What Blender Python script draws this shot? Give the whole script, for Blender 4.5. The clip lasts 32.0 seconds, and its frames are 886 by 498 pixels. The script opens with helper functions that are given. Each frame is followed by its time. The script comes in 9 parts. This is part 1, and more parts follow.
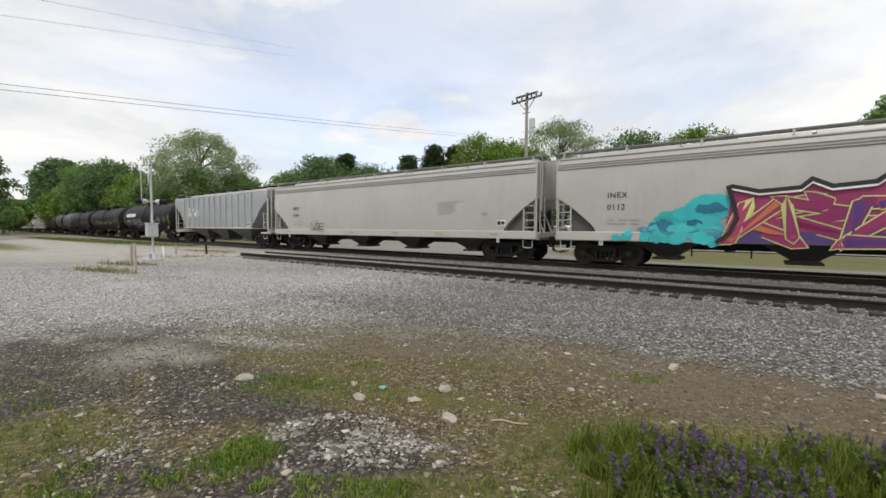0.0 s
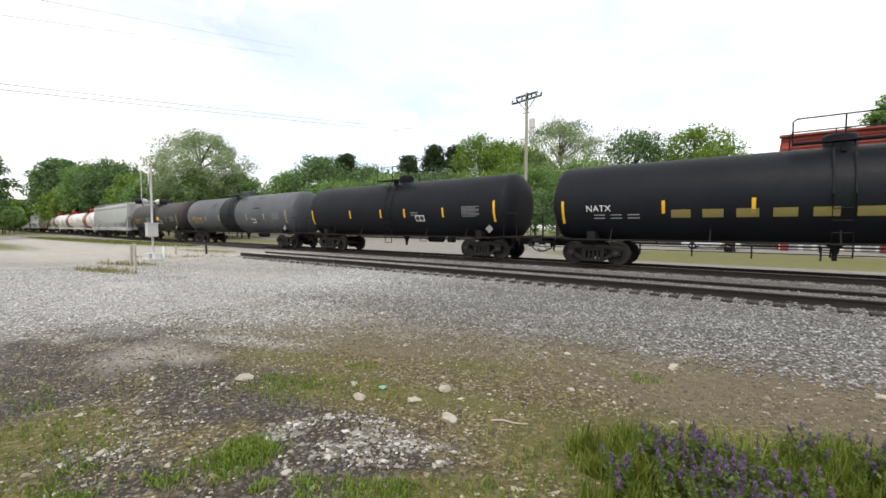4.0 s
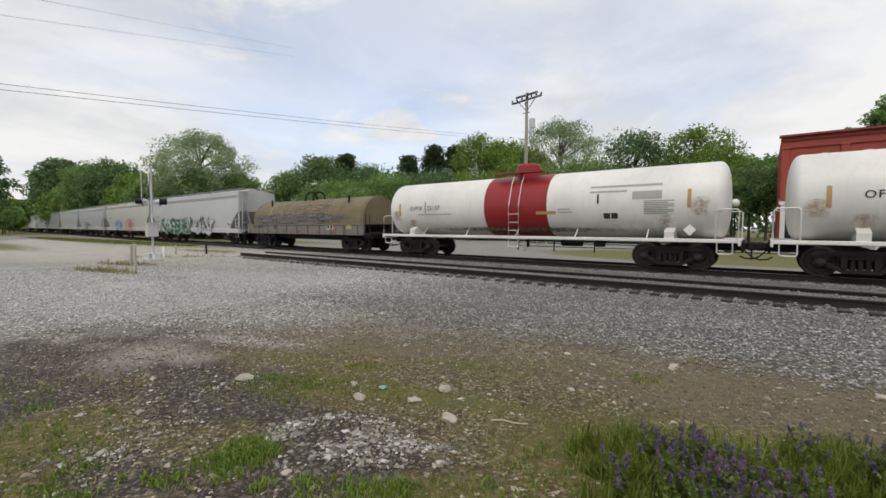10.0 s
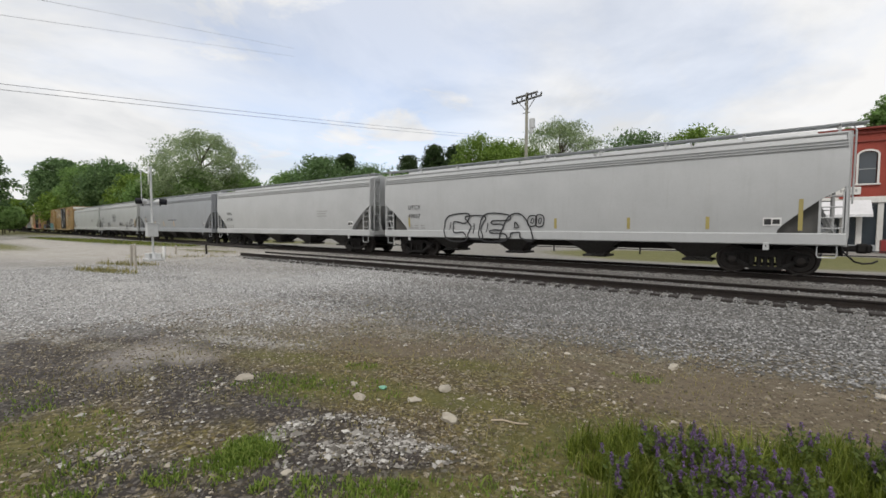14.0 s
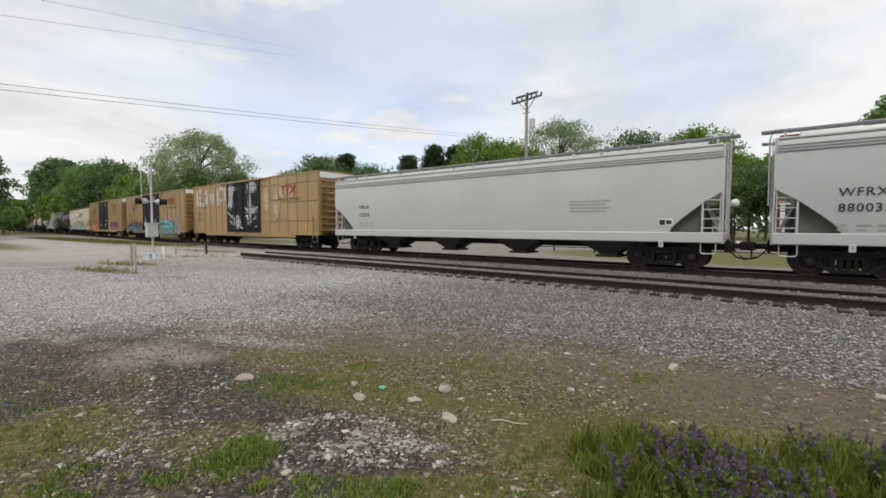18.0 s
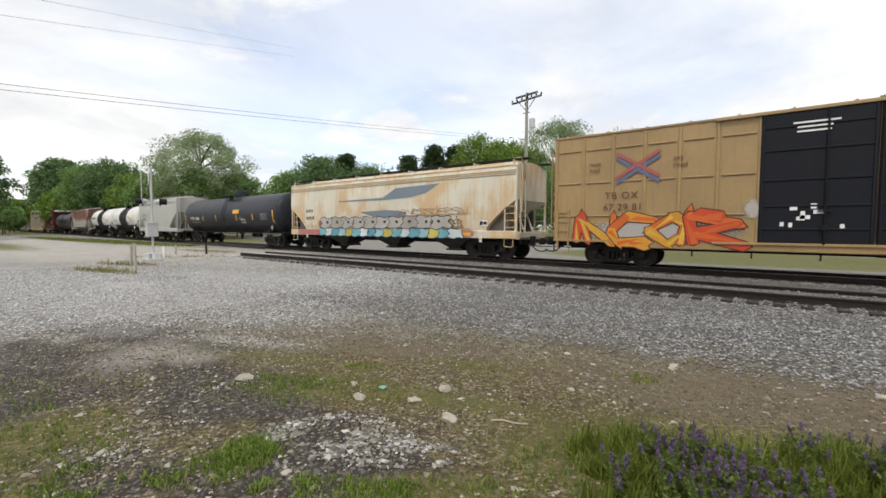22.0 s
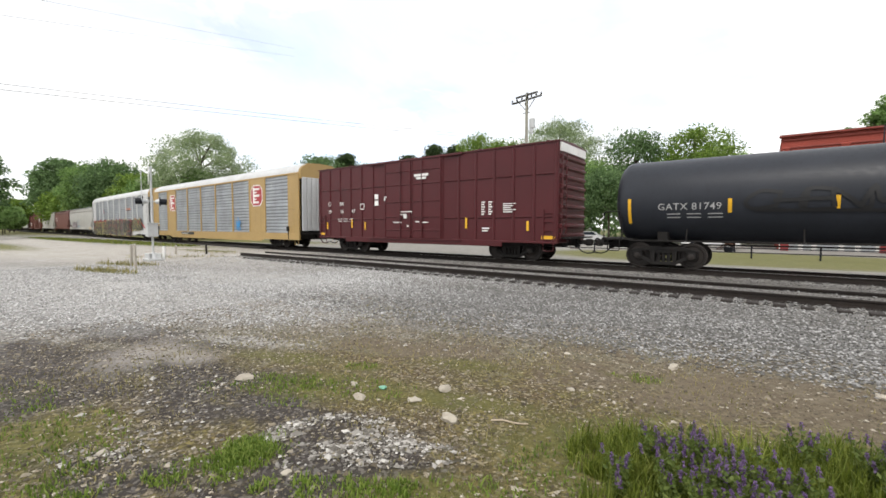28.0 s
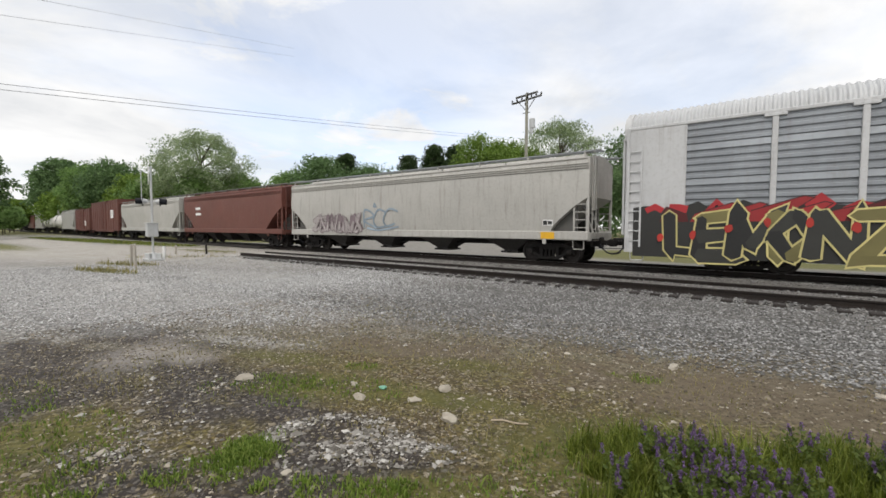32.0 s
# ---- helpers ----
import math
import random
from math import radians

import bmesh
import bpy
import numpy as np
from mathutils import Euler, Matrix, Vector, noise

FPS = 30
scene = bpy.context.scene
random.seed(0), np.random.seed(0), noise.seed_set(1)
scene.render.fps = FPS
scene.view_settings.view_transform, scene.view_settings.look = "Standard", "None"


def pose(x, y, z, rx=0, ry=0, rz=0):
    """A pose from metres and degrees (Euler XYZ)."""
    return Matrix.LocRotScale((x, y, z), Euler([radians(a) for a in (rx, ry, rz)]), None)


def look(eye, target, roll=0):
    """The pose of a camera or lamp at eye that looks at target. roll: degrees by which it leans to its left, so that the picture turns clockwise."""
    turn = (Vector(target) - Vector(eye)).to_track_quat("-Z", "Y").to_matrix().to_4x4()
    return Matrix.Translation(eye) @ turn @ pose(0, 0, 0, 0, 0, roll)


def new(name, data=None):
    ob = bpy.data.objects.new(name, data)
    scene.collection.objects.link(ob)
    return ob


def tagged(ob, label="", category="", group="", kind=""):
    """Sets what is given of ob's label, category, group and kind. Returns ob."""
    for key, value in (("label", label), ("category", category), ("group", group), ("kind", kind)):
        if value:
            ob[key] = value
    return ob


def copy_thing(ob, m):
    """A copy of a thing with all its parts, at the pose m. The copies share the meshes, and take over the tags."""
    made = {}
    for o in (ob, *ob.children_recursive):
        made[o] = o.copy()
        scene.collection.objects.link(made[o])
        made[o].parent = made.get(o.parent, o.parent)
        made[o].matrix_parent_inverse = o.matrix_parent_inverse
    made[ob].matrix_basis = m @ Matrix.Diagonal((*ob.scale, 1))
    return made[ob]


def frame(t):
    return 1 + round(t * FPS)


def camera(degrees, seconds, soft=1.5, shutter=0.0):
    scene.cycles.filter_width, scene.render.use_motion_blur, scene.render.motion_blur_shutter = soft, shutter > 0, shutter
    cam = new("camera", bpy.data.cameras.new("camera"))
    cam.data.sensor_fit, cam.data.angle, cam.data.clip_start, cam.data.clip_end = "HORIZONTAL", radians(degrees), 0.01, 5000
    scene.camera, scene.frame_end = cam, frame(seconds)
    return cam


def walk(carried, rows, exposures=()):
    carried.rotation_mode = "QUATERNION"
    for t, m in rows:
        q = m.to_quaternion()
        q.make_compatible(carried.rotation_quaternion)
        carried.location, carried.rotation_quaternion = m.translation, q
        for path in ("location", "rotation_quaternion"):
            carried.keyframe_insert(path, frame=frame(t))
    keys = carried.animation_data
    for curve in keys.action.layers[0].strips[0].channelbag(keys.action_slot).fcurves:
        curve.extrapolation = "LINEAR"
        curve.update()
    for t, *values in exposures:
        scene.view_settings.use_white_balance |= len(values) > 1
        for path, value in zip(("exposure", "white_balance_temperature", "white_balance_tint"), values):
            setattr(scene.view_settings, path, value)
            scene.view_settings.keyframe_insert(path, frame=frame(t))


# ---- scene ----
from mathutils import Color

# ---- camera: stands still beside the track; z = 0 is the top of the rails, x runs along the train's way ----
SPEED = 19.43          # metres a second, towards +x
TRACK = 18.27          # y of the main line
SIDING = 12.95         # y of the siding
BEND, RADIUS, ARC = -15.0, 960.0, 61.0      # west of here the main line bends gently away


def on_line(s, side=0.0):
    """The place and heading on the main line, s metres along it."""
    if s >= BEND:
        return s, TRACK + side, 0.0
    d = BEND - s
    a = min(d, ARC) / RADIUS
    x, y = BEND - RADIUS * math.sin(a), TRACK + RADIUS * (1 - math.cos(a))
    if d > ARC:
        x, y = x - (d - ARC) * math.cos(a), y + (d - ARC) * math.sin(a)
    return x + side * math.sin(a), y + side * math.cos(a), -math.degrees(a)


def rail_pose(s):
    x, y, a = on_line(s)
    return pose(x, y, 0, 0, 0, a)


cam = camera(92.84, 32.0, soft=1.6)
EYE = (0.0, 0.0, 1.4917)
turn, tip = radians(-37.394), radians(2.958)
POSE = look(EYE, (EYE[0] + math.sin(turn) * math.cos(tip), EYE[1] + math.cos(turn) * math.cos(tip), EYE[2] - math.sin(tip)), 0.152)
walk(cam, [(0, POSE), (32, POSE)], exposures=[(0, -0.17), (1, -0.20), (2, -0.00), (3, 0.21), (6, 0.28), (7, -0.02), (8, -0.28), (9, -0.29), (10, -0.31), (11, -0.09), (12, -0.20), (13, -0.19), (14, -0.25), (17, -0.20), (18, -0.27), (19, -0.17), (20, -0.04), (21, 0.13), (22, -0.04), (23, -0.09), (24, 0.04), (25, -0.17), (28, 0.30), (29, 0.17), (30, -0.10), (31, -0.13), (32, -0.13)])

# ---- sky and sun: bright broken overcast ----
world = bpy.data.worlds.new("sky")
scene.world = world
world.use_nodes = True
wt = world.node_tree
wt.nodes.clear()


def wnode(kind, **kw):
    n = wt.nodes.new(kind)
    for k, val in kw.items():
        if k in n.inputs:
            n.inputs[k].default_value = val
    return n


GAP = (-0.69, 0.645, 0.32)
SUN_UP, SUN_TURN = radians(52), radians(160)
sky = wnode("ShaderNodeTexSky")
sky.sky_type, sky.sun_disc = "NISHITA", False
sky.air_density, sky.dust_density = 0.8, 2.5
sky.sun_elevation, sky.sun_rotation = SUN_UP, SUN_TURN
coord = wnode("ShaderNodeTexCoord")
# clouds lie on a flat layer: the direction is divided by its height
sep = wnode("ShaderNodeSeparateXYZ")
wt.links.new(coord.outputs["Generated"], sep.inputs[0])
up = wnode("ShaderNodeMath")
up.operation = "MAXIMUM"
up.inputs[1].default_value = 0.02
wt.links.new(sep.outputs[2], up.inputs[0])
lift = wnode("ShaderNodeMath")
lift.operation = "ADD"
lift.inputs[1].default_value = 0.16
wt.links.new(up.outputs[0], lift.inputs[0])
flat = wnode("ShaderNodeVectorMath")
flat.operation = "DIVIDE"
comb = wnode("ShaderNodeCombineXYZ")
for i in range(3):
    wt.links.new(lift.outputs[0], comb.inputs[i])
wt.links.new(coord.outputs["Generated"], flat.inputs[0])
wt.links.new(comb.outputs[0], flat.inputs[1])


def wnoise(scale, detail, rough, off):
    mp = wnode("ShaderNodeMapping")
    mp.inputs["Location"].default_value = off
    mp.inputs["Rotation"].default_value = (0, 0, 0.75)
    mp.inputs["Scale"].default_value = (1.0, 0.8, 0.0)
    wt.links.new(flat.outputs[0], mp.inputs[0])
    n = wnode("ShaderNodeTexNoise", Scale=scale, Detail=detail, Roughness=rough, Distortion=0.35)
    wt.links.new(mp.outputs[0], n.inputs["Vector"])
    return n


def wramp(src, a, ca, b, cb):
    r = wnode("ShaderNodeValToRGB")
    r.color_ramp.elements[0].position, r.color_ramp.elements[0].color = a, (*ca, 1)
    r.color_ramp.elements[1].position, r.color_ramp.elements[1].color = b, (*cb, 1)
    wt.links.new(src, r.inputs[0])
    return r


cover = wramp(wnoise(0.75, 7, 0.58, (2.7, 1.1, 0)).outputs["Fac"], 0.36, (0.72,) * 3, 0.50, (1, 1, 1))
shade = wramp(wnoise(1.1, 7, 0.6, (4.1, 2.2, 0)).outputs["Fac"], 0.36, (0.79, 0.80, 0.815), 0.56, (1.0, 0.995, 0.988))
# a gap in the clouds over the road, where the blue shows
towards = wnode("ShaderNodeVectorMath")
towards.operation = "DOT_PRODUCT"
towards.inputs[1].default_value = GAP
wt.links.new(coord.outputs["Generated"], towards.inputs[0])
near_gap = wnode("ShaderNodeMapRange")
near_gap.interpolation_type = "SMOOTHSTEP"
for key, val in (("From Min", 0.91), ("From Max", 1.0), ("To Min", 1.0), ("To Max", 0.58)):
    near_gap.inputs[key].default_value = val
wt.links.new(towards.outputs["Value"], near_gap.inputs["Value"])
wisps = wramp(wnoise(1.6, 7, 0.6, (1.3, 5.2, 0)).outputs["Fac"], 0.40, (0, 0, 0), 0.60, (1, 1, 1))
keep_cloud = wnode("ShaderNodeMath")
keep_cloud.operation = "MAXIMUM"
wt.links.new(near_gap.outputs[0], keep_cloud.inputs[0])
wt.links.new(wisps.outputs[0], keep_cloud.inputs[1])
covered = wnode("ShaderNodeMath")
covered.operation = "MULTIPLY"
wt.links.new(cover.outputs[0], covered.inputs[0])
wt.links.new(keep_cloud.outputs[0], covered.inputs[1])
gain = wnode("ShaderNodeVectorMath")
gain.operation = "SCALE"
gain.inputs["Scale"].default_value = 11.3
wt.links.new(shade.outputs[0], gain.inputs[0])
blue = wnode("ShaderNodeVectorMath")
blue.operation = "SCALE"
blue.inputs["Scale"].default_value = 3.1
wt.links.new(sky.outputs[0], blue.inputs[0])
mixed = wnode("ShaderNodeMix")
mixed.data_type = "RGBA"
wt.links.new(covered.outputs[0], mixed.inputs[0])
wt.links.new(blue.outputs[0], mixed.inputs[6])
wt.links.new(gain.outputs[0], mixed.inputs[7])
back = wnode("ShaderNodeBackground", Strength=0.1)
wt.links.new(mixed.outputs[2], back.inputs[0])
wt.links.new(back.outputs[0], wnode("ShaderNodeOutputWorld").inputs[0])

sun_data = bpy.data.lights.new("sun", "SUN")
sun_data.energy, sun_data.angle, sun_data.color = 1.6, radians(14), (1.0, 0.96, 0.9)
sun = new("sun", sun_data)
# the sun stands behind the camera, to its right
sun.matrix_world = look((0, 0, 60), (0 - 60 * math.cos(SUN_UP) * math.sin(SUN_TURN), 0 - 60 * math.cos(SUN_UP) * math.cos(SUN_TURN), 60 - 60 * math.sin(SUN_UP)))

# ---- materials ----
MATS = {}


def nodes_of(name):
    m = bpy.data.materials.new(name)
    m.use_nodes = True
    t = m.node_tree
    t.nodes.clear()
    out = t.nodes.new("ShaderNodeOutputMaterial")
    p = t.nodes.new("ShaderNodeBsdfPrincipled")
    t.links.new(p.outputs[0], out.inputs[0])
    return m, t, p


def noise_node(t, vec, scale, detail=5.0, rough=0.6):
    n = t.nodes.new("ShaderNodeTexNoise")
    n.inputs["Scale"].default_value, n.inputs["Detail"].default_value, n.inputs["Roughness"].default_value = scale, detail, rough
    t.links.new(vec, n.inputs["Vector"])
    return n.outputs["Fac"]


def ramp_node(t, fac, stops):
    r = t.nodes.new("ShaderNodeValToRGB")
    while len(r.color_ramp.elements) < len(stops):
        r.color_ramp.elements.new(0.5)
    for e, (at, col) in zip(r.color_ramp.elements, stops):
        e.position = at
        e.color = (*col, 1) if len(col) == 3 else col
    t.links.new(fac, r.inputs[0])
    return r.outputs[0]


def mix_node(t, fac, a, b, blend="MIX"):
    n = t.nodes.new("ShaderNodeMix")
    n.data_type, n.blend_type = "RGBA", blend
    for sock, val in ((0, fac), (6, a), (7, b)):
        if isinstance(val, (int, float)):
            n.inputs[sock].default_value = val
        elif isinstance(val, tuple):
            n.inputs[sock].default_value = (*val, 1)
        else:
            t.links.new(val, n.inputs[sock])
    return n.outputs[2]


def math_node(t, op, a, b=0.0, clamp=False):
    n = t.nodes.new("ShaderNodeMath")
    n.operation, n.use_clamp = op, clamp
    for i, val in enumerate((a, b)):
        if isinstance(val, (int, float)):
            n.inputs[i].default_value = val
        else:
            t.links.new(val, n.inputs[i])
    return n.outputs[0]


def place_node(t, kind="Object", scale=(1, 1, 1), vary=True):
    """Coordinates in metres, shifted for each object by its random number."""
    c = t.nodes.new("ShaderNodeTexCoord")
    mp = t.nodes.new("ShaderNodeMapping")
    mp.inputs["Scale"].default_value = scale
    t.links.new(c.outputs[kind], mp.inputs[0])
    if vary:
        info = t.nodes.new("ShaderNodeObjectInfo")
        sh = t.nodes.new("ShaderNodeVectorMath")
        sh.operation = "SCALE"
        sh.inputs[0].default_value = (37.0, 19.0, 11.0)
        t.links.new(info.outputs["Random"], sh.inputs["Scale"])
        t.links.new(sh.outputs[0], mp.inputs["Location"])
    return mp.outputs[0]


def bump(t, p, height, strength, dist):
    b = t.nodes.new("ShaderNodeBump")
    b.inputs["Strength"].default_value, b.inputs["Distance"].default_value = strength, dist
    t.links.new(height, b.inputs["Height"])
    t.links.new(b.outputs[0], p.inputs["Normal"])


def paint(name, col, rough=0.5, metal=0.0, dirt=(0.16, 0.13, 0.10), amount=0.35, streak=0.25, rust=0.0, tone=0.12, blotch=None, rust_line=None, spec=0.5, coat=0.0):
    """Weathered paint on steel: blotches, vertical streaks of grime and, if asked, rust."""
    if name in MATS:
        return MATS[name]
    m, t, p = nodes_of(name)
    v = place_node(t)
    vs = place_node(t, scale=(2.6, 2.6, 0.22))
    big = noise_node(t, v, 0.55, 6)
    fine = noise_node(t, v, 9.0, 6, 0.7)
    run = noise_node(t, vs, 2.2, 6, 0.65)
    lo = tuple(max(0.0, c * (1 - tone)) for c in col)
    hi = tuple(min(1.0, c * (1 + tone * 0.7)) for c in col)
    base = ramp_node(t, big, [(0.3, lo), (0.7, hi)])
    base = mix_node(t, math_node(t, "MULTIPLY", ramp_node(t, run, [(0.52, (0, 0, 0)), (0.78, (1, 1, 1))]), streak), base, dirt)
    base = mix_node(t, math_node(t, "MULTIPLY", ramp_node(t, fine, [(0.50, (0, 0, 0)), (0.75, (1, 1, 1))]), amount * 0.6), base, dirt)
    if blotch:
        wash = noise_node(t, place_node(t, scale=(0.55, 0.55, 0.4)), 1.1, 5, 0.55)
        base = mix_node(t, math_node(t, "MULTIPLY", ramp_node(t, math_node(t, "ADD", math_node(t, "MULTIPLY", wash, 0.75), math_node(t, "MULTIPLY", run, 0.25)), [(0.46, (0, 0, 0)), (0.56, (1, 1, 1))]), 0.8), base, blotch)
    if rust_line:
        # rust has run down from the roof to an uneven line
        tall = t.nodes.new("ShaderNodeSeparateXYZ")
        where = t.nodes.new("ShaderNodeTexCoord")
        t.links.new(where.outputs["Object"], tall.inputs[0])
        level = math_node(t, "ADD", math_node(t, "MULTIPLY", math_node(t, "SUBTRACT", tall.outputs[2], rust_line), 0.35), math_node(t, "ADD", math_node(t, "MULTIPLY", run, 0.7), math_node(t, "MULTIPLY", big, 0.3)))
        base = mix_node(t, math_node(t, "MULTIPLY", ramp_node(t, level, [(0.44, (0, 0, 0)), (0.54, (1, 1, 1))]), 0.9), base, ramp_node(t, fine, [(0.35, (0.10, 0.032, 0.018)), (0.65, (0.21, 0.075, 0.04))]))
    if rust:
        spots = math_node(t, "MULTIPLY", ramp_node(t, math_node(t, "MULTIPLY", math_node(t, "ADD", big, run), 0.5), [(0.62 - 0.22 * rust, (0, 0, 0)), (0.70 - 0.16 * rust, (1, 1, 1))]), min(1.0, 0.55 + rust * 0.4))
        base = mix_node(t, spots, base, ramp_node(t, fine, [(0.35, (0.13, 0.045, 0.02)), (0.65, (0.30, 0.13, 0.06))]))
    t.links.new(base, p.inputs["Base Color"])
    p.inputs["Metallic"].default_value = metal
    p.inputs["Specular IOR Level"].default_value = spec
    p.inputs["Coat Weight"].default_value, p.inputs["Coat Roughness"].default_value = coat, 0.3
    t.links.new(ramp_node(t, fine, [(0.3, (rough * 0.8,) * 3), (0.75, (min(1, rough * 1.25),) * 3)]), p.inputs["Roughness"])
    bump(t, p, mix_node(t, 0.35, big, fine), 0.18, 0.01)
    MATS[name] = m
    return m


WHITE = paint("hopper_white_paint", (0.405, 0.394, 0.368), streak=0.14, amount=0.14, tone=0.08, coat=0.45)
PALE = paint("pale_grey_paint", (0.405, 0.413, 0.413), streak=0.12, amount=0.12, tone=0.08, rough=0.4, coat=0.45)
FRESH = paint("fresh_white_paint", (0.445, 0.458, 0.442), streak=0.08, amount=0.10, tone=0.06, rough=0.4, coat=0.45)
CREAM = paint("cream_grey_paint", (0.40, 0.403, 0.365), streak=0.14, amount=0.16, tone=0.09, coat=0.45)
SLATE = paint("slate_grey_paint", (0.275, 0.288, 0.308), streak=0.2, amount=0.15, tone=0.1, coat=0.45)
ROOF_WHITE = paint("white_roof_sheet", (0.50, 0.51, 0.515), streak=0.25, amount=0.2)
GREY = paint("mid_grey_paint", (0.30, 0.322, 0.335), streak=0.35, amount=0.35)
DIRTY = paint("dirty_white_paint", (0.42, 0.41, 0.38), streak=0.55, amount=0.5)
TAN = paint("rust_stained_cream_paint", (0.60, 0.57, 0.46), streak=0.3, dirt=(0.44, 0.28, 0.14), amount=0.3, tone=0.1, blotch=(0.53, 0.35, 0.17))
RUSTY = paint("rusted_hopper_paint", (0.40, 0.365, 0.33), streak=0.5, rust=0.25, rust_line=2.55)
BROWN = paint("oxide_brown_paint", (0.13, 0.042, 0.03), rough=0.6, streak=0.3)
MAROON = paint("maroon_paint", (0.066, 0.009, 0.0115), rough=0.5, dirt=(0.05, 0.016, 0.017), streak=0.3, amount=0.3, spec=0.25, coat=0.2)
YELLOW = paint("boxcar_yellow_paint", (0.315, 0.205, 0.078), streak=0.45, amount=0.45, dirt=(0.17, 0.105, 0.055), tone=0.16, coat=0.45)
RACK_YELLOW = paint("rack_yellow_paint", (0.35, 0.235, 0.085), streak=0.3, amount=0.35, dirt=(0.17, 0.105, 0.055))
GALV = paint("galvanized_steel", (0.275, 0.295, 0.315), rough=0.5, metal=0.2, streak=0.3, amount=0.2, tone=0.28)
RACK_WHITE = paint("rack_white_paint", (0.53, 0.535, 0.535), streak=0.35, amount=0.4)
BLACK = paint("tank_black_paint", (0.0125, 0.0138, 0.0172), rough=0.5, streak=0.3, dirt=(0.007, 0.007, 0.008), amount=0.3, tone=0.2, spec=0.1)
BLUE_BLACK = paint("tank_blue_black_paint", (0.025, 0.028, 0.035), rough=0.42, streak=0.3, dirt=(0.014, 0.014, 0.016), amount=0.3, tone=0.2, spec=0.22)
SOOT = paint("weathered_tank_paint", (0.058, 0.063, 0.074), rough=0.5, streak=0.45, dirt=(0.034, 0.031, 0.032), amount=0.4, tone=0.3)
SOOT_BROWN = paint("brown_weathered_tank_paint", (0.021, 0.019, 0.019), rough=0.55, streak=0.6, dirt=(0.07, 0.05, 0.036), amount=0.45, tone=0.4, spec=0.35)
TANK_WHITE = paint("tank_white_paint", (0.66, 0.65, 0.62), rough=0.45, streak=0.25, dirt=(0.38, 0.31, 0.23), amount=0.15)
RED = paint("tank_red_paint", (0.245, 0.012, 0.013), rough=0.4, streak=0.2, amount=0.2, dirt=(0.14, 0.02, 0.018))
OLIVE = paint("coil_cover_paint", (0.150, 0.118, 0.066), rough=0.65, streak=0.55, amount=0.6, tone=0.3, dirt=(0.085, 0.072, 0.055))
RUNNING = paint("running_gear_steel", (0.0095, 0.0085, 0.008), rough=0.75, dirt=(0.034, 0.025, 0.019), amount=0.6, streak=0.1, spec=0.3)
OUTLET = paint("outlet_gate_steel", (0.046, 0.043, 0.041), rough=0.7, dirt=(0.02, 0.016, 0.014), amount=0.7, streak=0.4)
OUTLET_GREY = paint("dirty_grey_outlet", (0.16, 0.16, 0.155), rough=0.7, dirt=(0.04, 0.034, 0.028), amount=0.9, streak=0.9, tone=0.3)
TREAD = paint("wheel_steel", (0.02, 0.016, 0.014), rough=0.6, metal=0.3, dirt=(0.05, 0.036, 0.028), amount=0.6)
DARK = paint("door_black_paint", (0.0045, 0.0055, 0.0095), rough=0.55, amount=0.2, dirt=(0.02, 0.02, 0.024), spec=0.25)
LETTER = paint("lettering_black", (0.02, 0.02, 0.02), rough=0.6, amount=0.3)
LETTER_W = paint("lettering_white", (0.75, 0.75, 0.73), rough=0.6, amount=0.2)
LETTER_Y = paint("lettering_yellow", (0.62, 0.37, 0.03), rough=0.6, amount=0.3)
STRIPE = paint("reflector_yellow", (0.72, 0.40, 0.015), rough=0.4, amount=0.2)
STRIPE_D = paint("reflector_dulled", (0.36, 0.30, 0.10), rough=0.5, amount=0.4)
# dark grey for the end gussets: the shade of the recess put into colour
END_SHADE = paint("shaded_end_plate", (0.095, 0.094, 0.088), rough=0.8, amount=0.5)
GRATE = paint("walkway_grating", (0.22, 0.225, 0.21), rough=0.7, amount=0.4)
FAINT = paint("stencil_grey", (0.33, 0.33, 0.32), rough=0.6, amount=0.3)

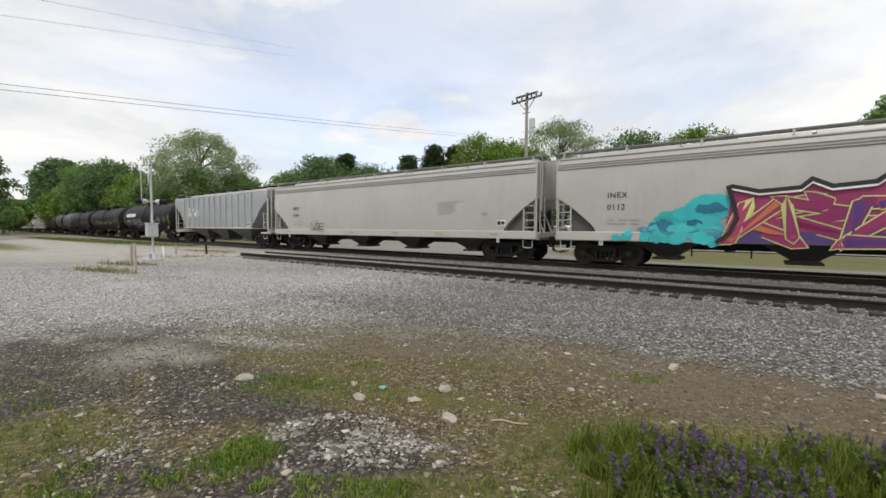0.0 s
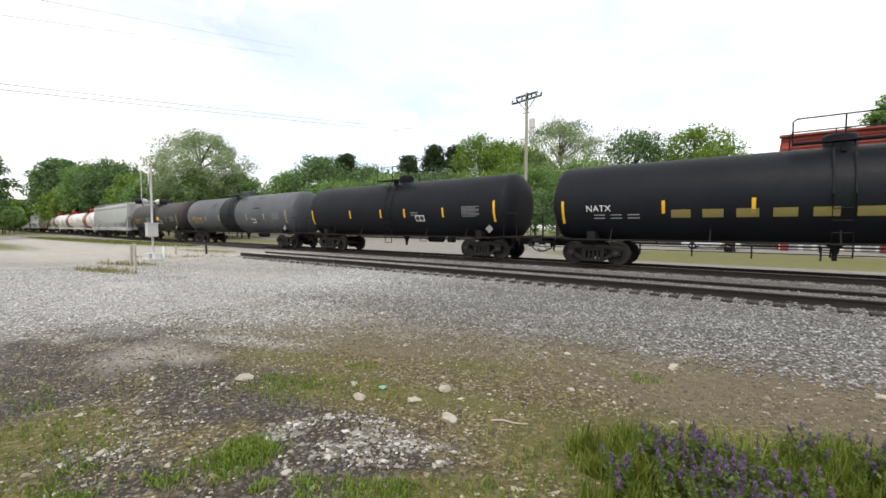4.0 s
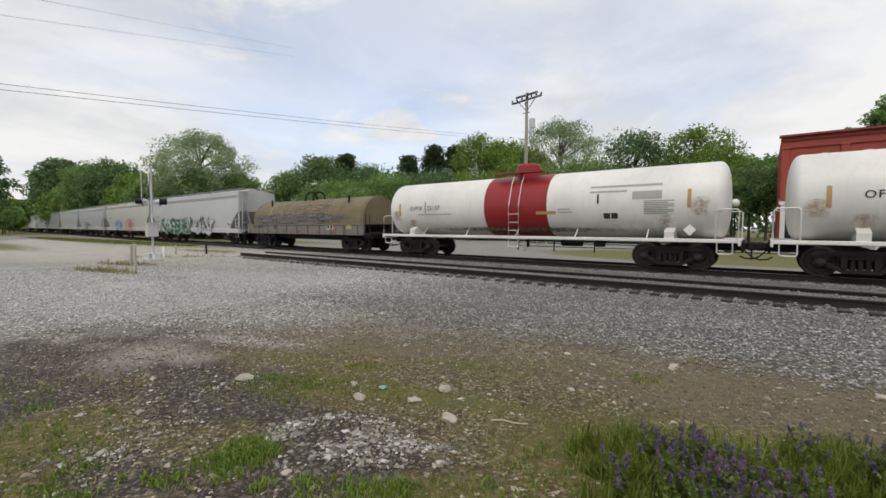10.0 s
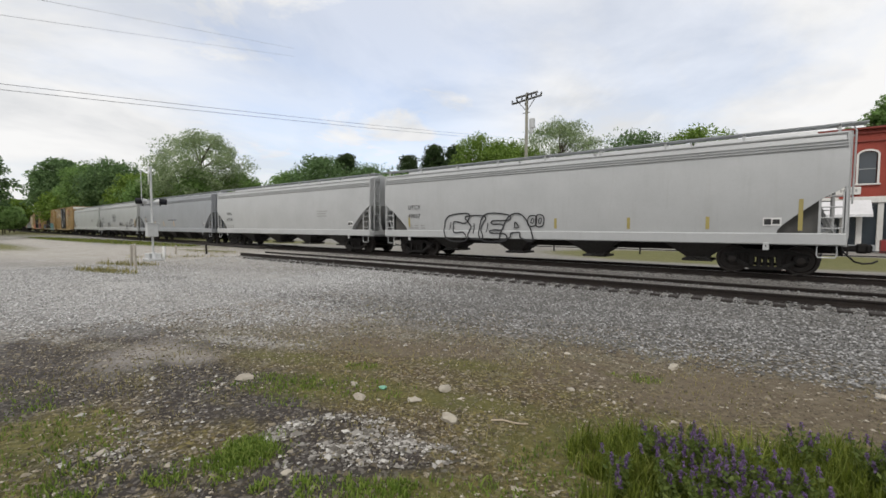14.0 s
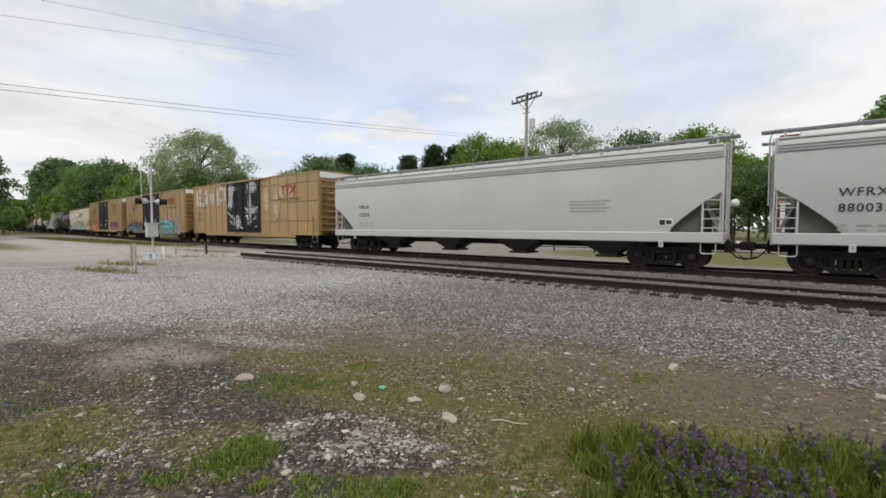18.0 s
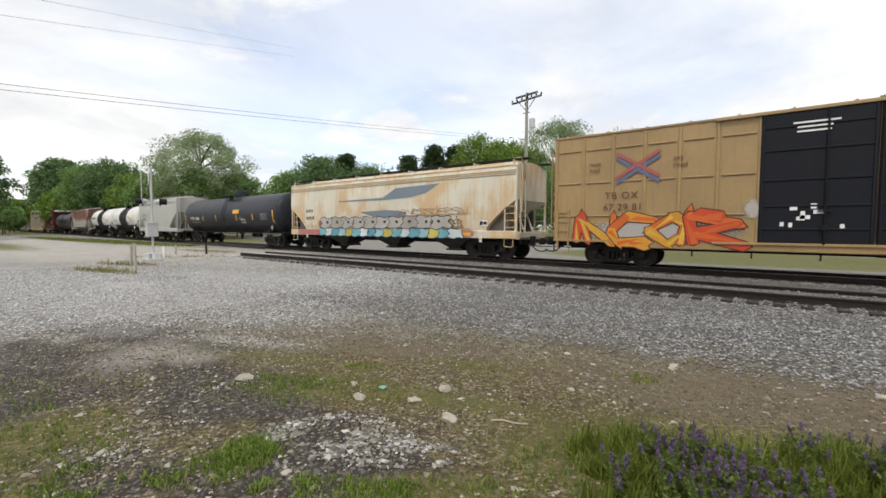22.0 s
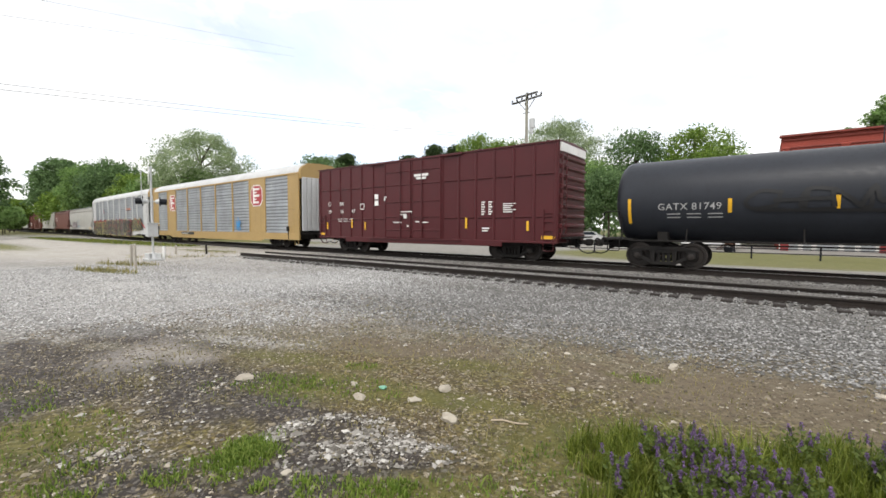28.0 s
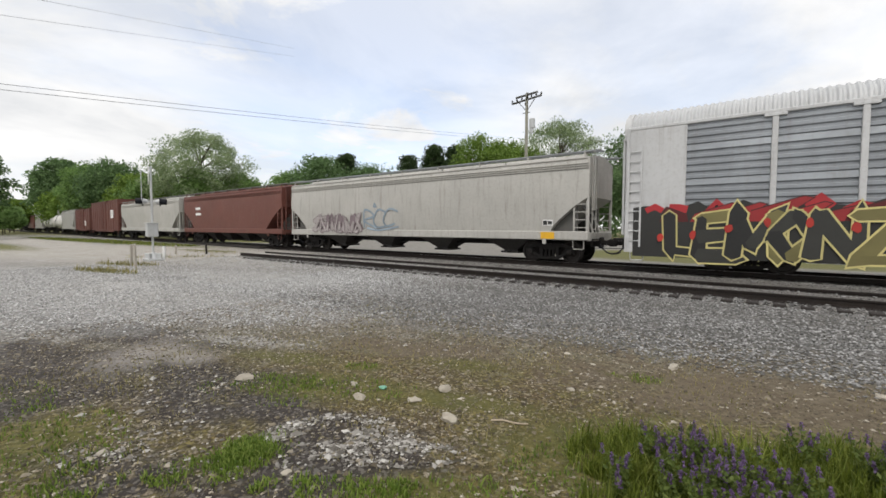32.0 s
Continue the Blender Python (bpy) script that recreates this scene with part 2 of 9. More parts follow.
# ---- mesh building ----
class Shape:
    """Gathers the faces of one mesh."""

    def __init__(self):
        self.v, self.f = [], []

    def add(self, verts, faces):
        n = len(self.v)
        self.v.extend(tuple(p) for p in verts)
        self.f.extend(tuple(i + n for i in f) for f in faces)
        return self

    def box(self, c, s, bev=0.0):
        x, y, z = (k / 2 for k in s)
        b = min(bev, 0.45 * min(s))
        if b <= 0:
            vs = [(c[0] + i * x, c[1] + j * y, c[2] + k * z) for i in (-1, 1) for j in (-1, 1) for k in (-1, 1)]
            return self.add(vs, [(0, 1, 3, 2), (4, 6, 7, 5), (0, 4, 5, 1), (2, 3, 7, 6), (0, 2, 6, 4), (1, 5, 7, 3)])
        vs, at = [], {}
        for i in (-1, 1):
            for j in (-1, 1):
                for k in (-1, 1):
                    for ax in range(3):
                        q = [i * (x - b), j * (y - b), k * (z - b)]
                        q[ax] = (i * x, j * y, k * z)[ax]
                        at[i, j, k, ax] = len(vs)
                        vs.append((c[0] + q[0], c[1] + q[1], c[2] + q[2]))
        fs = []
        for s1 in (-1, 1):
            for ax in range(3):
                o = [(-1, -1), (1, -1), (1, 1), (-1, 1)]
                if s1 < 0:
                    o = o[::-1]
                key = lambda u, w: [(s1, u, w), (w, s1, u), (u, w, s1)][ax]
                fs.append(tuple(at[(*key(u, w), ax)] for u, w in o))
        for ax in range(3):
            b1, b2 = (ax + 1) % 3, (ax + 2) % 3
            for u in (-1, 1):
                for w in (-1, 1):
                    q = [0, 0, 0]
                    q[b1], q[b2] = u, w
                    lo, hi = list(q), list(q)
                    lo[ax], hi[ax] = -1, 1
                    e = [at[(*lo, b1)], at[(*hi, b1)], at[(*hi, b2)], at[(*lo, b2)]]
                    fs.append(tuple(e if u * w > 0 else e[::-1]))
        for i in (-1, 1):
            for j in (-1, 1):
                for k in (-1, 1):
                    e = [at[i, j, k, 0], at[i, j, k, 1], at[i, j, k, 2]]
                    fs.append(tuple(e if i * j * k > 0 else e[::-1]))
        return self.add(vs, fs)

    def loft(self, rings, cap=True, ring=True):
        n = len(rings[0])
        vs = [p for r in rings for p in r]
        fs = []
        for a in range(len(rings) - 1):
            for i in range(n if ring else n - 1):
                j = (i + 1) % n
                fs.append((a * n + i, a * n + j, (a + 1) * n + j, (a + 1) * n + i))
        if cap:
            fs += [tuple(range(n))[::-1], tuple(range((len(rings) - 1) * n, len(rings) * n))]
        return self.add(vs, fs)

    def prism(self, poly, a, b, axis="y"):
        """A flat outline drawn thick from a to b along an axis; the outline holds the other two coordinates in order."""
        put = {"x": lambda p, k: (k, p[0], p[1]), "y": lambda p, k: (p[0], k, p[1]), "z": lambda p, k: (p[0], p[1], k)}[axis]
        return self.loft([[put(p, a) for p in poly], [put(p, b) for p in poly]])

    def rod(self, p, q, r, n=6, r2=None):
        p, q = Vector(p), Vector(q)
        d = (q - p).normalized()
        u = d.orthogonal().normalized()
        w = d.cross(u)
        ang = [2 * math.pi * i / n for i in range(n)]
        return self.loft([[c + (u * math.cos(a) + w * math.sin(a)) * k for a in ang] for c, k in ((p, r), (q, r if r2 is None else r2))])

    def tube(self, pts, r, n=6):
        rings = []
        pts = [Vector(p) for p in pts]
        for i, p in enumerate(pts):
            d = (pts[min(i + 1, len(pts) - 1)] - pts[max(i - 1, 0)]).normalized()
            side = d.cross(Vector((0, 0, 1)))
            side = side.normalized() if side.length > 0.05 else d.cross(Vector((0, 1, 0))).normalized()
            w = side.cross(d)
            rings.append([p + (side * math.cos(2 * math.pi * k / n) + w * math.sin(2 * math.pi * k / n)) * r for k in range(n)])
        return self.loft(rings)

    def lathe(self, prof, n=24, c=(0, 0, 0), axis="x"):
        rings = []
        for a, r in prof:
            ring = []
            for i in range(n):
                t = 2 * math.pi * i / n
                q = {"x": (a, r * math.cos(t), r * math.sin(t)), "y": (r * math.sin(t), a, r * math.cos(t)), "z": (r * math.cos(t), r * math.sin(t), a)}[axis]
                ring.append((c[0] + q[0], c[1] + q[1], c[2] + q[2]))
            rings.append(ring)
        return self.loft(rings)

    def mesh(self, name, sharp=32):
        me = bpy.data.meshes.new(name)
        me.from_pydata(self.v, [], self.f)
        me.polygons.foreach_set("use_smooth", [True] * len(me.polygons))
        me.set_sharp_from_angle(angle=radians(sharp))
        return me


CACHE = {}


def cached(key, make):
    if key not in CACHE:
        s = make()
        CACHE[key] = s.mesh(str(key if isinstance(key, str) else key[0])) if isinstance(s, Shape) else s
    return CACHE[key]


def part(name, shape, material, parent=None, label="", at=None):
    """One mesh object under a thing or a part. The mesh may be shared; its material sits on the object."""
    me = shape.mesh(name) if isinstance(shape, Shape) else shape
    ob = new(name, me)
    if not me.materials:
        me.materials.append(material)
    if me.materials[0] != material:
        ob.material_slots[0].link = "OBJECT"
        ob.material_slots[0].material = material
    if parent is not None:
        ob.parent = parent
    if at is not None:
        ob.matrix_basis = at
    if label:
        ob["label"] = label
    return ob


def thing(name, label, category, at=None, group="", kind=""):
    ob = new(name)
    ob.empty_display_size = 0.3
    if at is not None:
        ob.matrix_basis = at
    return tagged(ob, label, category, group, kind)


def words(text, size=1.0, spacing=1.0):
    """A mesh of lettering in the x-z plane, its lower left corner at the origin, read from -y."""
    key = ("lettering", text, round(size, 3), spacing)
    if key not in CACHE:
        cu = bpy.data.curves.new("lettering", "FONT")
        cu.body, cu.size, cu.space_character, cu.resolution_u = text, size, spacing, 3
        cu.offset = 0.006 * size
        ob = bpy.data.objects.new("lettering", cu)
        me = bpy.data.meshes.new_from_object(ob)
        me.transform(Matrix(((1, 0, 0, 0), (0, 0, -1, 0), (0, 1, 0, 0), (0, 0, 0, 1))))
        bpy.data.objects.remove(ob)
        bpy.data.curves.remove(cu)
        CACHE[key] = me
    return CACHE[key]

# ---- lettering and spray paint on the sides of cars ----
def flat_side(y):
    return lambda x, z, off: (x, y - off, z)


def round_side(r, zc):
    return lambda x, z, off: (x, -math.sqrt(max(0.01, (r + off) ** 2 - (z - zc) ** 2)), z)


def lettering(car, surf, text, x, z, size, material, name="lettering", spacing=1.0, off=0.020):
    src = words(text, size, spacing)
    me = src.copy()
    for v in me.vertices:
        v.co = surf(x + v.co.x, z + v.co.z, off)
    return tagged(part(name, me, material, car), kind="stuff")


def bars(car, surf, rows, material, name="stencil", off=0.010):
    """Plain bars for writing that cannot be read: rows of x, z, width, height."""
    s = Shape()
    for x, z, w, h in rows:
        k = max(1, int(h / 0.09)) if h > 0.12 else 1
        for i in range(k):
            a, b = z + h * i / k, z + h * (i + 1) / k
            s.add([surf(x, a, off), surf(x + w, a, off), surf(x + w, b, off), surf(x, b, off)], [(0, 1, 2, 3)])
    return tagged(part(name, s, material, car), kind="stuff") if len(rows) > 1 else part(name, s, material, car)


# block letter outlines, drawn in a unit square
FORMS = {
    "E": [(0, 0), (0.95, -0.05), (0.9, 0.22), (0.4, 0.25), (0.42, 0.4), (0.8, 0.42), (0.78, 0.62), (0.42, 0.62), (0.44, 0.78), (1, 0.82), (0.95, 1.05), (0.05, 1)],
    "N": [(0, 0), (0.32, 0), (0.34, 0.5), (0.62, -0.05), (0.98, 0), (1, 1.05), (0.7, 1), (0.68, 0.5), (0.38, 1.04), (-0.06, 0.96)],
    "R": [(0, 0), (0.3, -0.04), (0.33, 0.3), (0.62, -0.08), (1.08, -0.05), (0.72, 0.42), (0.95, 0.62), (0.85, 0.95), (-0.08, 1.04)],
    "S": [(0, 0.05), (0.85, -0.03), (1, 0.2), (0.92, 0.5), (0.45, 0.62), (0.98, 0.68), (0.95, 1.02), (0.2, 1), (0, 0.75), (0.1, 0.48), (0.55, 0.36), (-0.05, 0.3)],
    "H": [(0, 0), (0.34, -0.05), (0.36, 0.38), (0.64, 0.38), (0.66, 0), (1.02, -0.04), (0.98, 1), (0.64, 1.05), (0.64, 0.64), (0.36, 0.64), (0.34, 1), (-0.04, 0.97)],
    "C": [(0.15, 0), (0.95, -0.02), (0.85, 0.28), (0.45, 0.28), (0.42, 0.72), (0.9, 0.70), (1.05, 1.06), (0.2, 1), (-0.08, 0.5)],
    "F": [(0, 0), (0.36, -0.05), (0.38, 0.36), (0.8, 0.38), (0.76, 0.6), (0.4, 0.6), (0.42, 0.78), (1.05, 0.8), (0.98, 1.06), (-0.1, 0.95)],
    "O": [(0.2, 0), (0.8, -0.02), (1.02, 0.35), (0.95, 0.85), (0.6, 1.04), (0.12, 0.95), (-0.05, 0.45)],
    "K": [(0, 0), (0.3, -0.06), (0.34, 0.35), (0.65, -0.06), (1.08, -0.02), (0.68, 0.52), (1.08, 1.06), (0.68, 1), (0.36, 0.68), (0.34, 1), (-0.04, 0.98)],
    "T": [(0.32, 0), (0.66, -0.05), (0.66, 0.70), (1.05, 0.68), (1.0, 1.02), (0.0, 1.05), (-0.08, 0.72), (0.34, 0.72)],
    "L": [(0, 0), (1.0, -0.05), (0.95, 0.26), (0.4, 0.28), (0.42, 1.05), (-0.05, 0.98)],
    "M": [(0, 0), (0.26, -0.04), (0.28, 0.5), (0.5, 0.1), (0.72, 0.5), (0.74, -0.04), (1.02, 0), (0.98, 1.04), (0.72, 1), (0.5, 0.6), (0.28, 1), (0.0, 1.03)],
    "B": [(0, 0), (0.8, -0.03), (1.0, 0.22), (0.82, 0.48), (0.98, 0.72), (0.8, 1.0), (-0.05, 1.04)],
    "U": [(0.15, 0.02), (0.85, -0.03), (1.02, 0.3), (1.0, 1.04), (0.66, 1), (0.64, 0.32), (0.38, 0.32), (0.36, 1), (-0.04, 0.98), (0.0, 0.3)],
    "I": [(0.2, 0), (0.8, -0.04), (0.74, 0.5), (0.95, 1.0), (0.1, 1.04), (0.3, 0.5)],
    "A": [(-0.08, -0.04), (0.26, 0), (0.36, 0.25), (0.64, 0.25), (0.7, 0), (1.08, -0.05), (0.74, 1.05), (0.22, 1)],
}
# inner lines: counters and folds of the letters
FOLDS = {
    "R": [[(0.34, 0.58), (0.6, 0.60), (0.58, 0.78), (0.34, 0.80)]], "O": [[(0.38, 0.3), (0.62, 0.3), (0.66, 0.68), (0.42, 0.7), (0.38, 0.3)]],
    "A": [[(0.42, 0.48), (0.58, 0.48), (0.5, 0.74), (0.42, 0.48)]], "N": [[(0.34, 0.5), (0.36, 0.8)], [(0.68, 0.5), (0.64, 0.2)]],
    "H": [[(0.2, 0.2), (0.2, 0.5)]], "K": [[(0.36, 0.68), (0.5, 0.5), (0.34, 0.35)]], "S": [[(0.2, 0.8), (0.5, 0.72)], [(0.5, 0.15), (0.8, 0.2)]],
    "B": [[(0.34, 0.22), (0.62, 0.22), (0.62, 0.36), (0.34, 0.38)], [(0.34, 0.62), (0.6, 0.62), (0.6, 0.78), (0.34, 0.8)]], "E": [[(0.2, 0.3), (0.2, 0.7)]], "C": [[(0.2, 0.4), (0.22, 0.7)]], "F": [[(0.2, 0.2), (0.22, 0.6)]], "I": [[(0.45, 0.2), (0.5, 0.7)]],
}


def curve(pts, closed=False, steps=4):
    """A smooth line through points."""
    n, out = len(pts), []
    for k in range(n if closed else n - 1):
        if closed:
            q = [pts[(k + d) % n] for d in (-1, 0, 1, 2)]
        else:
            q = [pts[max(k - 1, 0)], pts[k], pts[k + 1], pts[min(k + 2, n - 1)]]
        for i in range(steps):
            u = i / steps
            out.append(tuple(0.5 * (2 * b + (c - a) * u + (2 * a - 5 * b + 4 * c - d) * u * u + (3 * b - a - 3 * c + d) * u ** 3) for a, b, c, d in zip(*q)))
    if not closed:
        out.append(tuple(pts[-1]))
    return out


def ribbon(s, surf, pts, w, off, closed=False, climb=0.0):
    """One mitred ribbon along a line on a side; it may climb so that it passes over itself."""
    n = len(pts)
    vs = []
    for i in range(n):
        p = Vector(pts[i])
        a = Vector(pts[(i - 1) % n]) if closed or i > 0 else None
        b = Vector(pts[(i + 1) % n]) if closed or i < n - 1 else None
        d1 = (p - a).normalized() if a is not None and (p - a).length > 1e-6 else None
        d2 = (b - p).normalized() if b is not None and (b - p).length > 1e-6 else None
        d1, d2 = d1 or d2, d2 or d1
        if d1 is None:
            d1 = d2 = Vector((1, 0))
        d = d1 + d2
        d = d.normalized() if d.length > 1e-3 else d1
        q = Vector((-d.y, d.x)) * (w / 2) / max(0.5, d.dot(d1))
        o = off + climb * i
        vs += [surf(p.x - q.x, p.y - q.y, o), surf(p.x + q.x, p.y + q.y, o)]
    m = n if closed else n - 1
    s.add(vs, [(2 * i, 2 * ((i + 1) % n), 2 * ((i + 1) % n) + 1, 2 * i + 1) for i in range(m)])


def stroke(s, surf, pts, w, off):
    ribbon(s, surf, pts, w, off)


def blob(s, surf, x, z, rx, rz, off, rng, n=16):
    ring = []
    for i in range(n):
        a = 2 * math.pi * i / n
        k = 1 + rng.uniform(-0.22, 0.22)
        ring.append(surf(x + rx * k * math.cos(a), z + rz * k * math.sin(a), off))
    s.add(ring, [tuple(range(n))])


SPRAY = {}


def spray(col):
    if col not in SPRAY:
        SPRAY[col] = paint("spray_paint_" + str(len(SPRAY)), col, rough=0.5, amount=0.25, streak=0.15, tone=0.25, dirt=tuple(0.6 * c + 0.012 for c in col))
    return SPRAY[col]


def graffiti(car, surf, x0, x1, z0, z1, text, fill, line, seed, cloud=None, wide=0.07, round_=False, shine=None, base=0.022, under=None, swell=1.12, barbs=0.0):
    """Sprayed letters side by side: each a filled form with its outline and inner lines."""
    rng = random.Random(seed)
    step, h = (x1 - x0) / len(text), z1 - z0
    if cloud:
        for i in range(len(text)):
            s = Shape()
            blob(s, surf, x0 + (i + 0.5) * step, z0 + h * rng.uniform(0.42, 0.62), step * 0.72, h * rng.uniform(0.50, 0.66), base + i * 0.0006, rng, 22)
            part("graffiti_cloud", s, spray(cloud), car)
    off = base + 0.008
    for i, ch in enumerate(text):
        lean, top, low, grow = rng.uniform(-0.08, 0.14), rng.uniform(0.92, 1.08), rng.uniform(-0.05, 0.06), swell * rng.uniform(0.95, 1.08)

        def put(p):
            px, pz = p[0] + rng.uniform(-0.035, 0.035), p[1] + rng.uniform(-0.035, 0.035)
            return x0 + step * (i + 0.5 + (px - 0.5 + lean * (pz - 0.5)) * grow), z0 + h * (low + pz * (top - low))

        form = FORMS[ch]
        if barbs:
            spiky = []
            for p, q in zip(form, form[1:] + form[:1]):
                spiky.append(p)
                d = Vector((q[0] - p[0], q[1] - p[1]))
                if d.length > 0.25 and rng.random() < barbs:
                    u, r = rng.uniform(0.25, 0.7), rng.uniform(0.07, 0.2) * rng.choice((1, 1, -0.7))
                    spiky += [(p[0] + d.x * (u - 0.10), p[1] + d.y * (u - 0.10)), (p[0] + d.x * (u + 0.08) + d.y * r / d.length, p[1] + d.y * (u + 0.08) - d.x * r / d.length), (p[0] + d.x * (u + 0.12), p[1] + d.y * (u + 0.12))]
            form = spiky
        loop = [put(p) for p in form]
        tint = fill[i % len(fill)] if fill and isinstance(fill[0], tuple) else fill
        edge = line[i % len(line)] if isinstance(line[0], tuple) else line
        if round_:
            loop = curve(loop, True)
        owner = car
        if fill:
            s = Shape()
            s.add([surf(x, z, off) for x, z in loop], [tuple(range(len(loop)))])
            owner = part("graffiti_letter", s, spray(tint), car)
            if under:
                s = Shape()
                low_loop = [(x, min(z, z0 + h * (0.42 + 0.05 * math.sin(x * 5)))) for x, z in loop]
                s.add([surf(x, z, off + 0.0007) for x, z in low_loop], [tuple(range(len(low_loop)))])
                part("lower_fill", s, spray(under), owner)
        s = Shape()
        ribbon(s, surf, loop, wide, off + 0.0016, True)
        part("outline" if fill else "graffiti_outline", s, spray(edge), owner)
        for k, fold in enumerate(FOLDS.get(ch, [])):
            s = Shape()
            q = [put(p) for p in fold]
            ribbon(s, surf, curve(q) if round_ else q, wide * 0.8, off + 0.0024, climb=0.0001)
            part("inner_line" if fill else "graffiti_line", s, spray(shine or edge), owner)
        off += 0.0034
    return off


# strokes of angular letters, drawn in a unit square
STROKES = {
    "A": [[(0, 0), (0.45, 1), (1, 0)], [(0.15, 0.4), (0.9, 0.38)]], "B": [[(0, 0), (0.05, 1), (0.85, 0.78), (0.1, 0.52), (0.95, 0.25), (0, 0)]],
    "C": [[(1, 0.9), (0.3, 1), (0, 0.5), (0.3, 0), (1, 0.12)]], "E": [[(1, 1), (0.05, 0.95), (0, 0.02), (1, 0)], [(0, 0.5), (0.8, 0.52)]],
    "F": [[(1, 1), (0, 0.95), (0.05, -0.1)], [(0, 0.5), (0.75, 0.52)]], "H": [[(0, 0), (0.05, 1)], [(1, -0.1), (0.95, 1)], [(0, 0.5), (1, 0.5)]],
    "I": [[(0.5, 0), (0.45, 1)], [(0.2, 0.02), (0.85, 0)]], "K": [[(0, 0), (0.05, 1)], [(1, 1), (0.1, 0.45), (1.05, -0.05)]], "L": [[(0, 1), (0.05, 0.05), (1, 0)]],
    "M": [[(0, 0), (0.1, 1), (0.5, 0.3), (0.9, 1), (1, 0)]], "N": [[(0, 0), (0.02, 1), (0.95, 0), (1, 1)]], "O": [[(0.5, 1), (0, 0.55), (0.45, 0), (1, 0.5), (0.5, 1)]],
    "R": [[(0, 0), (0.02, 1), (0.9, 0.75), (0.05, 0.45), (1.05, -0.05)]], "S": [[(1, 0.88), (0.45, 1), (0, 0.75), (1, 0.3), (0.5, 0), (0, 0.12)]],
    "T": [[(0, 1), (1, 0.95)], [(0.5, 1), (0.45, -0.05)]], "U": [[(0, 1), (0.02, 0.2), (0.5, 0), (1, 0.2), (0.98, 1)]], "Z": [[(0, 1), (1, 0.95), (0, 0.05), (1, 0)]],
}


def sprayed(i, fills):
    return fills[i % len(fills)]


def wild(car, surf, x0, x1, z0, z1, text, fills, line, seed, wide=0.05, base=0.03, fat=0.13, swell=1.2, second=None, barbs=2):
    """Angular interlocked letters: each stroke a filled wedge with a pointed end, all on one dark edge."""
    rng = random.Random(seed)
    step, h = (x1 - x0) / len(text), z1 - z0
    off = base
    for i, ch in enumerate(text):
        lean, grow = rng.uniform(-0.15, 0.3), swell * rng.uniform(0.92, 1.1)

        def put(p):
            px, pz = p[0] + rng.uniform(-0.06, 0.06), p[1] + rng.uniform(-0.05, 0.05)
            return Vector((x0 + step * (i + 0.5 + (px - 0.5 + lean * (pz - 0.5)) * grow), z0 + h * pz))

        edge, inner = Shape(), Shape()
        strokes = []
        n = 0
        spikes = [[(rng.uniform(0.1, 0.9), rng.choice((0.05, 0.95))), (rng.uniform(-0.1, 1.1), rng.choice((-0.08, 1.1)))] for j in range(barbs)]
        for line_pts in STROKES[ch] + spikes:
            pts = [put(p) for p in line_pts]
            for p, q in zip(pts, pts[1:]):
                d = (q - p).normalized() if (q - p).length > 1e-4 else Vector((1, 0))
                nn = Vector((-d.y, d.x))
                a, b = h * fat * rng.uniform(0.6, 1.25), h * fat * rng.uniform(0.6, 1.25)
                tip = q + d * h * fat * rng.uniform(0.8, 1.9) + nn * rng.uniform(-0.5, 0.5) * b
                tail = p - d * h * fat * rng.uniform(0.2, 1.0)
                w = wide
                outer = [tail - d * w * 1.2, p - nn * (a + w), q - nn * (b + w), tip + d * w * 1.6, q + nn * (b + w), p + nn * (a + w)]
                loop = [tail, p - nn * a, q - nn * b, tip, q + nn * b, p + nn * a]
                edge.add([surf(v.x, v.y, off + n * 0.0002) for v in outer], [tuple(range(6))])
                fill = Shape()
                fill.add([surf(v.x, v.y, off + 0.0022 + n * 0.0002) for v in loop], [tuple(range(6))])
                strokes.append((sprayed(i, fills) if rng.random() < 0.55 else rng.choice(fills), fill))
                if second:
                    m = p.lerp(q, rng.uniform(0.3, 0.7))
                    inner.add([surf(v.x, v.y, off + 0.0044 + n * 0.0002) for v in (p - nn * a * 0.8, m - nn * b * 0.2, p.lerp(q, 0.9) + nn * b * 0.7, p + nn * a * 0.3)], [(0, 1, 2, 3)])
                n += 1
        letter = part("graffiti_letter", edge, spray(line[i % len(line)] if isinstance(line[0], tuple) else line), car)
        for tint, fill in strokes:
            part("letter_stroke", fill, spray(tint), letter)
        if second:
            part("inner_shade", inner, spray(sprayed(i, second)), letter)
        off += 0.0066
    return off


